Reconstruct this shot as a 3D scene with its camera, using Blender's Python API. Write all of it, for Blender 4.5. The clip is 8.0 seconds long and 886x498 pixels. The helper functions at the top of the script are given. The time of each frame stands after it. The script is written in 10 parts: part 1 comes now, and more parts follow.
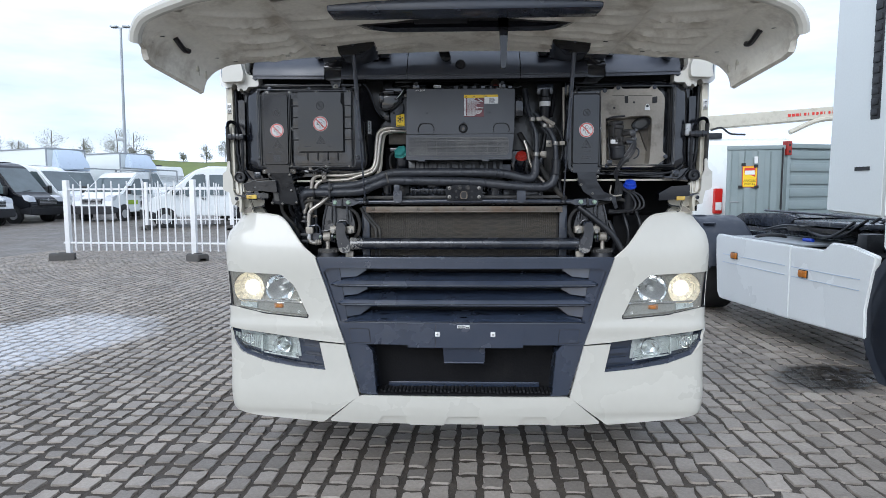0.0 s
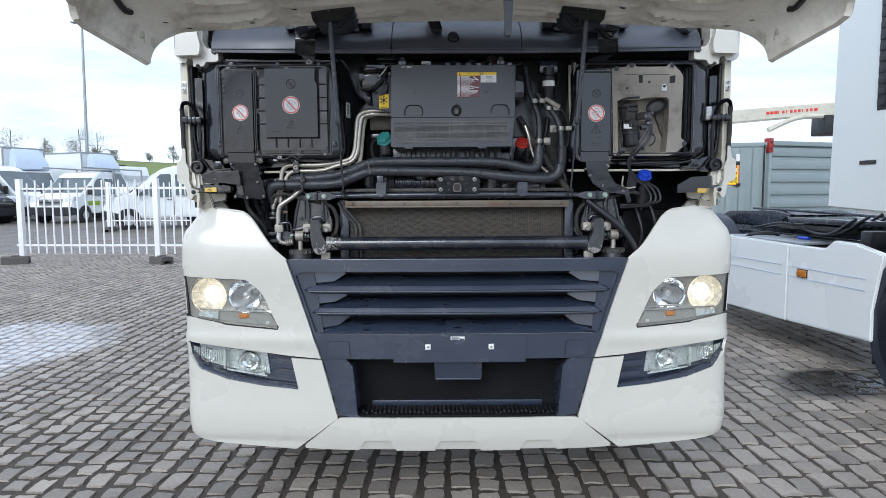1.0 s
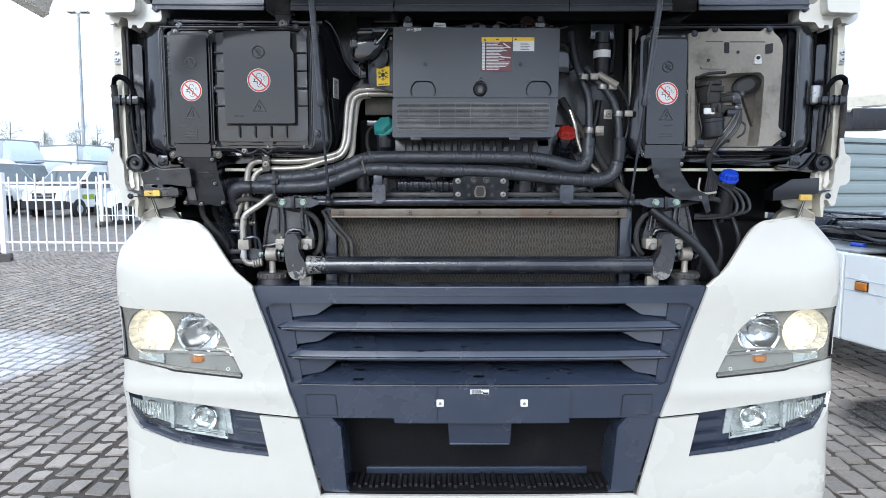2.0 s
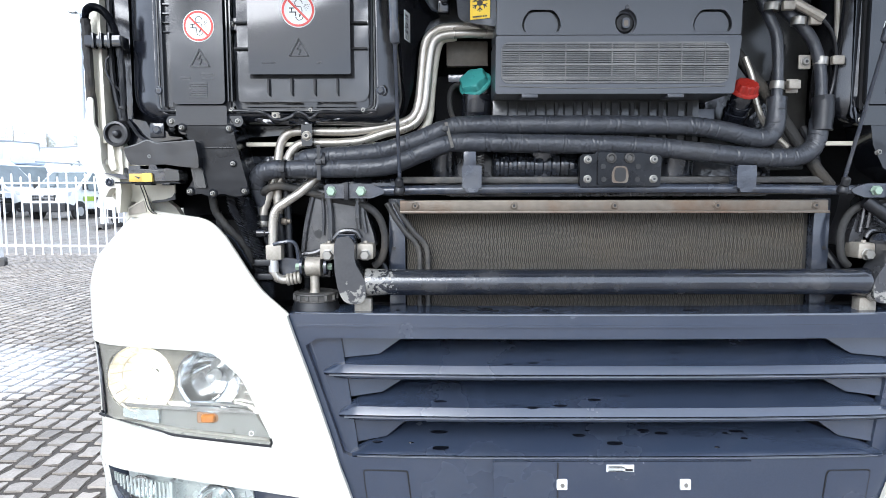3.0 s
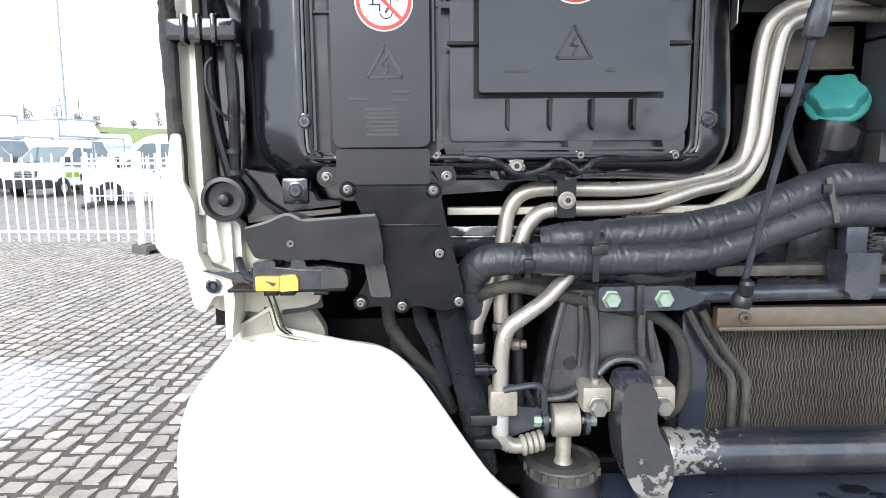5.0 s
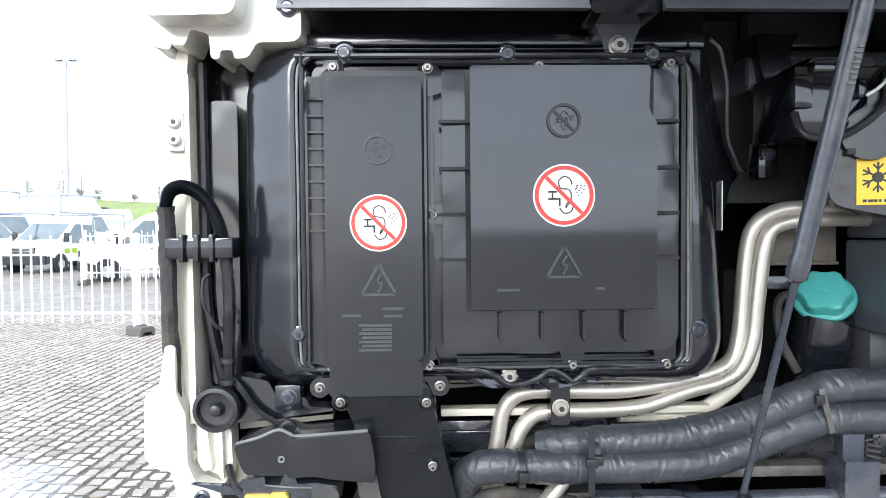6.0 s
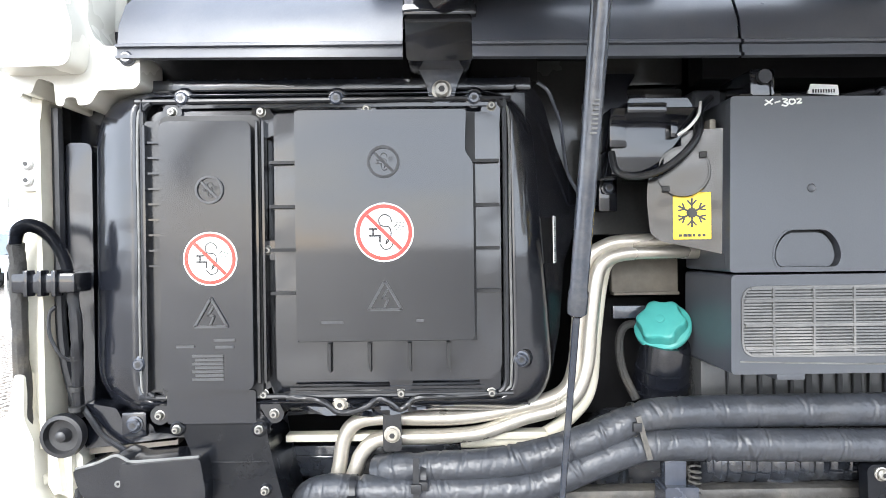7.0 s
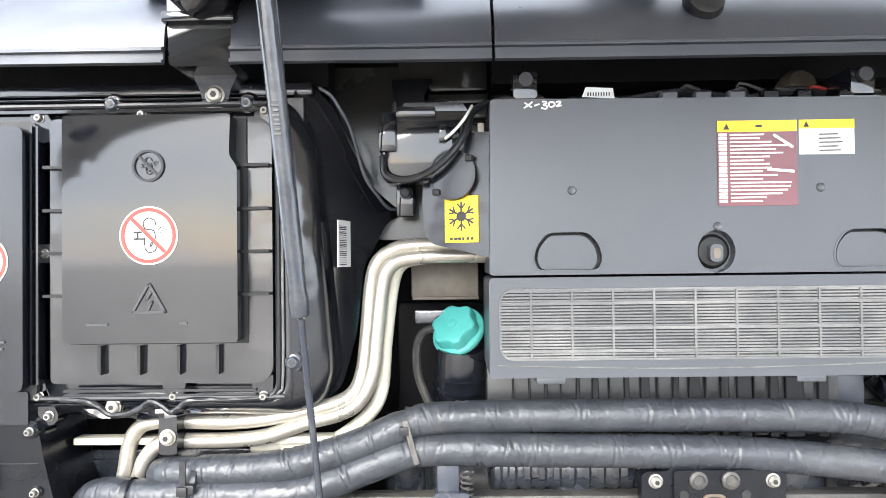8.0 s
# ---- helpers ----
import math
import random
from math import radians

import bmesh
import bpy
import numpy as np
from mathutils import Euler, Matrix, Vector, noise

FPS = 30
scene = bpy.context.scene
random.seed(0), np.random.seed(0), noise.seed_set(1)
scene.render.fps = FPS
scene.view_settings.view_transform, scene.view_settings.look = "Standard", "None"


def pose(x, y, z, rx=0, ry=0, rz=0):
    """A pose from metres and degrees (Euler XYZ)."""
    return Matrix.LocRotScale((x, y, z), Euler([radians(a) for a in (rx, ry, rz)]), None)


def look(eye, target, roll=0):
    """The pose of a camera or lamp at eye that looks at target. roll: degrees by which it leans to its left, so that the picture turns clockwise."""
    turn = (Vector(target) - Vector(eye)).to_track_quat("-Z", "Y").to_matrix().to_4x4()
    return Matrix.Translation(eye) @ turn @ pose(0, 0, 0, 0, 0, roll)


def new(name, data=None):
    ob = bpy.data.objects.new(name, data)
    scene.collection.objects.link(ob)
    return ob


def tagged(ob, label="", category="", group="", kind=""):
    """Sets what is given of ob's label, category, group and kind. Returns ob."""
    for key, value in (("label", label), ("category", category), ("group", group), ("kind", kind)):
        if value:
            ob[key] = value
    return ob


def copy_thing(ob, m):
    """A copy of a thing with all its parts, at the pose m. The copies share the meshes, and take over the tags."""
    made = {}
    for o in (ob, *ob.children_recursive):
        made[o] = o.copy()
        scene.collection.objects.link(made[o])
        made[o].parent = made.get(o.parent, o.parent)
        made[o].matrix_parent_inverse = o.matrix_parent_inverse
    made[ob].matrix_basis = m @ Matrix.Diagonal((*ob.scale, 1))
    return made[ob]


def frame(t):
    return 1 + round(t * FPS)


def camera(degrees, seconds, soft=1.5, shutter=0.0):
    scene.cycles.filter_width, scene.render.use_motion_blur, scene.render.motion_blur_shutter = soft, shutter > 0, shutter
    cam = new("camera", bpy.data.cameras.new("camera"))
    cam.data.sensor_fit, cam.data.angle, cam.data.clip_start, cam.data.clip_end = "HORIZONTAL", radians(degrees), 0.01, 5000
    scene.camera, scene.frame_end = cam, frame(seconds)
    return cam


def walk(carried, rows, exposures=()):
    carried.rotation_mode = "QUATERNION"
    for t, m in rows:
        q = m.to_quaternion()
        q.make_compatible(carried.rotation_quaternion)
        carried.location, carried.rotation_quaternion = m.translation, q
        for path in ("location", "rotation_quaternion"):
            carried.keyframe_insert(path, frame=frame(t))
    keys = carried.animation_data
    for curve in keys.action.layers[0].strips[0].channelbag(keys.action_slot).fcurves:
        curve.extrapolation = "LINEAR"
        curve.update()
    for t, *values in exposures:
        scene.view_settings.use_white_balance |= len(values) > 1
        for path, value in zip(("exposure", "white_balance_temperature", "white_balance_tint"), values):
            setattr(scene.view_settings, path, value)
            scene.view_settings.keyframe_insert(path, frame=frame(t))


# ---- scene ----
cam = camera(70.0, 8.0, soft=0.45)
PATH = [
    (0, (0.025, -3.214, 1.498), (-0.056, -1.224, 1.32), -0.2),
    (0.5, (-0.044, -3.061, 1.484), (-0.115, -1.07, 1.309), -0.2),
    (1, (-0.073, -2.813, 1.46), (-0.066, -0.821, 1.284), -0.3),
    (1.2, (-0.072, -2.663, 1.472), (-0.051, -0.671, 1.294), -0.2),
    (2.3, (-0.186, -1.934, 1.499), (-0.191, 0.056, 1.303), -0.1),
    (2.5, (-0.241, -1.809, 1.477), (-0.249, 0.183, 1.291), -0.2),
    (3, (-0.398, -1.456, 1.451), (-0.402, 0.535, 1.265), -0.1),
    (3.5, (-0.561, -1.155, 1.456), (-0.544, 0.835, 1.259), -0.1),
    (4, (-0.728, -0.969, 1.487), (-0.698, 1.011, 1.205), -0.0),
    (4.2, (-0.781, -0.912, 1.51), (-0.769, 1.065, 1.212), -0.1),
    (5.3, (-0.894, -0.789, 1.683), (-0.85, 1.194, 1.428), -0.5),
    (5.5, (-0.893, -0.79, 1.722), (-0.848, 1.2, 1.526), -0.5),
    (6, (-0.881, -0.786, 1.802), (-0.832, 1.212, 1.744), -0.5),
    (6.5, (-0.799, -0.806, 1.823), (-0.772, 1.194, 1.793), -0.6),
    (7, (-0.649, -0.83, 1.825), (-0.634, 1.17, 1.815), -0.7),
    (7.5, (-0.476, -0.841, 1.814), (-0.498, 1.159, 1.82), -0.8),
    (8, (-0.33, -0.831, 1.808), (-0.36, 1.169, 1.841), -0.7),
]
walk(cam, [(t, look(eye, target, roll)) for t, eye, target, roll in PATH],
     exposures=[(0, 0.20, 5750, 9), (1.2, 0.36, 5750, 9), (2.5, 0.98, 5650, 9), (3.5, 1.4, 6050, 10), (4.2, 1.38, 6300, 10), (5.5, 1.38, 6000, 9), (6.0, 1.65, 6000, 9), (6.5, 1.92, 6050, 9), (7.2, 2.44, 6250, 9), (8.0, 2.64, 6350, 9)])

# world, sun, exposure
SUN_EL, SUN_AZ = 31, 200
world = bpy.data.worlds.new("sky")
scene.world = world
world.use_nodes = True
wn, wl = world.node_tree.nodes, world.node_tree.links
wn.clear()
w_out = wn.new("ShaderNodeOutputWorld")
w_bg = wn.new("ShaderNodeBackground")
w_sky = wn.new("ShaderNodeTexSky")
w_sky.sky_type = "NISHITA"
w_sky.sun_disc = False
w_sky.sun_elevation, w_sky.sun_rotation = radians(SUN_EL), radians(SUN_AZ)
w_sky.air_density, w_sky.dust_density = 1.0, 1.5
w_tc = wn.new("ShaderNodeTexCoord")
w_map = wn.new("ShaderNodeMapping")
w_map.inputs["Scale"].default_value = (1.0, 1.0, 4.5)
w_noise = wn.new("ShaderNodeTexNoise")
w_noise.inputs["Scale"].default_value, w_noise.inputs["Detail"].default_value = 2.2, 7
w_noise.inputs["Roughness"].default_value = 0.55
w_ramp = wn.new("ShaderNodeValToRGB")
w_ramp.color_ramp.elements[0].position, w_ramp.color_ramp.elements[1].position = 0.36, 0.60
w_ramp.color_ramp.elements[0].color = (0.52, 0.52, 0.52, 1)
w_ramp.color_ramp.elements[1].color = (1, 1, 1, 1)
w_mix = wn.new("ShaderNodeMix")
w_mix.data_type = "RGBA"
w_mix.inputs["B"].default_value = (11.2, 11.8, 12.9, 1)
wl.new(w_tc.outputs["Generated"], w_map.inputs["Vector"])
wl.new(w_map.outputs["Vector"], w_noise.inputs["Vector"])
wl.new(w_noise.outputs["Fac"], w_ramp.inputs["Fac"])
wl.new(w_ramp.outputs["Color"], w_mix.inputs["Factor"])
wl.new(w_sky.outputs["Color"], w_mix.inputs["A"])
wl.new(w_mix.outputs["Result"], w_bg.inputs["Color"])
w_bg.inputs["Strength"].default_value = 0.095
wl.new(w_bg.outputs["Background"], w_out.inputs["Surface"])

sun = new("sun", bpy.data.lights.new("sun", "SUN"))
sun.data.energy, sun.data.angle, sun.data.color = 1.6, radians(35), (1.0, 0.96, 0.9)
sun.matrix_world = look((0, 0, 0), (-math.sin(radians(SUN_AZ)) * math.cos(radians(SUN_EL)),
                                    -math.cos(radians(SUN_AZ)) * math.cos(radians(SUN_EL)), -math.sin(radians(SUN_EL))))
sun.location = (-6, -14, 18)


# ---- materials ----
def material(name, base, rough=0.5, metal=0.0, var=0.15, scale=8.0, grain=60.0, bump=0.02, coat=0.0,
             dirt=None, dirt_amount=0.0, dirt_scale=5.0, per_piece=0.0, rough_var=0.12, fine=0.0, stretch=(1, 1, 1), dist=0.003, spec=0.5, wave=0.0, wave_scale=14.0):
    """A surface with two scales of colour and gloss variation, fine relief, optional dirt in patches."""
    m = bpy.data.materials.new(name)
    m.use_nodes = True
    n, l = m.node_tree.nodes, m.node_tree.links
    b = n["Principled BSDF"]
    b.inputs["Metallic"].default_value = metal
    b.inputs["Coat Weight"].default_value = coat
    b.inputs["Specular IOR Level"].default_value = spec
    b.inputs["Coat Roughness"].default_value = 0.08
    tc = n.new("ShaderNodeTexCoord")
    mp = n.new("ShaderNodeMapping")
    mp.inputs["Scale"].default_value = stretch
    l.new(tc.outputs["Object"], mp.inputs["Vector"])
    big = n.new("ShaderNodeTexNoise")
    big.inputs["Scale"].default_value, big.inputs["Detail"].default_value = scale, 5
    small = n.new("ShaderNodeTexNoise")
    small.inputs["Scale"].default_value, small.inputs["Detail"].default_value = grain, 4
    l.new(mp.outputs["Vector"], big.inputs["Vector"])
    l.new(mp.outputs["Vector"], small.inputs["Vector"])
    add = n.new("ShaderNodeMath")
    add.operation = "ADD"
    l.new(big.outputs["Fac"], add.inputs[0])
    l.new(small.outputs["Fac"], add.inputs[1])
    mr = n.new("ShaderNodeMapRange")
    mr.inputs["From Min"].default_value, mr.inputs["From Max"].default_value = 0.6, 1.4
    mr.inputs["To Min"].default_value, mr.inputs["To Max"].default_value = 1 - var, 1 + var
    l.new(add.outputs[0], mr.inputs["Value"])
    last = mr.outputs["Result"]
    if per_piece:
        oi = n.new("ShaderNodeObjectInfo")
        ge = n.new("ShaderNodeNewGeometry")
        s = n.new("ShaderNodeMath")
        s.operation = "ADD"
        l.new(oi.outputs["Random"], s.inputs[0])
        l.new(ge.outputs["Random Per Island"], s.inputs[1])
        f = n.new("ShaderNodeMath")
        f.operation = "FRACT"
        l.new(s.outputs[0], f.inputs[0])
        pr = n.new("ShaderNodeMapRange")
        pr.inputs["To Min"].default_value, pr.inputs["To Max"].default_value = 1 - per_piece, 1 + per_piece
        l.new(f.outputs[0], pr.inputs["Value"])
        mu = n.new("ShaderNodeMath")
        mu.operation = "MULTIPLY"
        l.new(last, mu.inputs[0])
        l.new(pr.outputs["Result"], mu.inputs[1])
        last = mu.outputs[0]
    vm = n.new("ShaderNodeVectorMath")
    vm.operation = "SCALE"
    vm.inputs[0].default_value = base
    l.new(last, vm.inputs["Scale"])
    colour = vm.outputs["Vector"]
    if dirt:
        dn = n.new("ShaderNodeTexNoise")
        dn.inputs["Scale"].default_value, dn.inputs["Detail"].default_value = dirt_scale, 8
        dn.inputs["Roughness"].default_value = 0.65
        l.new(tc.outputs["Object"], dn.inputs["Vector"])
        dr = n.new("ShaderNodeMapRange")
        dr.inputs["From Min"].default_value, dr.inputs["From Max"].default_value = 0.5, 0.72
        dr.inputs["To Max"].default_value = dirt_amount
        l.new(dn.outputs["Fac"], dr.inputs["Value"])
        mx = n.new("ShaderNodeMix")
        mx.data_type = "RGBA"
        mx.inputs["B"].default_value = (*dirt, 1)
        l.new(dr.outputs["Result"], mx.inputs["Factor"])
        l.new(colour, mx.inputs["A"])
        colour = mx.outputs["Result"]
    l.new(colour, b.inputs["Base Color"])
    rr = n.new("ShaderNodeMapRange")
    rr.inputs["From Min"].default_value, rr.inputs["From Max"].default_value = 0.3, 0.7
    rr.inputs["To Min"].default_value, rr.inputs["To Max"].default_value = max(0.02, rough - rough_var), min(1, rough + rough_var)
    l.new(big.outputs["Fac"], rr.inputs["Value"])
    l.new(rr.outputs["Result"], b.inputs["Roughness"])
    if bump:
        bp = n.new("ShaderNodeBump")
        bp.inputs["Strength"].default_value, bp.inputs["Distance"].default_value = min(1, bump * 10), dist
        l.new(small.outputs["Fac"], bp.inputs["Height"])
        l.new(bp.outputs["Normal"], b.inputs["Normal"])
        if wave:
            wv = n.new("ShaderNodeTexNoise")
            wv.inputs["Scale"].default_value, wv.inputs["Detail"].default_value = wave_scale, 2
            l.new(mp.outputs["Vector"], wv.inputs["Vector"])
            wb_ = n.new("ShaderNodeBump")
            wb_.inputs["Strength"].default_value, wb_.inputs["Distance"].default_value = 1.0, wave
            l.new(wv.outputs["Fac"], wb_.inputs["Height"])
            l.new(wb_.outputs["Normal"], bp.inputs["Normal"])
    return m


def peel(m, axis, slope, level, colour, scale=55.0):
    """Paint flaked off to bare metal, more so towards one end of the thing."""
    n, l = m.node_tree.nodes, m.node_tree.links
    tc, nz, sep, mul, add, mr, mix = (n.new("ShaderNode" + k) for k in ("TexCoord", "TexNoise", "SeparateXYZ", "Math", "Math", "MapRange", "Mix"))
    nz.inputs["Scale"].default_value, nz.inputs["Detail"].default_value, nz.inputs["Roughness"].default_value = scale, 7, 0.62
    mul.operation, mul.inputs[1].default_value = "MULTIPLY", slope
    mr.inputs["From Min"].default_value, mr.inputs["From Max"].default_value = slope * level + 0.475, slope * level + 0.525
    mix.data_type = "RGBA"
    mix.inputs["B"].default_value = (*colour, 1)
    l.new(tc.outputs["Object"], nz.inputs["Vector"])
    l.new(tc.outputs["Object"], sep.inputs["Vector"])
    l.new(sep.outputs[axis], mul.inputs[0])
    l.new(mul.outputs[0], add.inputs[0])
    l.new(nz.outputs["Fac"], add.inputs[1])
    l.new(add.outputs[0], mr.inputs["Value"])
    b = n["Principled BSDF"]
    l.new(b.inputs["Base Color"].links[0].from_socket, mix.inputs["A"])
    l.new(mr.outputs["Result"], mix.inputs["Factor"])
    l.new(mix.outputs["Result"], b.inputs["Base Color"])
    return m


def glow(name, colour, strength):
    m = bpy.data.materials.new(name)
    m.use_nodes = True
    b = m.node_tree.nodes["Principled BSDF"]
    b.inputs["Base Color"].default_value = (*colour, 1)
    b.inputs["Emission Color"].default_value = (*colour, 1)
    b.inputs["Emission Strength"].default_value = strength
    return m


def clear_glass(name, tint=(1, 1, 1), gloss=1.0, rough=0.02, haze=0.0):
    """A thin pane: see-through, with a Fresnel sheen and a little haze."""
    m = bpy.data.materials.new(name)
    m.use_nodes = True
    n, l = m.node_tree.nodes, m.node_tree.links
    n.clear()
    out = n.new("ShaderNodeOutputMaterial")
    t = n.new("ShaderNodeBsdfTransparent")
    t.inputs["Color"].default_value = (*tint, 1)
    g = n.new("ShaderNodeBsdfGlossy")
    g.inputs["Roughness"].default_value = rough
    d = n.new("ShaderNodeBsdfDiffuse")
    d.inputs["Color"].default_value = (0.7, 0.7, 0.7, 1)
    lw = n.new("ShaderNodeLayerWeight")
    lw.inputs["Blend"].default_value = 0.5
    pw = n.new("ShaderNodeMath")
    pw.operation = "POWER"
    pw.inputs[1].default_value = 4.5
    f = n.new("ShaderNodeMath")
    f.operation = "ADD"
    f.inputs[1].default_value = 0.03
    l.new(lw.outputs["Facing"], pw.inputs[0])
    l.new(pw.outputs[0], f.inputs[0])
    mu = n.new("ShaderNodeMath")
    mu.operation = "MULTIPLY"
    mu.inputs[1].default_value = gloss
    mix = n.new("ShaderNodeMixShader")
    mix2 = n.new("ShaderNodeMixShader")
    mix2.inputs["Fac"].default_value = haze
    l.new(t.outputs[0], mix2.inputs[1])
    l.new(d.outputs[0], mix2.inputs[2])
    l.new(f.outputs[0], mu.inputs[0])
    l.new(mu.outputs[0], mix.inputs["Fac"])
    l.new(mix2.outputs[0], mix.inputs[1])
    l.new(g.outputs[0], mix.inputs[2])
    l.new(mix.outputs[0], out.inputs["Surface"])
    return m


WHITE = material("white paint", (0.555, 0.540, 0.478), 0.28, var=0.025, scale=2, grain=25, bump=0.0, coat=0.5, rough_var=0.06)
CREAM = material("cream primer paint", (0.56, 0.53, 0.435), 0.42, var=0.06, scale=7, bump=0.004, dirt=(0.30, 0.26, 0.19), dirt_amount=0.45, dirt_scale=9)
HOODW = material("cream inner panel paint", (0.78, 0.75, 0.66), 0.5, var=0.10, scale=4, bump=0.006, dirt=(0.27, 0.22, 0.15), dirt_amount=0.75, dirt_scale=6)
GRILLE = material("dark blue-grey plastic", (0.0265, 0.0360, 0.0590), 0.24, var=0.10, scale=4, grain=300, bump=0.0025, dirt=(0.07, 0.072, 0.08), dirt_amount=0.18, dirt_scale=4, dist=0.0006, spec=1.0, rough_var=0.07, wave=0.0015, wave_scale=5)
DUCT = material("black duct plastic", (0.0062, 0.0072, 0.0102), 0.20, var=0.2, scale=6, grain=350, bump=0.004, dirt=(0.06, 0.058, 0.054), dirt_amount=0.14, dirt_scale=6, dist=0.001, rough_var=0.09, spec=0.62, wave=0.004, wave_scale=11)
LID = material("black moulded plastic", (0.0058, 0.0066, 0.0095), 0.06, var=0.14, scale=5, grain=500, bump=0.0008, dirt=(0.06, 0.06, 0.058), dirt_amount=0.16, dirt_scale=3, dist=0.001, rough_var=0.012, spec=0.70)
LIDSATIN = material("satin black moulded plastic", (0.0062, 0.0074, 0.0112), 0.19, var=0.14, scale=5, grain=500, bump=0.0015, dirt=(0.05, 0.05, 0.05), dirt_amount=0.14, dirt_scale=3, dist=0.001, rough_var=0.05, spec=0.62, wave=0.0015, wave_scale=7)
# paler than the lid: light caught on the raised edges, painted in
LIDMARK = material("moulded lettering with edge light painted in", (0.042, 0.043, 0.046), 0.5, var=0.15, bump=0.01)
TUB = material("black tub plastic", (0.0070, 0.0080, 0.0115), 0.17, var=0.2, scale=4, grain=300, bump=0.004, dirt=(0.075, 0.072, 0.068), dirt_amount=0.24, dirt_scale=5, dist=0.001, rough_var=0.07, spec=0.8, wave=0.005, wave_scale=9)
BEAD = material("worn seal grey, also painted edge glint", (0.135, 0.135, 0.13), 0.5, var=0.3, scale=30, bump=0.01, dirt=(0.05, 0.05, 0.05), dirt_amount=0.7, dirt_scale=22)
BAYGREY = material("satin grey bay panel", (0.040, 0.041, 0.041), 0.22, var=0.15, scale=4, grain=200, bump=0.006, dirt=(0.10, 0.092, 0.08), dirt_amount=0.35, dirt_scale=5)
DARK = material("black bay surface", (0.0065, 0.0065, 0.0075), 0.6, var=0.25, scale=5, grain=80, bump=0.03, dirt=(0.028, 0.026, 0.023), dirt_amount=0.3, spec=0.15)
COVER = material("grey engine cover plastic", (0.053, 0.0575, 0.067), 0.36, var=0.08, scale=3, grain=500, bump=0.012, dirt=(0.11, 0.11, 0.105), dirt_amount=0.14, dirt_scale=3, dist=0.001, wave=0.0015, wave_scale=8, spec=0.6)
DUSTGRID = material("dusty grey grid plastic", (0.10, 0.102, 0.103), 0.5, var=0.15, scale=6, grain=200, bump=0.01, dirt=(0.24, 0.233, 0.222), dirt_amount=0.75, dirt_scale=7)
GRIDBAR = material("pale dusty grid bars", (0.105, 0.105, 0.104), 0.45, var=0.2, scale=9, grain=200, bump=0.01, dirt=(0.23, 0.225, 0.215), dirt_amount=0.7, dirt_scale=9)
GRIDFLOOR = material("dusty dark mesh", (0.030, 0.030, 0.030), 0.6, var=0.3, scale=30, grain=400, bump=0.03, dirt=(0.15, 0.145, 0.135), dirt_amount=0.8, dirt_scale=13)
# black of plastic parts, and of shade painted into gaps and grooves
RECESS = material("black plastic and painted gap shade", (0.0065, 0.0065, 0.0072), 0.55, var=0.1, bump=0.01)
COWL = material("grey scuttle plastic", (0.040, 0.0445, 0.058), 0.38, var=0.1, scale=4, grain=400, bump=0.008, dirt=(0.2, 0.19, 0.18), dirt_amount=0.15, dist=0.001, spec=0.7)
HOSE = material("creased black hose wrap", (0.028, 0.031, 0.038), 0.42, var=0.3, scale=22, grain=120, bump=0.006, dirt=(0.10, 0.097, 0.09), dirt_amount=0.25, dirt_scale=12, dist=0.002, spec=0.6, rough_var=0.09, wave=0.002, wave_scale=70)
RUBBER = material("black rubber", (0.0095, 0.0102, 0.0128), 0.42, var=0.25, scale=12, bump=0.012, dirt=(0.08, 0.076, 0.068), dirt_amount=0.22, dirt_scale=15)
TAPE = material("dusty cloth tape", (0.024, 0.0235, 0.0225), 0.75, var=0.3, scale=30, grain=220, bump=0.05, dirt=(0.16, 0.13, 0.09), dirt_amount=0.35, dirt_scale=14)
PIPE = material("stainless pipe", (0.46, 0.43, 0.375), 0.30, metal=0.65, var=0.12, scale=9, grain=140, bump=0.003, dirt=(0.30, 0.26, 0.20), dirt_amount=0.4, dirt_scale=18)
ALU = material("dull cast aluminium", (0.34, 0.312, 0.265), 0.5, metal=0.4, var=0.2, scale=12, grain=160, bump=0.02, dirt=(0.10, 0.09, 0.07), dirt_amount=0.5, dirt_scale=16)
ZINC = material("zinc plated bolt", (0.30, 0.29, 0.265), 0.42, metal=0.75, var=0.15, scale=40, bump=0.01, dirt=(0.2, 0.18, 0.14), dirt_amount=0.4, dirt_scale=40)
STEELBLK = material("black painted steel", (0.029, 0.0345, 0.048), 0.18, metal=0.0, var=0.2, scale=10, grain=200, bump=0.008, dirt=(0.16, 0.155, 0.145), dirt_amount=0.3, dirt_scale=12, wave=0.002, wave_scale=20, spec=0.8)
CAST = material("dirty cast iron", (0.062, 0.060, 0.057), 0.55, metal=0.3, var=0.3, scale=14, grain=120, bump=0.05, dirt=(0.22, 0.20, 0.165), dirt_amount=0.5, dirt_scale=11)
CASTDK = material("black painted casting", (0.029, 0.0295, 0.032), 0.28, var=0.3, scale=12, grain=150, bump=0.010, dirt=(0.14, 0.135, 0.122), dirt_amount=0.35, dirt_scale=13, spec=0.9)
MINT = material("pale green plated bolt", (0.29, 0.385, 0.30), 0.45, metal=0.3, var=0.15, scale=40, bump=0.01, dirt=(0.25, 0.22, 0.16), dirt_amount=0.4, dirt_scale=50)
STABILISER = peel(material("black tube paint peeling at one end", (0.0125, 0.0150, 0.0215), 0.17, var=0.2, scale=10, grain=200, bump=0.008, dirt=(0.16, 0.155, 0.145), dirt_amount=0.2, dirt_scale=12, spec=0.9), "X", -3.0, -0.545, (0.20, 0.194, 0.178), 105.0)
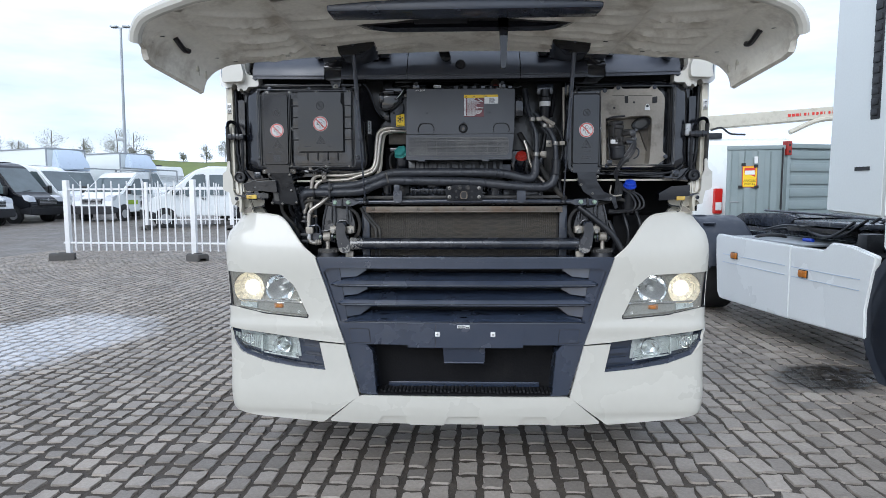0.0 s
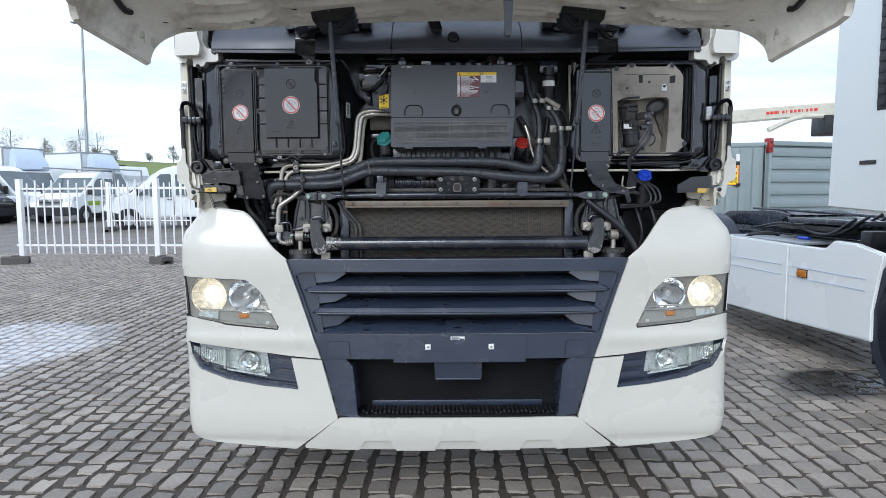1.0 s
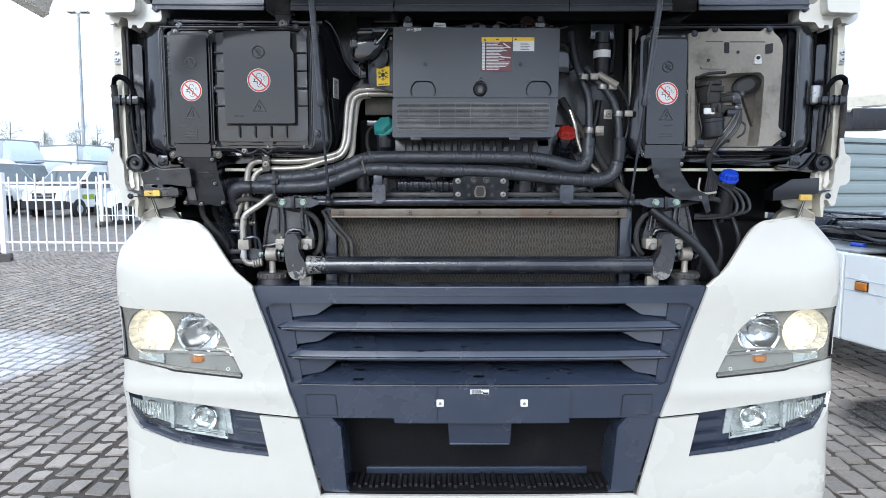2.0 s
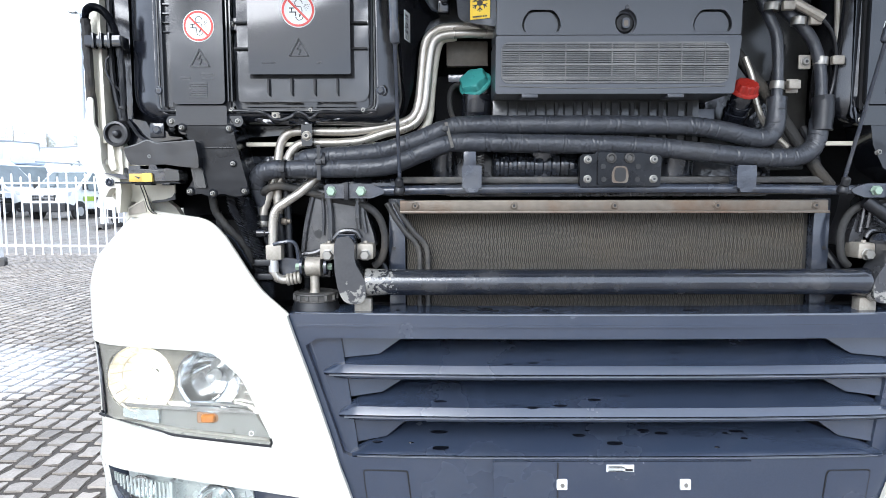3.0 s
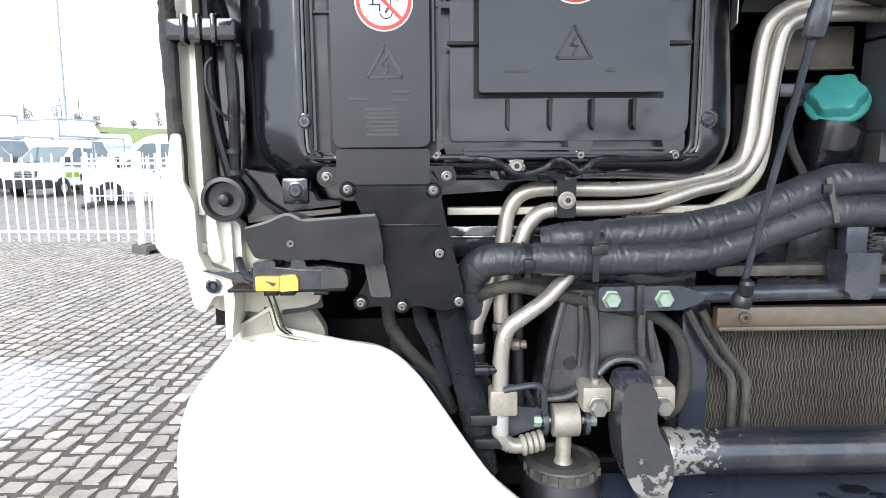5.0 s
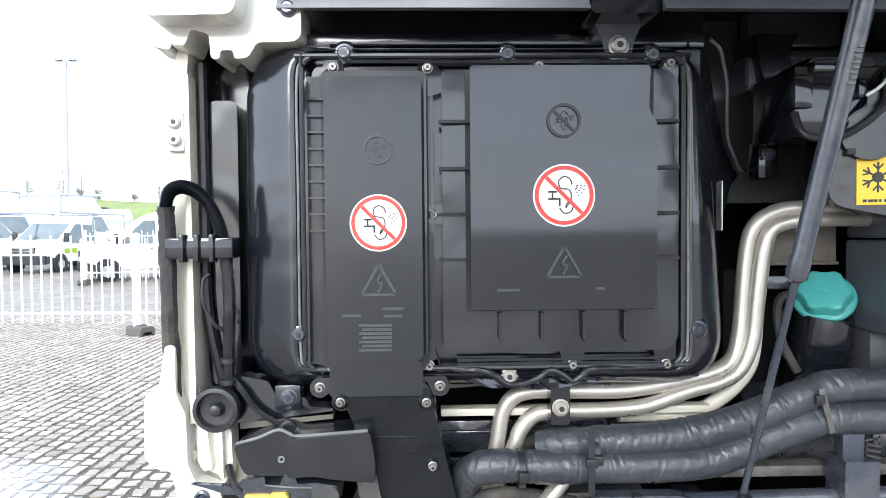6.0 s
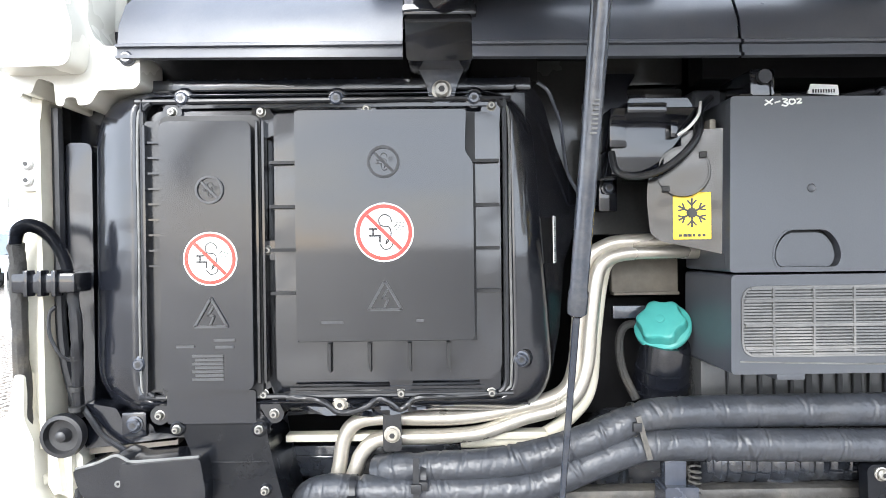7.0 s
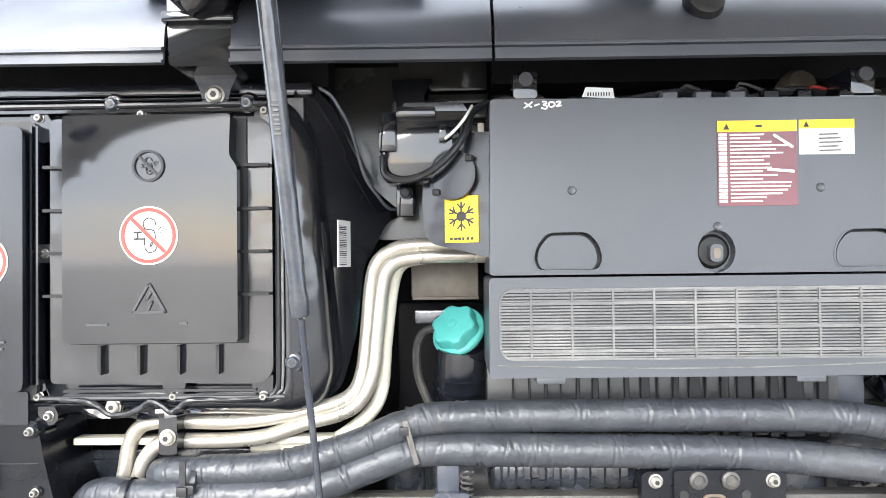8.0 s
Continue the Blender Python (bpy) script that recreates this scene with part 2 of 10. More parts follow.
ARMPAINT = peel(material("black arm paint peeling at the foot", (0.042, 0.043, 0.047), 0.22, var=0.15, scale=12, grain=150, bump=0.003, dirt=(0.10, 0.097, 0.088), dirt_amount=0.15, dirt_scale=13, spec=0.7, wave=0.0008, wave_scale=30), "Z", -4.0, 1.212, (0.22, 0.213, 0.195), 48.0)
BEAM = material("tarnished tan strip", (0.150, 0.128, 0.102), 0.45, metal=0.4, var=0.2, scale=14, bump=0.01, dirt=(0.13, 0.075, 0.04), dirt_amount=0.75, dirt_scale=9, stretch=(1, 1, 1))
YELLOW = material("yellow sticker", (0.85, 0.58, 0.015), 0.35, var=0.04, bump=0.002)
YELLOWP = material("bright yellow plastic", (0.70, 0.50, 0.085), 0.45, var=0.08, bump=0.006)
YELCON = material("yellow plastic connector", (0.60, 0.40, 0.075), 0.5, var=0.12, bump=0.01, dirt=(0.2, 0.16, 0.08), dirt_amount=0.4, dirt_scale=20)
RED = material("red plastic cap", (0.30, 0.020, 0.013), 0.42, var=0.12, bump=0.008)
REDINK = material("red ink", (0.62, 0.045, 0.03), 0.35, var=0.04, bump=0.0)
WINE = material("wine red label", (0.13, 0.022, 0.026), 0.15, var=0.06, bump=0.0)
TEAL = material("turquoise plastic cap", (0.055, 0.30, 0.275), 0.45, var=0.1, scale=12, bump=0.005, dirt=(0.2, 0.33, 0.29), dirt_amount=0.3, dirt_scale=15)
BLUE = material("blue plastic cap", (0.012, 0.05, 0.46), 0.4, var=0.1, bump=0.005)
PAPER = material("white sticker", (0.78, 0.78, 0.76), 0.4, var=0.03, bump=0.0, dirt=(0.45, 0.43, 0.4), dirt_amount=0.3, dirt_scale=30)
INK = material("black ink", (0.012, 0.012, 0.012), 0.45, var=0.05, bump=0.0)
CHROME = material("headlight reflector chrome", (0.82, 0.82, 0.82), 0.10, metal=1.0, var=0.03, bump=0.0, rough_var=0.03)
LAMPGREY = material("satin grey lamp housing", (0.50, 0.50, 0.49), 0.38, metal=0.5, var=0.06, bump=0.003)
SATIN = material("satin grey lamp inside", (0.30, 0.295, 0.27), 0.35, metal=0.15, var=0.06, scale=20, bump=0.004)
AMBER = material("amber bulb plastic", (0.36, 0.20, 0.11), 0.25, var=0.05, bump=0.0)
ORANGE = material("orange marker lens", (0.50, 0.17, 0.02), 0.25, var=0.05, bump=0.0)
TAIL = material("red lamp lens", (0.55, 0.02, 0.015), 0.2, var=0.05, bump=0.0)
LENS = clear_glass("clear lamp lens", (0.97, 0.98, 0.97), 1.0, 0.03, 0.02)
FOGREF = material("silvered fog lamp inside", (0.56, 0.60, 0.585), 0.28, metal=0.35, var=0.12, scale=25, grain=60, bump=0.02, dist=0.004)
WINDOW = material("tinted vehicle glass", (0.085, 0.11, 0.115), 0.06, var=0.4, scale=1.5, bump=0.0, coat=0.0, rough_var=0.02, spec=0.8)
DROP = material("dark water drop", (0.006, 0.007, 0.011), 0.06, var=0.05, bump=0.0)
LIT = glow("lit bulb", (1.0, 0.90, 0.70), 9.0)
def glow_facets(name, colour, low, high):
    """Mirror facets that emit the bulb's reflected glow themselves, each cell of its own brightness."""
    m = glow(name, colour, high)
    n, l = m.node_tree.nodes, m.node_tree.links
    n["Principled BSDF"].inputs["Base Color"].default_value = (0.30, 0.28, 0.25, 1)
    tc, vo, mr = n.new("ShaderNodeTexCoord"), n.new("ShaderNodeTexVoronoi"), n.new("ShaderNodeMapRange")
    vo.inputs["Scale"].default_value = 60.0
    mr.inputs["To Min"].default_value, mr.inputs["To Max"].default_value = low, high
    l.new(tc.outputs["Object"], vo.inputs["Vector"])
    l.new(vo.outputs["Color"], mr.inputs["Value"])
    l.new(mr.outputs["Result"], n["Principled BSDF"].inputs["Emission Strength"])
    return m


GLOWINNER = glow_facets("emissive inner reflector facets", (1.0, 0.87, 0.63), 0.5, 1.7)
GLOWOUTER = glow_facets("emissive outer reflector facets", (1.0, 0.81, 0.50), 0.14, 0.62)
GUSSET = material("deep black moulded plate", (0.0050, 0.0058, 0.0080), 0.27, var=0.2, scale=7, grain=350, bump=0.004, dirt=(0.06, 0.058, 0.054), dirt_amount=0.12, dirt_scale=6, dist=0.001, rough_var=0.08, spec=0.28, wave=0.004, wave_scale=12)
CONDUIT = material("shiny black conduit", (0.034, 0.037, 0.045), 0.25, var=0.2, scale=12, bump=0.006, dirt=(0.12, 0.115, 0.105), dirt_amount=0.3, dirt_scale=12, spec=1.0)
SHROUD = material("glossy black shroud plastic", (0.022, 0.025, 0.032), 0.20, var=0.25, scale=12, bump=0.006, dirt=(0.10, 0.095, 0.085), dirt_amount=0.3, dirt_scale=10, spec=0.9, wave=0.004, wave_scale=22)
# paler than the plastic it edges: the bevel's highlight painted in
LIPGLINT = material("plastic edge with painted glint", (0.085, 0.095, 0.115), 0.16, var=0.2, scale=8, bump=0.0, spec=0.9, rough_var=0.05)
LAMPIN = material("smoked chrome lamp inside", (0.37, 0.352, 0.31), 0.20, metal=0.55, var=0.12, scale=14, bump=0.004, rough_var=0.08)
RAD = material("radiator fins", (0.120, 0.106, 0.085), 0.6, metal=0.4, var=0.3, scale=6, grain=260, bump=0.06, dirt=(0.12, 0.095, 0.065), dirt_amount=0.6, dirt_scale=6)
# the shade between the fins is put into this dark brown
RADCORE = material("radiator core with painted gap shade", (0.020, 0.018, 0.015), 0.6, metal=0.2, var=0.3, scale=6, grain=260, bump=0.04, dirt=(0.06, 0.05, 0.036), dirt_amount=0.5, dirt_scale=6)
FINTUBE = material("dusty radiator tubes", (0.075, 0.068, 0.058), 0.6, metal=0.3, var=0.3, scale=12, grain=200, bump=0.03, dirt=(0.07, 0.055, 0.04), dirt_amount=0.5, dirt_scale=9)
DUSTBROWN = material("dusty brown sheet metal", (0.105, 0.092, 0.074), 0.7, var=0.25, scale=9, grain=80, bump=0.02, dirt=(0.05, 0.045, 0.04), dirt_amount=0.5, dirt_scale=12)
VALVE = material("dusty dark cast alloy", (0.028, 0.026, 0.024), 0.5, metal=0.2, var=0.3, scale=14, grain=120, bump=0.03, dirt=(0.14, 0.125, 0.10), dirt_amount=0.3, dirt_scale=14)
BEIGE = material("dusty beige box liner", (0.30, 0.272, 0.228), 0.65, var=0.12, scale=6, grain=90, bump=0.01, dirt=(0.075, 0.066, 0.052), dirt_amount=0.8, dirt_scale=9)
PAVER = material("grey concrete paver", (0.272, 0.238, 0.200), 0.55, var=0.25, scale=1.2, grain=70, bump=0.06, per_piece=0.30, dirt=(0.085, 0.07, 0.052), dirt_amount=0.7, dirt_scale=1.6, dist=0.006)
JOINT = material("dirt in the paving joints", (0.056, 0.045, 0.034), 0.8, var=0.35, scale=5, grain=45, bump=0.09, dirt=(0.075, 0.062, 0.045), dirt_amount=0.6, dirt_scale=3, dist=0.01)
FENCEW = material("white powder-coated steel", (0.76, 0.76, 0.75), 0.4, var=0.05, bump=0.002, dirt=(0.5, 0.49, 0.46), dirt_amount=0.3)
CONCRETE = material("dark grey recycled block", (0.085, 0.08, 0.074), 0.85, var=0.25, scale=9, bump=0.05)
VANW = material("white van paint", (0.80, 0.825, 0.815), 0.25, var=0.03, scale=1, bump=0.0, coat=0.4)
VANK = material("black van paint", (0.006, 0.0065, 0.009), 0.12, var=0.1, bump=0.0, coat=0.0, spec=0.3)
TYRE = material("tyre rubber", (0.02, 0.02, 0.02), 0.75, var=0.25, scale=9, bump=0.05)
RIM = material("silver wheel rim", (0.45, 0.45, 0.46), 0.38, metal=0.8, var=0.1, bump=0.0)
BOXW = material("white box body panel", (0.73, 0.765, 0.755), 0.4, var=0.03, scale=1, bump=0.0)
BOXB = material("pale blue roof fairing", (0.50, 0.58, 0.68), 0.35, var=0.05, bump=0.0)
SHEETG = material("grey-green painted sheet", (0.235, 0.285, 0.285), 0.45, var=0.08, scale=3, bump=0.005, dirt=(0.3, 0.31, 0.29), dirt_amount=0.25, dirt_scale=3)
GALV = material("galvanised steel", (0.32, 0.34, 0.35), 0.45, metal=0.6, var=0.1, bump=0.004)
FENDER = material("dark blue-black mudguard plastic", (0.022, 0.028, 0.042), 0.45, var=0.15, bump=0.01, dirt=(0.11, 0.11, 0.11), dirt_amount=0.25)
GRASS = material("green grass bank", (0.15, 0.19, 0.055), 0.85, var=0.4, scale=0.35, grain=6, bump=0.1, dirt=(0.17, 0.155, 0.07), dirt_amount=0.5, dirt_scale=0.25)
LEAF = material("sparse olive foliage", (0.24, 0.245, 0.19), 0.8, var=0.35, scale=2, bump=0.02, per_piece=0.3)
BARK = material("grey bark", (0.19, 0.175, 0.155), 0.85, var=0.3, bump=0.05)
MIRROR = material("blue-tinted corner panel glass", (0.10, 0.13, 0.17), 0.12, metal=0.6, var=0.1, bump=0.0)
GREENP = material("yellow-green vinyl", (0.30, 0.45, 0.02), 0.4, var=0.1, bump=0.0)


# ---- builders ----
def thing(name, label, category, at=(0, 0, 0), group="", kind=""):
    ob = new(name)
    ob.location = at
    return tagged(ob, label, category, group, kind)


def part(name, bm, mat, parent=None, label="", smooth=35, shadow=True):
    """Links a bmesh as one mesh object under a thing or part; the mesh is in world places."""
    bmesh.ops.recalc_face_normals(bm, faces=bm.faces)
    me = bpy.data.meshes.new(name)
    bm.to_mesh(me)
    bm.free()
    me.materials.append(mat)
    if smooth:
        me.shade_smooth()
        me.set_sharp_from_angle(angle=radians(smooth))
    ob = new(name, me)
    if parent is not None:
        ob.parent = parent
        if parent.type == "EMPTY":
            ob.matrix_parent_inverse = Matrix.Translation(-Vector(parent.location))
    if label:
        ob["label"] = label
    ob.visible_shadow = shadow
    return ob


def structure(name, bm, mat, label, category):
    return tagged(part(name, bm, mat), label, category, "", "structure")


def B():
    return bmesh.new()


def box(bm, x0, x1, y0, y1, z0, z1, bev=0.0, seg=2):
    r = bmesh.ops.create_cube(bm, size=1)
    vs = r["verts"]
    for v in vs:
        v.co = ((x0 + x1) / 2 + v.co.x * (x1 - x0), (y0 + y1) / 2 + v.co.y * (y1 - y0), (z0 + z1) / 2 + v.co.z * (z1 - z0))
    if bev:
        es = list({e for v in vs for e in v.link_edges})
        bmesh.ops.bevel(bm, geom=es, offset=bev, segments=seg, affect="EDGES", profile=0.6)
    return bm


def axis_matrix(c, axis):
    return Matrix.Translation(c) @ Vector(axis).normalized().to_track_quat("Z", "Y").to_matrix().to_4x4()


def lathe(bm, c, axis, profile, seg=20, cap=True):
    """A turned shape: profile rows of (radius, height along the axis) from c."""
    m = axis_matrix(c, axis)
    rings = []
    for r, h in profile:
        rings.append([bm.verts.new(m @ Vector((r * math.cos(2 * math.pi * i / seg), r * math.sin(2 * math.pi * i / seg), h))) for i in range(seg)])
    for a, b in zip(rings, rings[1:]):
        for i in range(seg):
            bm.faces.new((a[i], a[(i + 1) % seg], b[(i + 1) % seg], b[i]))
    if cap:
        bm.faces.new(rings[0][::-1])
        bm.faces.new(rings[-1])
    return bm


def cyl(bm, c, axis, r, h, seg=16, bev=0.0):
    if bev:
        return lathe(bm, c, axis, [(r - bev, 0), (r, bev), (r, h - bev), (r - bev, h)], seg)
    return lathe(bm, c, axis, [(r, 0), (r, h)], seg)


def smooth_path(pts, n=6):
    """A Catmull-Rom curve through the points."""
    p = [Vector(a) for a in pts]
    if len(p) < 3:
        return p
    q = [2 * p[0] - p[1], *p, 2 * p[-1] - p[-2]]
    out = []
    for i in range(1, len(q) - 2):
        for k in range(n):
            t = k / n
            out.append(0.5 * ((2 * q[i]) + (q[i + 1] - q[i - 1]) * t + (2 * q[i - 1] - 5 * q[i] + 4 * q[i + 1] - q[i + 2]) * t * t
                              + (3 * q[i] - q[i - 1] - 3 * q[i + 1] + q[i + 2]) * t ** 3))
    out.append(p[-1])
    return out


def tube(bm, pts, r, seg=10, n=6, wobble=0.0, rib=0.0, ribs_every=2, seed=1):
    """A round bar or hose along a smooth path; wobble wrinkles it, rib corrugates it."""
    path = smooth_path(pts, n)
    rnd = random.Random(seed)
    if rib:
        fine = []
        for a, b in zip(path, path[1:]):
            k = max(1, int((b - a).length / (r * 0.55)))
            fine += [a.lerp(b, j / k) for j in range(k)]
        path = fine + [path[-1]]
    up = Vector((0.13, 1, 0.21)).normalized()
    rings = []
    for i, c in enumerate(path):
        d = (path[min(i + 1, len(path) - 1)] - path[max(i - 1, 0)]).normalized()
        a = d.cross(up)
        if a.length < 0.05:
            a = d.cross(Vector((1, 0.1, 0)))
        a.normalize()
        b = d.cross(a).normalized()
        rr = r * (1 + (rib if (i % ribs_every) else -rib))
        ring = []
        for k in range(seg):
            w = rr * (1 + wobble * rnd.uniform(-1, 1))
            an = 2 * math.pi * k / seg
            ring.append(bm.verts.new(c + a * w * math.cos(an) + b * w * math.sin(an)))
        rings.append(ring)
    for a, b in zip(rings, rings[1:]):
        for i in range(seg):
            bm.faces.new((a[i], a[(i + 1) % seg], b[(i + 1) % seg], b[i]))
    bm.faces.new(rings[0][::-1])
    bm.faces.new(rings[-1])
    return bm


def wrapped(bm, pts, r, ties=(), seg=28, seed=1):
    """A hose in foil wrap: fine diagonal creases, deeper where cable ties gather it."""
    rnd = random.Random(seed)
    coarse = smooth_path(pts, 10)
    path = []
    for a, b in zip(coarse, coarse[1:]):
        k = max(1, int((b - a).length / 0.0013))
        path += [a.lerp(b, j / k) for j in range(k)]
    path.append(coarse[-1])
    run = [0.0]
    for a, b in zip(path, path[1:]):
        run.append(run[-1] + (b - a).length)
    folds = [(rnd.uniform(0, run[-1]), rnd.uniform(0, 6.28), rnd.uniform(0.5, 1.7), rnd.uniform(-0.016, 0.010), rnd.uniform(0.0012, 0.0026), rnd.choice((0.025, 0.035, 0.05, 0.08))) for _ in range(int(run[-1] / 0.0038))]
    bounds = [min(range(len(path)), key=lambda i: abs(path[i].x - x)) for x in ties]
    up = Vector((0.13, 1, 0.21)).normalized()
    rings = []
    for i, c in enumerate(path):
        d = (path[min(i + 1, len(path) - 1)] - path[max(i - 1, 0)]).normalized()
        a = d.cross(up)
        if a.length < 0.05:
            a = d.cross(Vector((1, 0.1, 0)))
        a.normalize()
        b = d.cross(a).normalized()
        near = [f for f in folds if abs(f[0] - run[i]) < 0.03]
        pinch = max([math.exp(-((run[i] - run[t]) / 0.010) ** 2) for t in bounds] or [0])
        gather = max([math.exp(-abs(run[i] - run[t]) / 0.022) for t in bounds] or [0])
        ring = []
        for k in range(seg):
            an = 2 * math.pi * k / seg
            w = 1 - 0.10 * pinch + 0.045 * gather * math.sin(an * 11 + seed) * (0.6 + 0.4 * math.sin(an * 3)) + 0.008 * math.sin(run[i] * 61 + 2 * an + seed)
            for s0, a0, span, slant, wide, deep in near:
                g = (an - a0 + math.pi) % (2 * math.pi) - math.pi
                if abs(g) < span:
                    q = (run[i] - s0 - slant * g) / wide
                    if abs(q) < 3:
                        w -= deep * math.cos(g / span * math.pi / 2) * (math.exp(-q * q) - 0.55 * math.exp(-(q - 1.5) ** 2))
            ring.append(bm.verts.new(c + a * r * w * math.cos(an) + b * r * w * math.sin(an)))
        rings.append(ring)
    for a, b in zip(rings, rings[1:]):
        for i in range(seg):
            bm.faces.new((a[i], a[(i + 1) % seg], b[(i + 1) % seg], b[i]))
    bm.faces.new(rings[0][::-1])
    bm.faces.new(rings[-1])
    return bm


def rounded(pts, r, seg=4):
    """A polygon with its corners rounded."""
    out = []
    n = len(pts)
    for i in range(n):
        a, b, c = Vector(pts[i - 1]), Vector(pts[i]), Vector(pts[(i + 1) % n])
        u, v = (a - b), (c - b)
        k = min(r, u.length * 0.45, v.length * 0.45)
        p, q = b + u.normalized() * k, b + v.normalized() * k
        for j in range(seg + 1):
            t = j / seg
            out.append(tuple((1 - t) ** 2 * p + 2 * t * (1 - t) * b + t * t * q))
    return out


def prism(bm, pts, y0, y1, bev=0.0):
    """A polygon of (x, z) made thick from y0 (front) to y1, its front edge chamfered."""
    front = [bm.verts.new((x, y0, z)) for x, z in pts]
    f = bm.faces.new(front)
    if bev:
        sign, n_, done = (1 if y1 > y0 else -1), (3 if bev > 0.0035 else 1), 0.0
        for v in front:
            v.co.y = y0 + bev * sign
        for k in range(1, n_ + 1):
            an = math.pi / 2 * k / n_
            off = bev * (1 - math.cos(an))
            bmesh.ops.inset_region(bm, faces=[f], thickness=off - done, use_even_offset=True)
            done = off
            for v in f.verts:
                v.co.y = y0 + bev * sign * (1 - math.sin(an))
    back = [bm.verts.new((x, y1, z)) for x, z in pts]
    n = len(pts)
    for i in range(n):
        bm.faces.new((front[i], front[(i + 1) % n], back[(i + 1) % n], back[i]))
    bm.faces.new(back[::-1])
    return bm


def rect(x0, x1, z0, z1):
    return [(x0, z0), (x1, z0), (x1, z1), (x0, z1)]


def mirror_x(pts):
    return [(-p[0], *p[1:]) for p in pts][::-1]


def thicken(bm, t):
    """Gives an open surface a back side t behind it and closes its edges."""
    bm.normal_update()
    fs, rim = list(bm.faces), [e for e in bm.edges if len(e.link_faces) == 1]
    twin = {v: bm.verts.new(v.co - v.normal * t) for v in list(bm.verts)}
    for f in fs:
        bm.faces.new([twin[v] for v in reversed(f.verts)])
    for e in rim:
        a, b = e.verts
        bm.faces.new((a, b, twin[b], twin[a]))
    return bm


def sheet(bm, outline, holes, cuts_u, cuts_v, place, thick):
    """A bent panel: an outline with holes in (u, v), cut finely, laid on place(u, v), made thick."""
    edges = []
    for loop in (outline, *holes):
        vs = [bm.verts.new((u, 0, v)) for u, v in loop]
        edges += [bm.edges.new((vs[i], vs[(i + 1) % len(vs)])) for i in range(len(vs))]
    bmesh.ops.triangle_fill(bm, use_beauty=True, edges=edges, normal=(0, -1, 0))
    for u in cuts_u:
        bmesh.ops.bisect_plane(bm, geom=bm.verts[:] + bm.edges[:] + bm.faces[:], plane_co=(u, 0, 0), plane_no=(1, 0, 0))
    for v in cuts_v:
        bmesh.ops.bisect_plane(bm, geom=bm.verts[:] + bm.edges[:] + bm.faces[:], plane_co=(0, 0, v), plane_no=(0, 0, 1))
    for v in bm.verts:
        v.co = place(v.co.x, v.co.z)
    bmesh.ops.recalc_face_normals(bm, faces=bm.faces)
    if sum(f.normal.y * f.calc_area() for f in bm.faces) > 0:
        bmesh.ops.reverse_faces(bm, faces=bm.faces)
    return thicken(bm, thick)


def steps(a, b, d):
    n = max(1, round((b - a) / d))
    return [a + (b - a) * i / n for i in range(1, n)]


def words(text, size, m, mat, parent, name="lettering", depth=0.0006):
    cu = bpy.data.curves.new(name, "FONT")
    cu.body, cu.size, cu.align_x, cu.align_y, cu.extrude = text, size, "CENTER", "CENTER", depth
    tmp = new("tmp_text", cu)
    me = bpy.data.meshes.new_from_object(tmp)
    bpy.data.objects.remove(tmp)
    bm = B()
    bm.from_mesh(me)
    bm.transform(m)
    return part(name, bm, mat, parent, smooth=0)


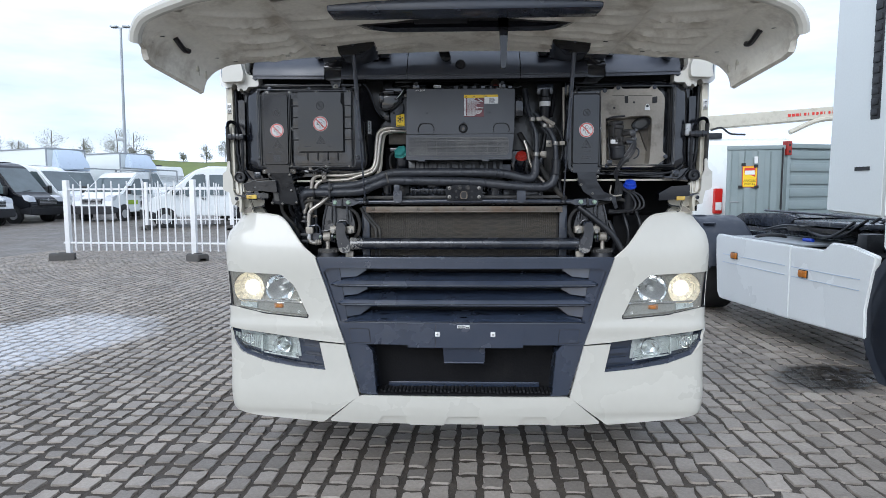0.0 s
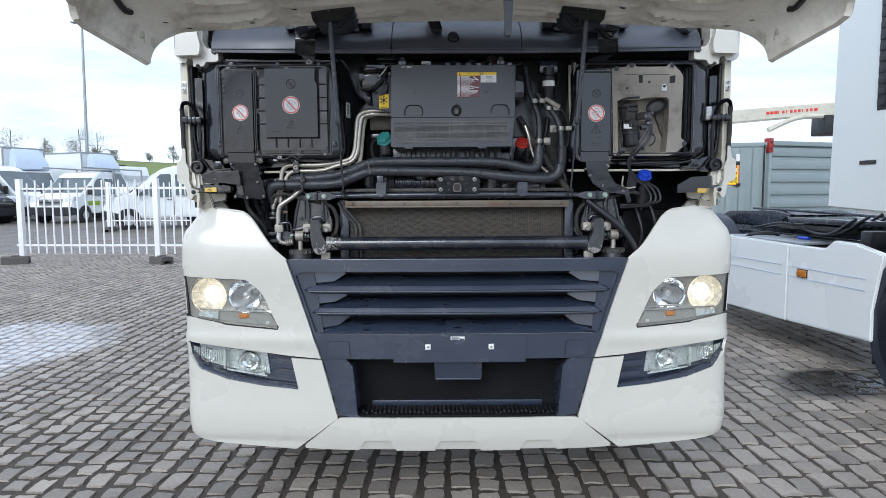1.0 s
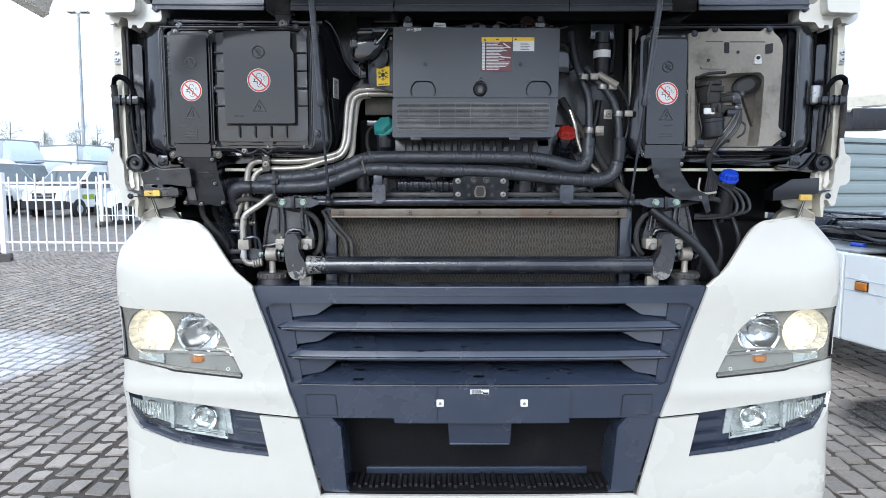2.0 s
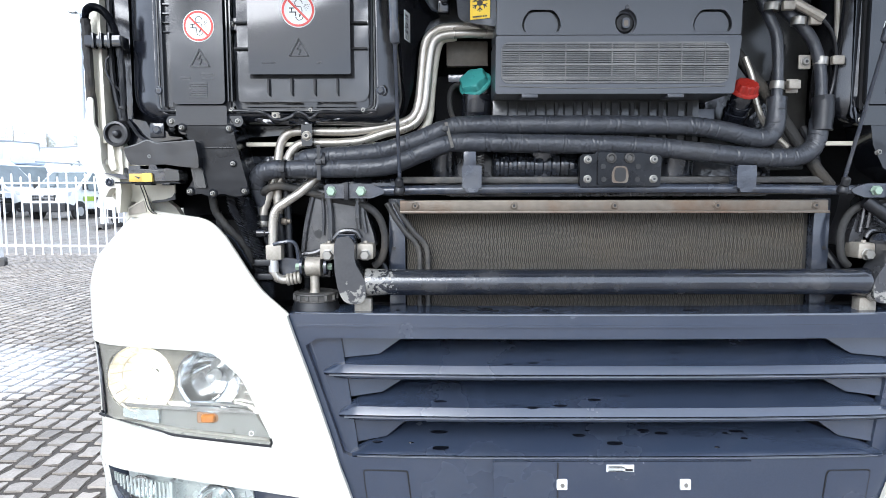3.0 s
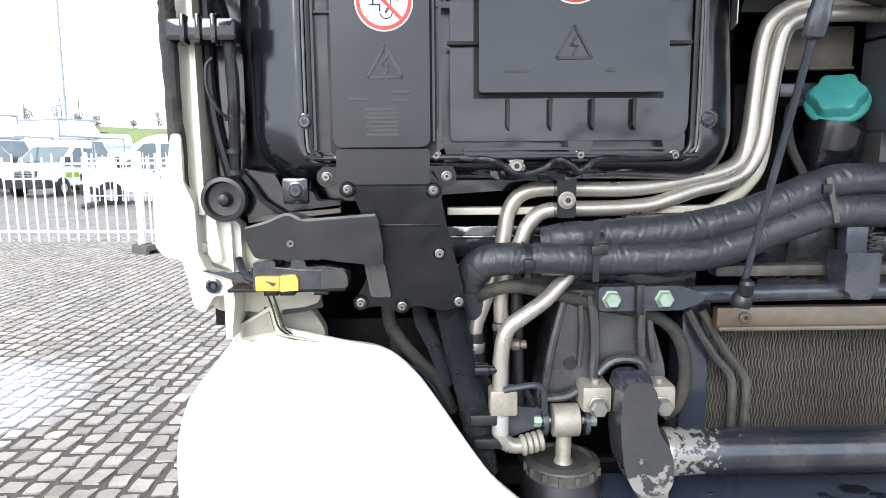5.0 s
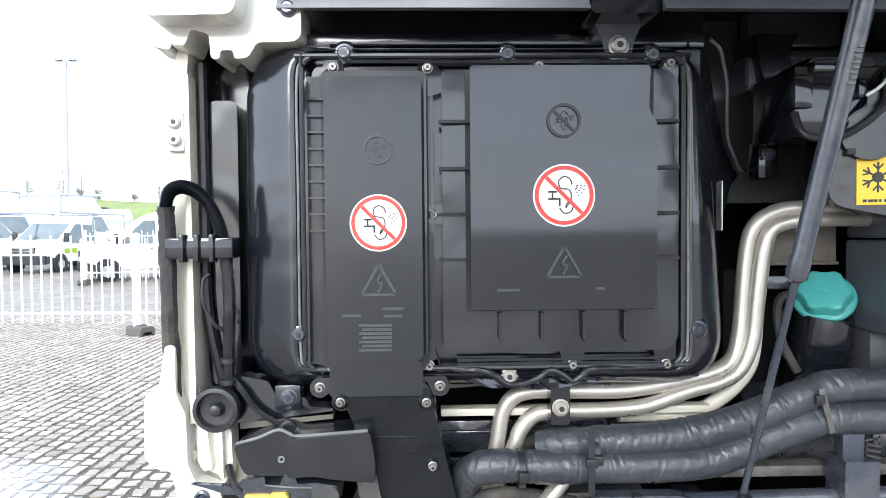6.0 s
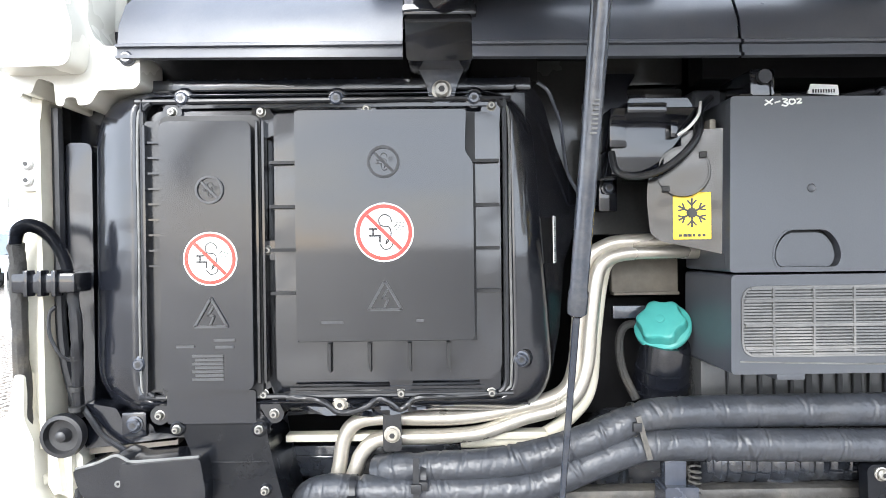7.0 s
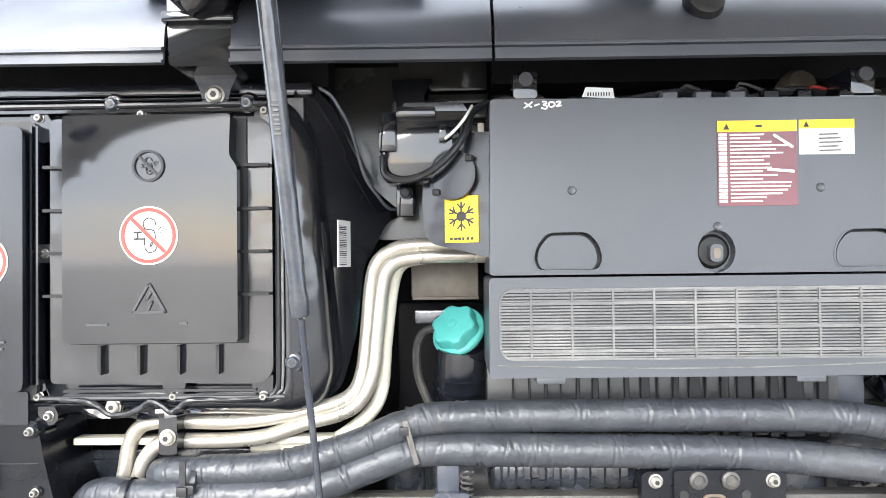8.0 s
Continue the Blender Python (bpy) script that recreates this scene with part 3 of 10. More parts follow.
# ---- ground ----
def wet(m, spots):
    """Lays a film of water in puddle-shaped patches: rows of x, y, rx, ry, turn, roughness, darkening."""
    n, l = m.node_tree.nodes, m.node_tree.links
    b = n["Principled BSDF"]
    ge = n.new("ShaderNodeNewGeometry")
    nz = n.new("ShaderNodeTexNoise")
    nz.inputs["Scale"].default_value, nz.inputs["Detail"].default_value = 1.3, 5
    l.new(ge.outputs["Position"], nz.inputs["Vector"])
    for x, y, rx, ry, turn, rough, dark in spots:
        mp = n.new("ShaderNodeMapping")
        mp.vector_type = "TEXTURE"
        mp.inputs["Location"].default_value = (x, y, 0)
        mp.inputs["Rotation"].default_value = (0, 0, radians(turn))
        mp.inputs["Scale"].default_value = (rx, ry, 1000)
        l.new(ge.outputs["Position"], mp.inputs["Vector"])
        ln = n.new("ShaderNodeVectorMath")
        ln.operation = "LENGTH"
        l.new(mp.outputs["Vector"], ln.inputs[0])
        ad = n.new("ShaderNodeMath")
        ad.operation = "MULTIPLY_ADD"
        l.new(nz.outputs["Fac"], ad.inputs[0])
        ad.inputs[1].default_value = 1.1
        l.new(ln.outputs["Value"], ad.inputs[2])
        mr = n.new("ShaderNodeMapRange")
        mr.inputs["From Min"].default_value, mr.inputs["From Max"].default_value = 1.45, 1.85
        mr.inputs["To Min"].default_value, mr.inputs["To Max"].default_value = 1.0, 0.0
        l.new(ad.outputs[0], mr.inputs["Value"])
        ct = n.new("ShaderNodeMath")
        ct.operation = "MAXIMUM"
        l.new(mr.outputs["Result"], ct.inputs[0])
        if dark < 0.5:
            ct.inputs[0].default_value = 0.0
            l.remove(ct.inputs[0].links[0])
        if b.inputs["Coat Weight"].links:
            l.new(b.inputs["Coat Weight"].links[0].from_socket, ct.inputs[1])
        else:
            ct.inputs[1].default_value = 0.0
        l.new(ct.outputs[0], b.inputs["Coat Weight"])
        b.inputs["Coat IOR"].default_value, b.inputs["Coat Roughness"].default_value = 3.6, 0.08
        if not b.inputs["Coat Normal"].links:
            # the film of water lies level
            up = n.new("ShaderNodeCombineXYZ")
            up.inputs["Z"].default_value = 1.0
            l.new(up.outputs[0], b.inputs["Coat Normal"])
        for sock, val, kind in (("Roughness", rough, 0), ("Base Color", dark, 1)):
            old = b.inputs[sock].links[0].from_socket
            mx = n.new("ShaderNodeMix")
            mx.data_type = "RGBA" if kind else "FLOAT"
            l.new(mr.outputs["Result"], mx.inputs[0])
            if kind:
                sc = n.new("ShaderNodeVectorMath")
                sc.operation = "SCALE"
                sc.inputs["Scale"].default_value = val
                l.new(old, sc.inputs[0])
                l.new(old, mx.inputs["A"])
                l.new(sc.outputs["Vector"], mx.inputs["B"])
                l.new(mx.outputs["Result"], b.inputs[sock])
            else:
                l.new(old, mx.inputs[2])
                mx.inputs[3].default_value = val
                l.new(mx.outputs[0], b.inputs[sock])


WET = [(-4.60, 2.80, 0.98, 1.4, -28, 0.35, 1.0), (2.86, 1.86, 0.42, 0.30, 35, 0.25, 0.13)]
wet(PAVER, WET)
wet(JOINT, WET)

# far paving: courses of blocks in the surface itself
YARD = PAVER.copy()
YARD.name = "far block paving"
yn, yl = YARD.node_tree.nodes, YARD.node_tree.links
yb = yn["Principled BSDF"]
br = yn.new("ShaderNodeTexBrick")
br.inputs["Scale"].default_value = 1.0
br.inputs["Brick Width"].default_value, br.inputs["Row Height"].default_value, br.inputs["Mortar Size"].default_value = 0.21, 0.105, 0.010
br.inputs["Color1"].default_value, br.inputs["Color2"].default_value, br.inputs["Mortar"].default_value = (1.1, 1.1, 1.1, 1), (0.75, 0.75, 0.75, 1), (0.30, 0.28, 0.26, 1)
ym = yn.new("ShaderNodeMapping")
ym.inputs["Rotation"].default_value = (0, 0, radians(90))
yg = yn.new("ShaderNodeNewGeometry")
yl.new(yg.outputs["Position"], ym.inputs["Vector"])
yl.new(ym.outputs["Vector"], br.inputs["Vector"])
mul = yn.new("ShaderNodeVectorMath")
mul.operation = "MULTIPLY"
old = yb.inputs["Base Color"].links[0].from_socket
yl.new(old, mul.inputs[0])
yl.new(br.outputs["Color"], mul.inputs[1])
yl.new(mul.outputs["Vector"], yb.inputs["Base Color"])

NEAR = (-11.0, 7.0, -5.0, 13.0)   # stretch laid with single blocks: x, x, y, y
bm = B()
xs, ys = [-900, NEAR[0], NEAR[1], 900], [-900, NEAR[2], NEAR[3], 45.0, 1500]
gv = [[bm.verts.new((x, y, 0.56 if y > 40 else 0)) for x in xs] for y in ys]
for j in range(4):
    for i in range(3):
        f = bm.faces.new((gv[j][i], gv[j][i + 1], gv[j + 1][i + 1], gv[j + 1][i]))
        f.material_index = 1 if i == 1 and j == 1 else 0
ground = structure("ground", bm, YARD, "grey concrete block paving of a large vehicle yard", "ground")
ground.data.materials.append(JOINT)


# ---- the truck with its open front flap ----
truck = thing("tractor_truck", "white cab-over tractor truck with its front flap raised and headlights on", "truck", (0, 1.2, 0))

# plan of the front, centre to side: x, y
FRONT = [(0, -0.075), (0.3, -0.072), (0.55, -0.062), (0.8, -0.043), (0.98, -0.030), (1.1, -0.020), (1.178, -0.006), (1.222, 0.022), (1.241, 0.062), (1.249, 0.12), (1.253, 0.20), (1.255, 0.34), (1.255, 0.95)]
FPATH = smooth_path([(x, y, 0) for x, y in FRONT], 8)
FLEN = [0.0]
for a_, b_ in zip(FPATH, FPATH[1:]):
    FLEN.append(FLEN[-1] + (b_ - a_).length)


def front_at(s):
    """Place and outward normal on the front's plan, s metres from the middle."""
    k = abs(s)
    i = max(0, min(len(FPATH) - 2, int(np.searchsorted(FLEN, k)) - 1))
    t = (k - FLEN[i]) / max(1e-6, FLEN[i + 1] - FLEN[i])
    p = FPATH[i].lerp(FPATH[i + 1], t)
    d = (FPATH[i + 1] - FPATH[i]).normalized()
    n = Vector((d.y, -d.x, 0))
    sg = -1 if s < 0 else 1
    return Vector((p.x * sg, p.y, 0)), Vector((n.x * sg, n.y, 0))


def on_front(depth=0.0):
    def place(s, z):
        p, n = front_at(s)
        lean = 0.55 * max(0, z - 1.20) ** 1.6 + 0.9 * max(0, 0.42 - z) ** 1.7
        corner = min(1, max(0, (abs(s) - 1.08) / 0.12))
        lean += corner * (0.5 * max(0, z - 1.295) - 0.006 * math.exp(-((z - 1.25) / 0.05) ** 2))
        crease = 0.007 * math.exp(-((z - 0.812) / 0.03) ** 2) + 0.010 * math.exp(-((z - 1.15) / 0.10) ** 2) + 0.004 * math.exp(-((z - 0.47) / 0.06) ** 2) - 0.006 * math.exp(-((z - 0.345) / 0.016) ** 2)
        crease *= min(1, max(0, (abs(s) - 0.58) / 0.1))
        p = p - n * (depth + lean) + n * crease
        return Vector((p.x, p.y, z))
    return place


SIDE_CUTS = sorted(set(steps(0.45, 1.2, 0.06) + steps(1.05, 1.5, 0.022) + steps(1.5, 2.05, 0.1)))


def sided(sg, pts):
    return pts if sg > 0 else mirror_x(pts)


def side_sheet(sg, outline, holes, dv, place, thick):
    """A bent panel of one side, made on the left and mirrored for the right."""
    bm = sheet(B(), mirror_x(outline), [mirror_x(h) for h in holes], [-c for c in SIDE_CUTS], dv, place, thick)
    if sg > 0:
        for v in bm.verts:
            v.co.x = -v.co.x
        bmesh.ops.reverse_faces(bm, faces=bm.faces)
    return bm


HEAD = rounded([(1.262, 1.098), (0.93, 1.083), (0.865, 1.022), (0.792, 0.860), (1.02, 0.880), (1.243, 0.918)], 0.022)
FOGN = [(1.245, 0.792), (0.742, 0.738), (0.712, 0.588), (0.87, 0.602), (1.03, 0.628), (1.16, 0.672), (1.225, 0.735)]


def corner_panels(sg):
    # upper corner panel with the headlight opening
    up = [(0.752, 1.168), (0.780, 1.192), (0.815, 1.222), (0.845, 1.258), (0.885, 1.312), (0.918, 1.352), (0.955, 1.378), (1.01, 1.388), (1.17, 1.402),
          (1.24, 1.402), (1.30, 1.39), (1.36, 1.36), (1.46, 1.29), (2.0, 1.26), (2.0, 0.86), (1.5, 0.83), (1.27, 0.808), (0.742, 0.741), (0.610, 0.731)]
    bm = side_sheet(sg, up, [HEAD], steps(0.72, 1.42, 0.0175), on_front(), 0.012)

    pan = part("corner_panel", bm, WHITE, truck, "glossy white painted corner panel")
    roll = [on_front(0.006)(*q) for q in sided(sg, up[:13])]
    part("rolled_edge", tube(B(), roll, 0.0062, 10, 5), WHITE, pan)
    bm = B()
    line = smooth_path([Vector((a, b, 0)) for a, b in sided(sg, up[:9])], 5)
    va = [bm.verts.new(on_front(0.008)(q.x, q.y)) for q in line]
    vb = [bm.verts.new(on_front(0.030)(q.x + sg * 0.001, q.y - 0.001)) for q in line]
    for i in range(len(va) - 1):
        bm.faces.new((va[i], va[i + 1], vb[i + 1], vb[i]))
    part("panel_return", thicken(bm, 0.002) or bm, CREAM, pan, "shaded cream return of the panel edge")
    # lower bumper corner
    lo = [(0.606, 0.723), *[(a, b - 0.006) for a, b in FOGN[1:2]], *FOGN[2:], (1.245, 0.789), (1.5, 0.82), (2.0, 0.85), (2.0, 0.50), (1.5, 0.46), (1.30, 0.385), (1.22, 0.352), (1.1, 0.332), (0.744, 0.306), (0.732, 0.308), (0.538, 0.460)]
    bm = side_sheet(sg, lo, [], steps(0.30, 0.82, 0.0165), on_front(), 0.012)

    part("bumper_corner", bm, WHITE, truck, "white painted bumper corner")


def inset(sg, pts, depth, thick, name, mat, parent, label=""):
    bm = side_sheet(sg, pts, [], steps(0.55, 1.12, 0.06), on_front(depth), thick)
    return part(name, bm, mat, parent, label)


def scaled(pts, k, dx=0, dz=0):
    cx, cz = sum(p[0] for p in pts) / len(pts), sum(p[1] for p in pts) / len(pts)
    return [(cx + (x - cx) * k + dx, cz + (z - cz) * k + dz) for x, z in pts]


def bowl(sg, s, z, r, depth, parent, name="reflector", d0=0.03, mat=None):
    p, n = front_at(s * sg)
    c = Vector((p.x, p.y, z)) - n * (d0 + depth)
    ax = Vector((0, -1, 0)) * 0.75 + n * 0.25
    prof = [(r * math.sqrt(t) * 0.98 + 0.008, depth * t) for t in (0.0, 0.05, 0.15, 0.3, 0.5, 0.75, 1.0)] + [(r + 0.006, depth), (r + 0.006, depth - 0.012)]
    return part(name, lathe(B(), c, ax, prof, 28, cap=False), mat or CHROME, parent), c, ax


def lamp_depth(extra=0.0):
    """The lamp's back plate comes forward where it wraps round the corner."""
    def place(u, z):
        return on_front(0.026 + extra - 0.019 * min(1, max(0, (abs(u) - 1.13) / 0.06)))(u, z)
    return place


def headlight(sg):
    rnd = lambda s, z, r: [(s + r * math.cos(2 * math.pi * k / 28), z + r * math.sin(2 * math.pi * k / 28)) for k in range(28)]
    bm = side_sheet(sg, scaled(HEAD, 0.995), [rnd(1.122, 1.007, 0.0840), rnd(0.955, 1.008, 0.0735)], steps(0.85, 1.10, 0.06), lamp_depth(), 0.004)
    hl = part("headlight", bm, LAMPIN, truck, "headlight with a lit low beam behind clear glass")
    # side wall of the housing
    bm = B()
    loop = sided(sg, HEAD)
    a = [bm.verts.new(on_front(0.004)(*p)) for p in loop]
    b = [bm.verts.new(lamp_depth(0.004)(*p)) for p in loop]
    for i in range(len(a)):
        bm.faces.new((a[i], a[(i + 1) % len(a)], b[(i + 1) % len(a)], b[i]))
    part("housing_wall", bm, SATIN, hl)
    low, c, ax = bowl(sg, 1.122, 1.007, 0.0825, 0.066, hl, d0=0.020)
    part("bulb", lathe(B(), c + ax * 0.006, ax, [(0.006, 0), (0.010, 0.010), (0.011, 0.026), (0.009, 0.036), (0.003, 0.040)], 16), LIT, hl, "lit low-beam bulb")
    # reflector facets given the bulb's mirrored glow as emission, stepped ring by ring
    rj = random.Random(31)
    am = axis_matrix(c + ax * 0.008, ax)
    for name_, mat_, rings_ in (("glow_facets", GLOWINNER, ((0.014, 0.026, 7), (0.027, 0.042, 11))), ("outer_facets", GLOWOUTER, ((0.043, 0.060, 15), (0.061, 0.0800, 19)))):
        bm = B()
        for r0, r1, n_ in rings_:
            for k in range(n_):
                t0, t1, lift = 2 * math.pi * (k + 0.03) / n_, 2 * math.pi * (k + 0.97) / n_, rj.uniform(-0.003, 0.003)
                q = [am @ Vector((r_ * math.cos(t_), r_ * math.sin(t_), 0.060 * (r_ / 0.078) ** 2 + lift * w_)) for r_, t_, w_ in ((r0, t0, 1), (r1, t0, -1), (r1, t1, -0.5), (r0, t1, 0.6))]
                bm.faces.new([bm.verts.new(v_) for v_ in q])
        part(name_, bm, mat_, hl, "reflector facets that glow in place of the bulb's reflection", smooth=0)
    part("trim_ring", lathe(B(), c + ax * 0.063, ax, [(0.0805, 0), (0.0840, 0.003), (0.0850, -0.004), (0.0815, -0.006)], 32, cap=False), CHROME, hl)
    high, c, ax = bowl(sg, 0.955, 1.008, 0.0720, 0.058, hl, d0=0.020)
    part("bulb", lathe(B(), c + ax * 0.004, ax, [(0.010, 0), (0.015, 0.010), (0.015, 0.034), (0.010, 0.042), (0.004, 0.044)], 16), LAMPGREY, hl, "unlit high-beam bulb shield")
    part("trim_ring", lathe(B(), c + ax * 0.056, ax, [(0.0695, 0), (0.073, 0.003), (0.074, -0.004), (0.0705, -0.006)], 32, cap=False), CHROME, hl)
    # chrome blade and lower strip with the turn signal
    blade = [(1.225, 0.952), (0.87, 0.945), (0.835, 0.934), (1.235, 0.944)]
    inset(sg, blade, 0.012, 0.03, "blade", CHROME, hl)
    inset(sg, [(1.0, 0.958), (0.88, 0.957), (0.845, 0.949), (0.98, 0.953)], 0.010, 0.01, "blade_tip", CHROME, hl)
    strip = [(1.235, 0.940), (0.845, 0.928), (0.81, 0.872), (1.02, 0.890), (1.232, 0.925)]
    inset(sg, strip, 0.024, 0.003, "lower_reflector", SATIN, hl)
    p, n = front_at(0.955 * sg)
    part("signal_box", box(B(), p.x - 0.062, p.x + 0.050, p.y + 0.030, p.y + 0.050, 0.893, 0.938, 0.006), LAMPIN, hl)
    ts = part("turn_signal", box(B(), p.x - 0.032, p.x + 0.032, p.y + 0.022, p.y + 0.045, 0.900, 0.934, 0.012, 3), AMBER, hl, "amber turn signal bulb")
    part("signal_bulb", box(B(), p.x - 0.017, p.x + 0.017, p.y + 0.012, p.y + 0.03, 0.907, 0.927, 0.008, 3), ORANGE, ts)
    inset(sg, [(1.200, 0.938), (1.075, 0.935), (1.075, 0.903), (1.190, 0.920)], 0.014, 0.02, "side_light", FOGREF, hl, "clear side light")
    for k in range(11):
        s0 = 1.215 - 0.012 * k
        inset(sg, [(s0, 0.936), (s0 - 0.004, 0.936), (s0 - 0.004, 0.912), (s0, 0.913)], 0.030, 0.008, "flute", CHROME, hl)
    for k in range(6):
        s0, z0 = 0.905 - 0.012 * k, 1.040 - 0.020 * k
        inset(sg, [(s0, z0), (s0 - 0.028, z0 + 0.002), (s0 - 0.030, z0 - 0.004), (s0, z0 - 0.004)], 0.022, 0.02, "louvre", CHROME, hl)
    p, n = front_at(0.845 * sg)
    part("lens_mark", lathe(B(), Vector((p.x, p.y - 0.002, 0.892)), (0, -1, 0), [(0.006, 0), (0.006, 0.002), (0.0045, 0.002), (0.0045, 0)], 14, cap=False), PAPER, hl)
    inset(sg, rounded([(1.257, 1.092), (1.232, 1.091), (1.216, 0.917), (1.239, 0.922)], 0.006), 0.002, 0.004, "lens_gasket", LID, hl, "black rubber gasket round the glass")
    edge_ = [on_front(0.0015)(*q_) for q_ in sided(sg, [h_ for h_ in HEAD if h_[1] < 0.93])]
    part("lens_edge", tube(B(), edge_, 0.0034, 7, 2), RECESS, hl, "thin dark joint round the headlight")
    glass = rounded([(1.206, 1.0935), (0.93, 1.081), (0.867, 1.021), (0.796, 0.863), (1.02, 0.882), (1.196, 0.912)], 0.02)
    bm = side_sheet(sg, glass, [], steps(0.85, 1.10, 0.05), on_front(0.002), 0.003)
    part("lens", bm, LENS, hl, "clear headlight glass", shadow=False)


def fog_light(sg):
    fl = inset(sg, scaled(FOGN, 0.992), 0.055, 0.006, "fog_light", GRILLE, truck, "fog light in a dark plastic bezel")
    bm = B()
    loop = sided(sg, FOGN)
    a = [bm.verts.new(on_front(0.006)(*p)) for p in loop]
    b = [bm.verts.new(on_front(0.058)(*p)) for p in loop]
    for i in range(len(a)):
        bm.faces.new((a[i], a[(i + 1) % len(a)], b[(i + 1) % len(a)], b[i]))
    part("bezel", bm, GRILLE, fl)
    lens_o = [(1.222, 0.782), (0.868, 0.742), (0.856, 0.645), (1.04, 0.672), (1.16, 0.700), (1.212, 0.745)]
    inset(sg, scaled(lens_o, 1.0), 0.05, 0.005, "reflector_plate", FOGREF, fl)
    p, n = front_at(0.95 * sg)
    fb = part("reflector", lathe(B(), Vector((p.x, p.y, 0.705)) - n * 0.048, (0, -1, 0.1), [(0.010, 0), (0.024, 0.004), (0.038, 0.014), (0.044, 0.026), (0.047, 0.024)], 20, cap=False), CHROME, fl)
    part("bulb", lathe(B(), Vector((p.x, p.y, 0.705)) - n * 0.046, (0, -1, 0), [(0.008, 0), (0.012, 0.014), (0.005, 0.022)], 12), FOGREF, fl)
    p, n = front_at(1.14 * sg)
    part("reflector", lathe(B(), Vector((p.x, p.y, 0.735)) - n * 0.046, (0, -1, 0), [(0.006, 0), (0.018, 0.004), (0.029, 0.012), (0.033, 0.020)], 20, cap=False), CHROME, fl)
    for k in range(15):
        s0 = 1.208 - 0.0105 * k
        zt, zb_ = 0.780 - 0.113 * (1.222 - s0), 0.750 - 0.55 * max(0, 1.212 - s0) + 0.20 * max(0, 1.16 - s0)
        inset(sg, [(s0, zt - 0.004), (s0 - 0.0045, zt - 0.004), (s0 - 0.0045, zb_ + 0.006), (s0, zb_ + 0.006)], 0.012, 0.004, "flute", FOGREF, fl)
    for k in range(4):
        z0 = 0.668 - 0.007 * k
        inset(sg, [(1.02 - 0.02 * k, z0 + 0.016 - 0.001 * k), (0.872, z0), (0.872, z0 - 0.0025), (1.02 - 0.02 * k, z0 + 0.0135 - 0.001 * k)], 0.014, 0.01, "lower_slat", FOGREF, fl)
    inset(sg, [(1.055, 0.762), (1.047, 0.761), (1.050, 0.676), (1.058, 0.678)], 0.012, 0.02, "divider", FOGREF, fl)
    for u0, u1, w in ((lens_o[2], lens_o[3], 0.006), (lens_o[1], lens_o[2], 0.005)):
        inset(sg, [u0, u1, (u1[0], u1[1] + w), (u0[0] + (w if u0[0] == u1[0] else 0), u0[1] + w)], 0.006, 0.004, "lens_edge", FOGREF, fl)
    for k in range(2):
        z0 = 0.694 - 0.048 * k
        inset(sg, [(0.842 - 0.01 * k, z0 + 0.012), (0.748 - 0.012 * k, z0 + 0.004), (0.744 - 0.012 * k, z0 - 0.020), (0.838 - 0.01 * k, z0 - 0.012)], 0.030, 0.02, "louvre", GRILLE, fl)
    inset(sg, [(1.225, 0.735), (1.16, 0.672), (1.03, 0.628), (0.87, 0.602), (0.712, 0.588), (0.714, 0.600), (0.87, 0.618), (1.02, 0.646), (1.15, 0.690), (1.21, 0.742)], 0.012, 0.03, "lower_rim", GRILLE, fl)
    bm = side_sheet(sg, lens_o, [], [], on_front(0.008), 0.003)
    part("lens", bm, LENS, fl, "clear fog lamp glass", shadow=False)


for sg in (-1, 1):
    corner_panels(sg)
    headlight(sg)
    fog_light(sg)

# white skid strip under the grille with three notches
skid = [(-0.692, 0.310), (-0.60, 0.306), (-0.448, 0.304), (-0.418, 0.352), (-0.308, 0.352), (-0.278, 0.302), (-0.105, 0.301), (-0.078, 0.351), (0.078, 0.351), (0.105, 0.301), (0.278, 0.302),
        (0.308, 0.352), (0.418, 0.352), (0.448, 0.304), (0.60, 0.306), (0.692, 0.310), (0.696, 0.322), (0.545, 0.455), (0.520, 0.460), (-0.520, 0.460), (-0.545, 0.455), (-0.696, 0.322)]
bm = sheet(B(), skid, [], steps(-0.7, 0.7, 0.07), [0.33, 0.36, 0.40, 0.43], on_front(0.004), 0.012)
sk = part("bumper_centre", bm, WHITE, truck, "white painted lower bumper strip with three notches")
for x0 in (-0.363, 0.0, 0.363):
    w = 0.073 if x0 else 0.090
    bm = sheet(B(), [(x0 - w - 0.012, 0.305), (x0 + w + 0.012, 0.305), (x0 + w - 0.014, 0.350), (x0 - w + 0.014, 0.350)], [], [], [], on_front(0.013), 0.01)
    part("notch_panel", bm, WHITE, sk)

# dark grille: surround with a large opening, slats, lower strip, plate carrier
GOUT = [(-0.758, 1.172), (0.758, 1.172), (0.612, 0.726), (-0.612, 0.726)]
GIN = [(-0.690, 1.116), (0.690, 1.116), (0.716, 1.098), (0.634, 0.845), (0.612, 0.836), (-0.612, 0.836), (-0.634, 0.845), (-0.716, 1.098)]
bm = sheet(B(), GOUT, [GIN], steps(-0.76, 0.76, 0.08), steps(0.72, 1.18, 0.05), on_front(0.016), 0.035)

grille = part("grille", bm, GRILLE, truck, "dark blue-grey plastic grille surround")
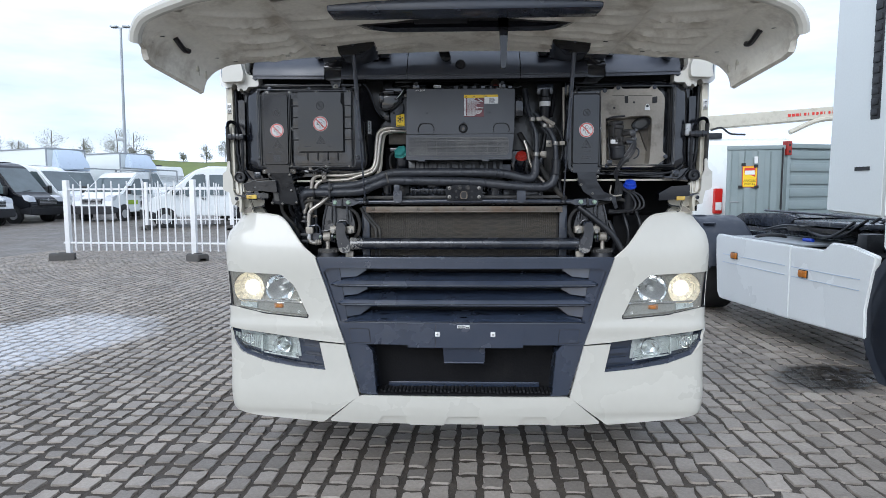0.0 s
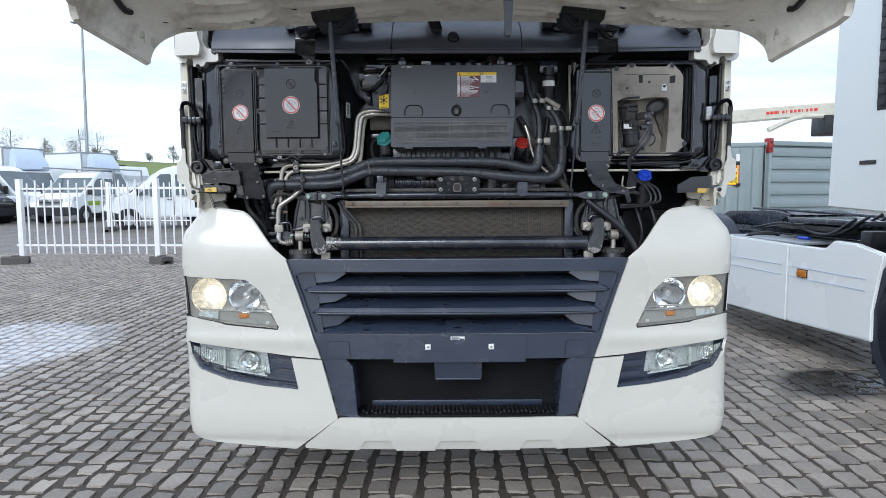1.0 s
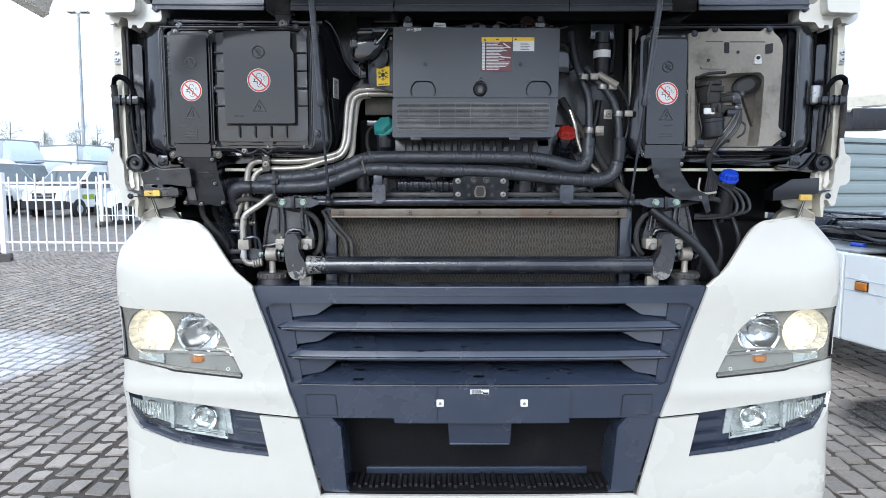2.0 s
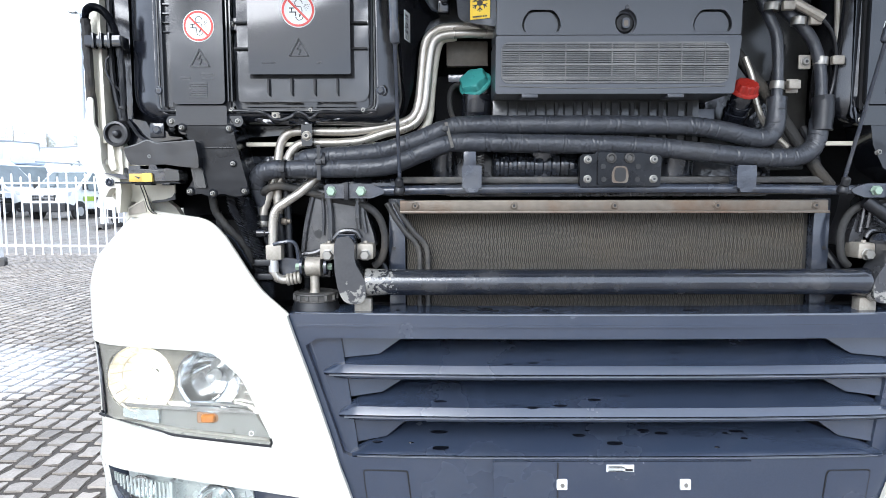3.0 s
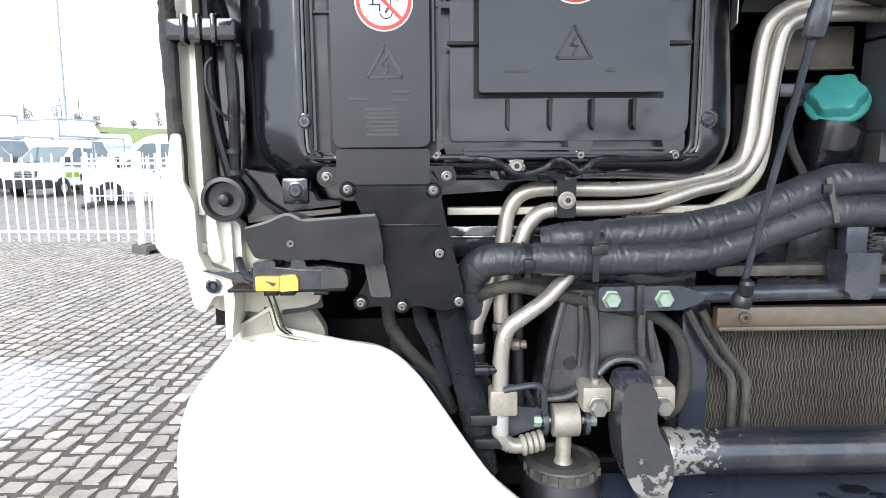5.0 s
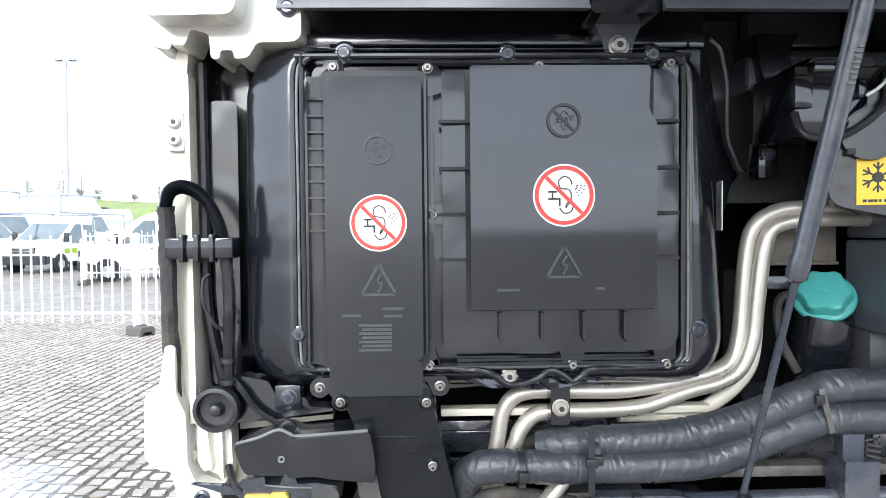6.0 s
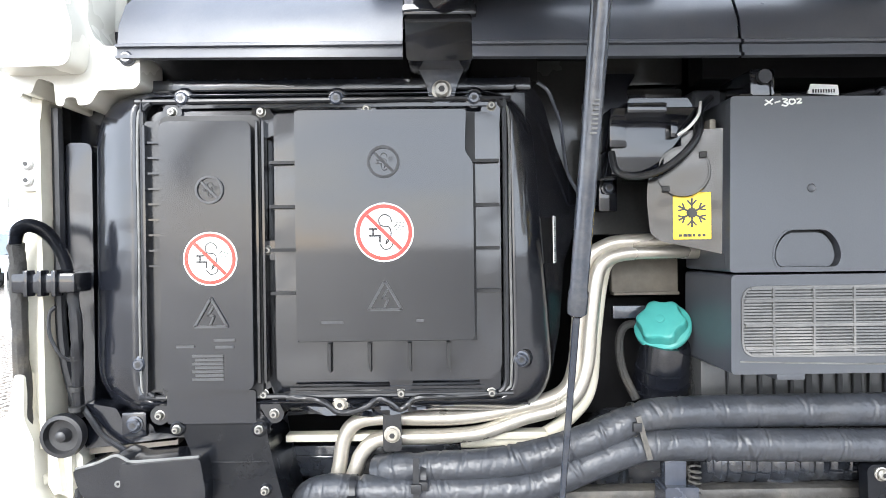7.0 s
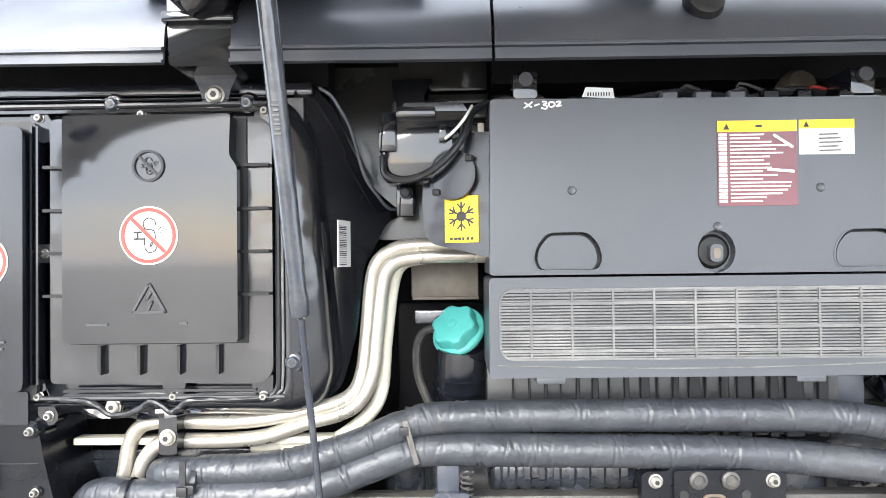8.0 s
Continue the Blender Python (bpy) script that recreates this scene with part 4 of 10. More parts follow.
# top ledge behind the rim
bm = sheet(B(), [(-0.752, 0), (0.752, 0), (0.735, 1), (-0.735, 1)], [], steps(-0.75, 0.75, 0.1), [0.5],
           lambda u, v: Vector((u, front_at(u)[0].y + 0.02 + 0.105 * v, 1.166 + 0.006 * v)), 0.008)
part("top_ledge", bm, GRILLE, grille)
# pale bead paints the highlight along the top rim
part("edge_bead", tube(B(), [(x, front_at(x)[0].y + 0.0175, 1.1705) for x in [-0.74 + 1.48 * i / 20 for i in range(21)]], 0.003, 8, 2), LIPGLINT, grille)
part("top_groove", sheet(B(), [(-0.735, 1.148), (0.735, 1.148), (0.733, 1.142), (-0.733, 1.142)], [], steps(-0.73, 0.73, 0.08), [], on_front(0.0125), 0.006), GRILLE, grille)


def slat(z, hx, back, dz, name="slat", lip=0.017):
    """A grille slat: a proud front lip and a shelf that rises backwards."""
    bm = B()
    n = 60
    rows = []
    for i in range(n + 1):
        x = -hx + 2 * hx * i / n
        y = front_at(x)[0].y + 0.012
        e = min(1, (hx - abs(x)) / 0.13)
        yb = y + 0.02 + back * e
        zz = z
        q = lip * (0.25 + 0.75 * math.sqrt(min(1, (hx - abs(x)) / 0.035)))
        rows.append([Vector((x, y + 0.010, zz - q)), Vector((x, y + 0.003, zz - q + 0.004)), Vector((x, y - 0.001, zz - 0.0045)), Vector((x, y + 0.008, zz - 0.0035)), Vector((x, y + 0.008, zz - 0.0005)), Vector((x, y - 0.003, zz + 0.0005)),
                     Vector((x, y + 0.0005, zz + q * 0.35)), Vector((x, y + 0.0085, zz + q)), Vector((x, yb, zz + q + dz * e)), Vector((x, yb, zz - q - 0.004))])
    vs = [[bm.verts.new(p) for p in r] for r in rows]
    m = len(rows[0])
    for a, b in zip(vs, vs[1:]):
        for k in range(m):
            bm.faces.new((a[k], b[k], b[(k + 1) % m], a[(k + 1) % m]))
    bm.faces.new(vs[0])
    bm.faces.new(vs[-1][::-1])
    ob = part(name, bm, GRILLE, grille)
    # pale bead paints the bright line along the slat lip
    part("lip_bead", tube(B(), [(x, front_at(x)[0].y + 0.0135, z - 0.0062) for x in [-hx + 0.012 + (2 * hx - 0.024) * i / 16 for i in range(17)]], 0.0026, 8, 2), LIPGLINT, ob)
    return ob


slat(1.036, 0.674, 0.10, 0.034)
slat(0.938, 0.640, 0.10, 0.034)
slat(0.846, 0.612, 0.10, 0.030, "lower_shelf", 0.008)
for sg in (-1, 1):
    plate = [(0.704, 1.124), (0.728, 1.10), (0.645, 0.838), (0.602, 0.830), (0.605, 0.87), (0.64, 1.124)]
    part("end_plate", sheet(B(), sided(sg, plate)[::-1], [], [], [], on_front(0.034), 0.02), GRILLE, grille)
    for z0, z1, xo, xi in ((1.116, 1.058, 0.712, 0.500), (1.019, 0.966, 0.675, 0.495), (0.921, 0.858, 0.645, 0.485)):
        pts = [(sg * xo, z0), (sg * (xi + 0.012), z0 - 0.003), (sg * xi, z0 - 0.014), (sg * (xi + 0.05), z1 + 0.012), (sg * (xo - 0.018), z1 + 0.002)]
        if sg > 0:
            pts = pts[::-1]
        bm = prism(B(), pts, -0.024, 0.10, 0.006)
        for v in bm.verts:
            v.co.y += max(0, 0.60 - abs(v.co.x)) * 0.35
        part("end_block", bm, GRILLE, grille)
# drops of water on the ledge and the slats
rw = random.Random(5)
for z, back, dz, lip, count_ in ((1.036, 0.10, 0.034, 0.014, 20), (0.938, 0.10, 0.034, 0.014, 22), (0.846, 0.10, 0.030, 0.008, 16), (1.168, 0.08, 0.004, 0.0, 20)):
    for k in range(count_):
        x, v = rw.uniform(-0.58, 0.58), rw.uniform(0.1, 0.75)
        y = front_at(x)[0].y + 0.017 + v * (back + 0.015)
        r = rw.choice((0.004, 0.005, 0.007, 0.010, 0.013))
        bm = lathe(B(), (x, y, z + lip + dz * v - 0.0005), (0, 0, 1), [(r, 0), (r * 0.8, 0.0012), (r * 0.3, 0.0018)], 9)
        for q in bm.verts:
            q.co.x = x + (q.co.x - x) * rw.uniform(1.3, 2.0)
        part("water_drop", bm, DROP, grille)
# the shade behind the slats is put into this panel's black
part("back_panel", box(B(), -0.72, 0.72, 0.125, 0.135, 0.72, 1.168), RECESS, grille, "black panel behind the slats, shade in its colour")
# lower strip, plate carrier, tow covers
part("plate_carrier", sheet(B(), [(-0.288, 0.834), (-0.284, 0.838), (0.298, 0.838), (0.302, 0.834), (0.298, 0.716), (-0.284, 0.716)], [], steps(-0.28, 0.3, 0.06), [], on_front(-0.002), 0.02), GRILLE, grille, "plain dark number plate carrier")
part("carrier_joint", box(B(), -0.1430, -0.1405, -0.0780, -0.070, 0.718, 0.836), RECESS, grille)
for x in (-0.132, 0.147):
    b_ = part("plate_clip", box(B(), x - 0.012, x + 0.012, -0.082, -0.072, 0.774, 0.798, 0.003), PAPER, grille, "small white plate clip")
    part("clip_screw", cyl(B(), (x, -0.082, 0.786), (0, -1, 0), 0.005, 0.003, 10), ZINC, b_)
lab = part("small_label", box(B(), -0.032, 0.030, -0.0785, -0.0765, 0.816, 0.832), PAPER, grille, "small white type label")
for k in range(5):
    part("label_bar", box(B(), -0.028 + 0.0 * k, 0.004 + 0.005 * (k % 3), -0.0792, -0.0784, 0.829 - 0.003 * k - 0.0008, 0.829 - 0.003 * k + 0.0008), INK, lab)
part("label_bar", box(B(), 0.010, 0.028, -0.0792, -0.0784, 0.817, 0.8225), INK, lab)
for sg in (-1, 1):
    o = rounded(rect(-0.05, 0.05, -0.034, 0.034), 0.008)
    pts = [(sg * 0.532 + x + z * 0.12 * sg, 0.770 + z) for x, z in o]
    part("tow_cover", sheet(B(), pts, [], [], [], on_front(0.0135), 0.01), GRILLE, grille, "square tow eye cover")
    ring = [(sg * 0.532 + x * 1.06 + z * 0.12 * sg, 0.770 + z * 1.08) for x, z in o]
    part("cover_gap", sheet(B(), ring, [], [], [], on_front(0.0150), 0.01), RECESS, grille)

# dark recess under the number plate
rec = part("lower_recess", sheet(B(), [(-0.610, 0.724), (-0.500, 0.724), (-0.470, 0.69), (-0.452, 0.472), (-0.44, 0.462), (-0.530, 0.460)], [], [], [], on_front(0.020), 0.03), GRILLE, truck, "dark plastic side frame of the lower opening")
part("side_frame", sheet(B(), mirror_x([(-0.610, 0.724), (-0.500, 0.724), (-0.470, 0.69), (-0.452, 0.472), (-0.44, 0.462), (-0.530, 0.460)]), [], [], [], on_front(0.020), 0.03), GRILLE, rec)
part("recess_back", prism(B(), [(-0.56, 0.73), (-0.53, 0.45), (0.53, 0.45), (0.56, 0.73)], 0.10, 0.12), DARK, rec, "black back wall of the opening")
part("recess_floor", box(B(), -0.53, 0.53, -0.045, 0.105, 0.452, 0.466, 0.003), DARK, rec, "wet black step inside the opening")
for k in range(46):
    rr = random.Random(k)
    part("step_stud", box(B(), -0.43 + 0.0195 * k - 0.006, -0.43 + 0.0195 * k + 0.006, -0.03 + rr.uniform(0, 0.03), 0.05 + rr.uniform(0, 0.03), 0.464, 0.472 + rr.uniform(0, 0.006), 0.002, 1), RECESS, rec)
part("step_edge", box(B(), -0.40, 0.40, 0.085, 0.1, 0.466, 0.492, 0.003), GRILLE, rec)
for sg in (-1, 1):
    part("recess_side", prism(B(), sided(sg, [(0.452, 0.466), (0.47, 0.69), (0.50, 0.724), (0.515, 0.724), (0.48, 0.466)]), -0.03, 0.11), GRILLE, rec)
fl_ = part("tow_flap", sheet(B(), rounded([(-0.106, 0.712), (0.108, 0.712), (0.106, 0.628), (-0.100, 0.628)], 0.01), [], [-0.05, 0, 0.05], [0.66, 0.69], lambda u, v: Vector((u, -0.058 + 0.25 * (0.712 - v), v)), 0.006), GRILLE, truck, "dark plastic tow bar flap")
part("flap_lip", box(B(), -0.100, 0.104, -0.042, -0.032, 0.626, 0.634, 0.003), GRILLE, fl_)

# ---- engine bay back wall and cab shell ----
# added near-black box: the bay's darkness is put into its colour
bay = part("bay_wall", box(B(), -1.17, 1.17, 0.42, 0.44, 0.72, 2.12), DARK, truck, "black backing wall added to keep the bay dark")
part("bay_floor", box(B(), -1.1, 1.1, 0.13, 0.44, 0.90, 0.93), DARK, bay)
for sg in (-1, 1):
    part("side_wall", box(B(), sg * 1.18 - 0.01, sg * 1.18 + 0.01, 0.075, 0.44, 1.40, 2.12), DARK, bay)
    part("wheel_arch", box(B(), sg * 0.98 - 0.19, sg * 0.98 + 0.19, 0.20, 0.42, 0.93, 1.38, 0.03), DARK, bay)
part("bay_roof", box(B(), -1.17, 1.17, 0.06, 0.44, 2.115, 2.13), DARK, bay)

cab = part("cab_shell", box(B(), -1.21, 1.21, 0.44, 2.2, 1.0, 3.5, 0.06, 3), WHITE, truck, "white painted cab body")
for sg in (-1, 1):
    part("cab_side", prism(B(), sided(sg, [(1.20, 1.56), (1.225, 1.56), (1.225, 2.6), (1.20, 2.6)]), 0.075, 0.45), WHITE, cab)
    bm = box(B(), sg * 1.216 - 0.006, sg * 1.216 + 0.006, 0.55, 1.55, 2.15, 2.85, 0.004)
    part("side_window", bm, WINDOW, cab, "tinted door window")
part("roof_front", box(B(), -1.2, 1.2, 0.40, 0.7, 3.05, 3.48, 0.05), WHITE, cab)
bm = B()
wv = [bm.verts.new(p) for p in ((-1.15, 0.16, 2.26), (1.15, 0.16, 2.26), (1.12, 0.42, 3.08), (-1.12, 0.42, 3.08))]
bm.faces.new(wv)
thicken(bm, 0.01)
part("windscreen", bm, WINDOW, cab, "dark tinted windscreen")
for sg in (-1, 1):
    bm = B()
    tube(bm, [(sg * 1.19, 0.18, 2.1), (sg * 1.18, 0.24, 2.5), (sg * 1.15, 0.43, 3.08)], 0.045, 10, 4)
    part("pillar", bm, WHITE, cab)
chassis = part("chassis_rail", box(B(), -0.42, -0.34, 0.5, 5.6, 0.72, 0.98), STEELBLK, truck, "black painted chassis frame")
part("chassis_rail", box(B(), 0.34, 0.42, 0.5, 5.6, 0.72, 0.98), STEELBLK, truck)
part("engine_block", box(B(), -0.45, 0.45, 0.55, 2.0, 0.55, 1.2, 0.06), DARK, truck)
part("front_axle", cyl(B(), (-1.0, 1.42, 0.5), (1, 0, 0), 0.07, 2.0, 14), DARK, truck)


def truck_wheel(parent, c, sgx, r=0.51, w=0.30, mat=RIM, name="wheel"):
    """A commercial wheel with a worn tyre and a dished rim."""
    ax = (sgx, 0, 0)
    p0 = Vector(c) - Vector(ax) * w / 2
    tyre = part(name, lathe(B(), p0, ax, [(r * 0.60, 0.01), (r * 0.80, 0), (r * 0.95, 0.02), (r, 0.05), (r, w - 0.05), (r * 0.95, w - 0.02), (r * 0.80, w), (r * 0.58, w - 0.01)], 40), TYRE, parent, "black rubber tyre on a rim")
    part("rim", lathe(B(), p0 + Vector(ax) * (w - 0.035), ax, [(r * 0.58, 0.03), (r * 0.52, -0.03), (r * 0.38, -0.05), (r * 0.34, -0.01), (r * 0.2, 0.02), (0.03, 0.03)], 32), mat, tyre)
    return tyre


for sg in (-1, 1):
    truck_wheel(truck, (sg * 1.06, 1.42, 0.51), sg)
    truck_wheel(truck, (sg * 0.95, 5.0, 0.51), sg, 0.51, 0.55)


# ---- equipment behind the flap ----
def screw(parent, x, z, y, r=0.0054, mat=None, name="screw"):
    s = part(name, lathe(B(), (x, y, z), (0, -1, 0), [(r * 1.25, 0), (r * 1.25, 0.002), (r, 0.0025), (r, 0.006), (r * 0.75, 0.008)], 14), mat or ZINC, parent)
    part("socket", cyl(B(), (x, y - 0.0075, z), (0, -1, 0), r * 0.42, 0.0012, 6), INK, s)
    return s


def lug(parent, x, z, y, r=0.0125, turn=-90, reach=0.028, width=0.036):
    """A moulded ear: round about its screw, widening into the lid."""
    t = radians(turn)
    pts = [(x + r * math.cos(t + radians(a)), z + r * math.sin(t + radians(a))) for a in range(80, 281, 20)]
    c, s_ = math.cos(t), math.sin(t)
    pts += [(x + reach * c + width / 2 * s_, z + reach * s_ - width / 2 * c), (x + reach * c - width / 2 * s_, z + reach * s_ + width / 2 * c)]
    return part("lug", prism(B(), pts, y - 0.012, y + 0.012, 0.0025), LID, parent)


def ring(bm, c, r0, r1, h, seg=36):
    return lathe(bm, c, (0, -1, 0), [(r0, 0), (r0, h), (r1, h), (r1, 0)], seg, cap=False)


def bar2(bm, a, b, w, y, h):
    """A flat bar between two points of (x, z) on a front at y."""
    d = Vector((b[0] - a[0], b[1] - a[1]))
    n = Vector((-d.y, d.x)).normalized() * w / 2
    pts = [(a[0] - n.x, a[1] - n.y), (b[0] - n.x, b[1] - n.y), (b[0] + n.x, b[1] + n.y), (a[0] + n.x, a[1] + n.y)]
    return prism(bm, pts, y - h, y)


def tap_picture(bm, x, z, r, y, h):
    """A tap with a hose and a spray head, in thin lines."""
    k = r / 0.035
    P = lambda a, b: (x + a * k, z + b * k)
    w = 0.0014 * k
    for a, b in ((P(-0.018, 0.004), P(-0.008, 0.004)), (P(-0.013, 0.004), P(-0.013, -0.003)), (P(-0.018, -0.004), P(-0.004, -0.004)), (P(-0.005, -0.004), P(-0.005, -0.012))):
        bar2(bm, a, b, w * 1.5, y, h)
    hose = [(-0.005, -0.014), (0.000, -0.020), (0.008, -0.018), (0.010, -0.010), (0.004, -0.008), (0.002, -0.014), (0.008, -0.004), (0.006, 0.006), (-0.004, 0.008), (-0.006, 0.016), (0.0, 0.021), (0.007, 0.018), (0.009, 0.012)]
    sp = smooth_path([(a, 0, b) for a, b in hose], 3)
    for a, b in zip(sp, sp[1:]):
        bar2(bm, P(a.x, a.z), P(b.x, b.z), w, y, h)
    for t in (-40, -20, 0, 20):
        c, s = math.cos(radians(t - 20)), math.sin(radians(t - 20))
        for d0 in (0.004, 0.008, 0.012):
            bar2(bm, P(0.010 + d0 * c, 0.011 + d0 * s), P(0.010 + (d0 + 0.002) * c, 0.011 + (d0 + 0.002) * s), w * 0.8, y, h)


def warning_sticker(parent, x, z, y, r):
    d = part("warning_sticker", cyl(B(), (x, y, z), (0, -1, 0), r, 0.0008, 40), PAPER, parent, "round no-water-jet sticker with a red ring")
    bm = B()
    tap_picture(bm, x, z, r, y - 0.0008, 0.0004)
    part("tap_picture", bm, INK, d, smooth=0)
    bm = ring(B(), (x, y - 0.0009, z), r * 0.82, r * 0.945, 0.0007)
    bar2(bm, (x - r * 0.57, z + r * 0.57), (x + r * 0.57, z - r * 0.57), r * 0.12, y - 0.0009, 0.0007)
    part("red_ring", bm, REDINK, d, smooth=0)


def moulded_marks(parent, x, z_ring, z_tri, y, r=0.021, bars=()):
    bm = ring(B(), (x, y, z_ring), r * 0.84, r, 0.003)
    bar2(bm, (x - r * 0.6, z_ring + r * 0.6), (x + r * 0.6, z_ring - r * 0.6), r * 0.16, y, 0.0022)
    tap_picture(bm, x, z_ring, r * 0.9, y, 0.002)
    part("moulded_ring", bm, LIDMARK, parent, smooth=0)
    bm = B()
    t = 0.021
    tri = [(x - t, z_tri - t * 0.8), (x + t, z_tri - t * 0.8), (x, z_tri + t * 0.95)]
    for a, b in zip(tri, tri[1:] + tri[:1]):
        bar2(bm, a, b, 0.0032, y, 0.0024)
    for a, b in (((x + 0.003, z_tri + 0.009), (x - 0.004, z_tri - 0.003)), ((x - 0.004, z_tri - 0.002), (x + 0.004, z_tri - 0.003)), ((x + 0.004, z_tri - 0.003), (x - 0.001, z_tri - 0.014))):
        bar2(bm, a, b, 0.0026, y, 0.0024)
    part("moulded_triangle", bm, LIDMARK, parent, smooth=0)
    if bars:
        for x0, x1, z in bars:
            part("moulded_bar", box(B(), x0, x1, y - 0.0014, y, z - 0.0016, z + 0.0016), LIDMARK, parent, smooth=0)


# left tub with a fuse box lid and a filter lid
def tub_side(sg):
    """The black side wall and the pressed tub round the boxes of one side."""
    wall = part("tub_wall", prism(B(), sided(sg, [(0.515, 1.60), (1.175, 1.56), (1.178, 2.06), (0.515, 2.06)]), 0.10, 0.13), TUB, truck, "black moulded inner wall")
    part("wall_plate", prism(B(), sided(sg, rounded(rect(1.128, 1.166, 1.60, 1.974), 0.012)), 0.052, 0.11, 0.008), TUB, wall)
    # one continuous bulge round the boxes, wider towards its foot, from the inner lip out to the wall
    bm = B()
    vr = []
    for f, y in ((0, 0.06), (0, 0.010), (0.03, 0.002), (0.10, -0.001), (0.17, 0.000), (0.34, 0.005), (0.5, 0.0115), (0.66, 0.0185), (0.80, 0.026), (0.87, 0.032), (0.91, 0.043), (0.96, 0.072), (1.0, 0.11)):
        o = rounded([(0.556 - 0.074 * f, 1.626 - 0.030 * f), (1.038 + 0.086 * f, 1.626 - 0.026 * f), (1.038 + 0.082 * f, 2.022 + 0.018 * f), (0.556 - 0.040 * f, 2.022 + 0.016 * f)], 0.026 + 0.058 * f, 8)
        vr.append([bm.verts.new((sg * x, y, z)) for x, z in o])
    n = len(vr[0])
    for a, b in zip(vr, vr[1:]):
        for i in range(n):
            bm.faces.new((a[i], a[(i + 1) % n], b[(i + 1) % n], b[i]))
    t = part("tub", bm, TUB, truck, "satin black moulded tub", 70)
    part("tub_floor", prism(B(), sided(sg, rect(0.53, 1.06, 1.61, 2.03)), 0.022 if sg < 0 else 0.066, 0.10), TUB, t)
    for x, d in ((0.5545, 1), (1.0395, -1)):
        part("seal_bead", tube(B(), [(sg * (x + d * 0.028), 0.003, 1.628), (sg * (x + d * 0.006), 0.0, 1.636), (sg * x, -0.0005, 1.665), (sg * x, -0.0005, 1.85), (sg * x, -0.0005, 1.985), (sg * (x + d * 0.008), 0.0, 2.010), (sg * (x + d * 0.03), 0.004, 2.019)], 0.0019, 8, 6), BEAD, t, "worn grey edge of the seal")
    lip = [(sg * x, 0.0005, z) for x, z in rounded(rect(0.5605, 1.0335, 1.6305, 2.0175), 0.022, 5)]
    part("seal", tube(B(), lip + lip[:1], 0.0038, 8, 2), RUBBER, t)
    for z0, z1 in ((2.0255, 2.028), (2.031, 2.033)):
        part("shelf_ridge", box(B(), min(sg * 0.60, sg * 1.0), max(sg * 0.60, sg * 1.0), 0.002, 0.02, z0, z1, 0.001, 1), TUB, t)
    return t


tub = tub_side(-1)
tub_side(1)


def tall_lid(x0, x1, z0, z1, parent, name, face):
    lid = part(name, prism(B(), rounded(rect(x0, x1, z0, z1), 0.012), -0.020, 0.06, 0.009), face, parent, "narrow black plastic lid with a round warning sticker")
    part("lid_step", prism(B(), rounded(rect(x0 + 0.001, x1 - 0.001, z0 - 0.045, z0 - 0.002), 0.004), -0.008, 0.06, 0.004), face, lid)
    # black border paints the shaded gap round the lid
    part("lid_flange", prism(B(), rounded(rect(x0 - 0.006, x1 + 0.008, z0 - 0.012, z1 + 0.010), 0.012), -0.004, 0.06, 0.002), RECESS, lid)
    part("lid_base", prism(B(), rounded(rect(x0 - 0.018, x1 + 0.014, z0 - 0.03, z1 + 0.018), 0.012), 0.006, 0.06, 0.003), face, lid)
    return lid


lidA = tall_lid(-1.004, -0.887, 1.643, 1.988, truck, "filter_lid", LIDSATIN)
for k in range(9):
    part("edge_clip", box(B(), -1.027, -1.004, -0.008, 0.0, 1.962 - 0.020 * k, 1.9645 - 0.020 * k), LID, lidA)
part("comb_base", prism(B(), rounded(rect(-1.031, -1.003, 1.638, 1.992), 0.006), -0.001, 0.03, 0.002), DUCT, lidA)
part("edge_rail", box(B(), -1.0285, -1.0255, -0.012, 0.012, 1.64, 1.985), LID, lidA)
for x0, x1 in ((-0.884, -0.881), (-0.876, -0.873)):
    part("edge_rail", box(B(), x0, x1, -0.010, 0.012, 1.65, 1.99), LID, lidA)
warning_sticker(lidA, -0.940, 1.812, -0.0202, 0.0345)
moulded_marks(lidA, -0.940, 1.900, 1.742, -0.0200, 0.018, ((-0.985, -0.962, 1.700), (-0.937, -0.910, 1.708), (-0.935, -0.912, 1.699), *[(-0.965 + 0.004 * (k % 2), -0.925, 1.688 - 0.005 * k) for k in range(7)]))
lidB = part("fuse_box_lid", prism(B(), rounded([(-0.862, 1.650), (-0.578, 1.650), (-0.567, 1.665), (-0.567, 1.985), (-0.58, 2.0), (-0.862, 2.0)], 0.008), -0.002, 0.06, 0.004), TUB, truck, "wide black fuse box lid with a raised centre")
# proud black outline paints a shadow gap round the raised centre
part("centre_gap_shade", prism(B(), [(-0.8335, 1.7015), (-0.5995, 1.7015), (-0.5995, 1.999), (-0.8335, 1.999)], -0.0045, 0.0), RECESS, lidB)
raised = part("raised_centre", prism(B(), rounded([(-0.829, 1.706), (-0.604, 1.706), (-0.604, 1.93), (-0.614, 1.945), (-0.612, 1.998), (-0.829, 1.998)], 0.005), -0.030, 0.0, 0.007), LID, lidB)
warning_sticker(lidB, -0.717, 1.843, -0.0302, 0.0375)
moulded_marks(lidB, -0.717, 1.932, 1.762, -0.030, 0.0205, ((-0.798, -0.770, 1.730), (-0.678, -0.668, 1.731)))
# black bars draw the shaded slits as dark lines
for z in (1.935, 1.878, 1.822, 1.766):
    for x0, x1 in ((-0.866, -0.829), (-0.604, -0.569)):
        part("rib", prism(B(), [(x0, z - 0.002), (x1, z - 0.002), (x1, z + 0.002), (x0, z + 0.002)], -0.012, -0.002), RECESS, lidB)
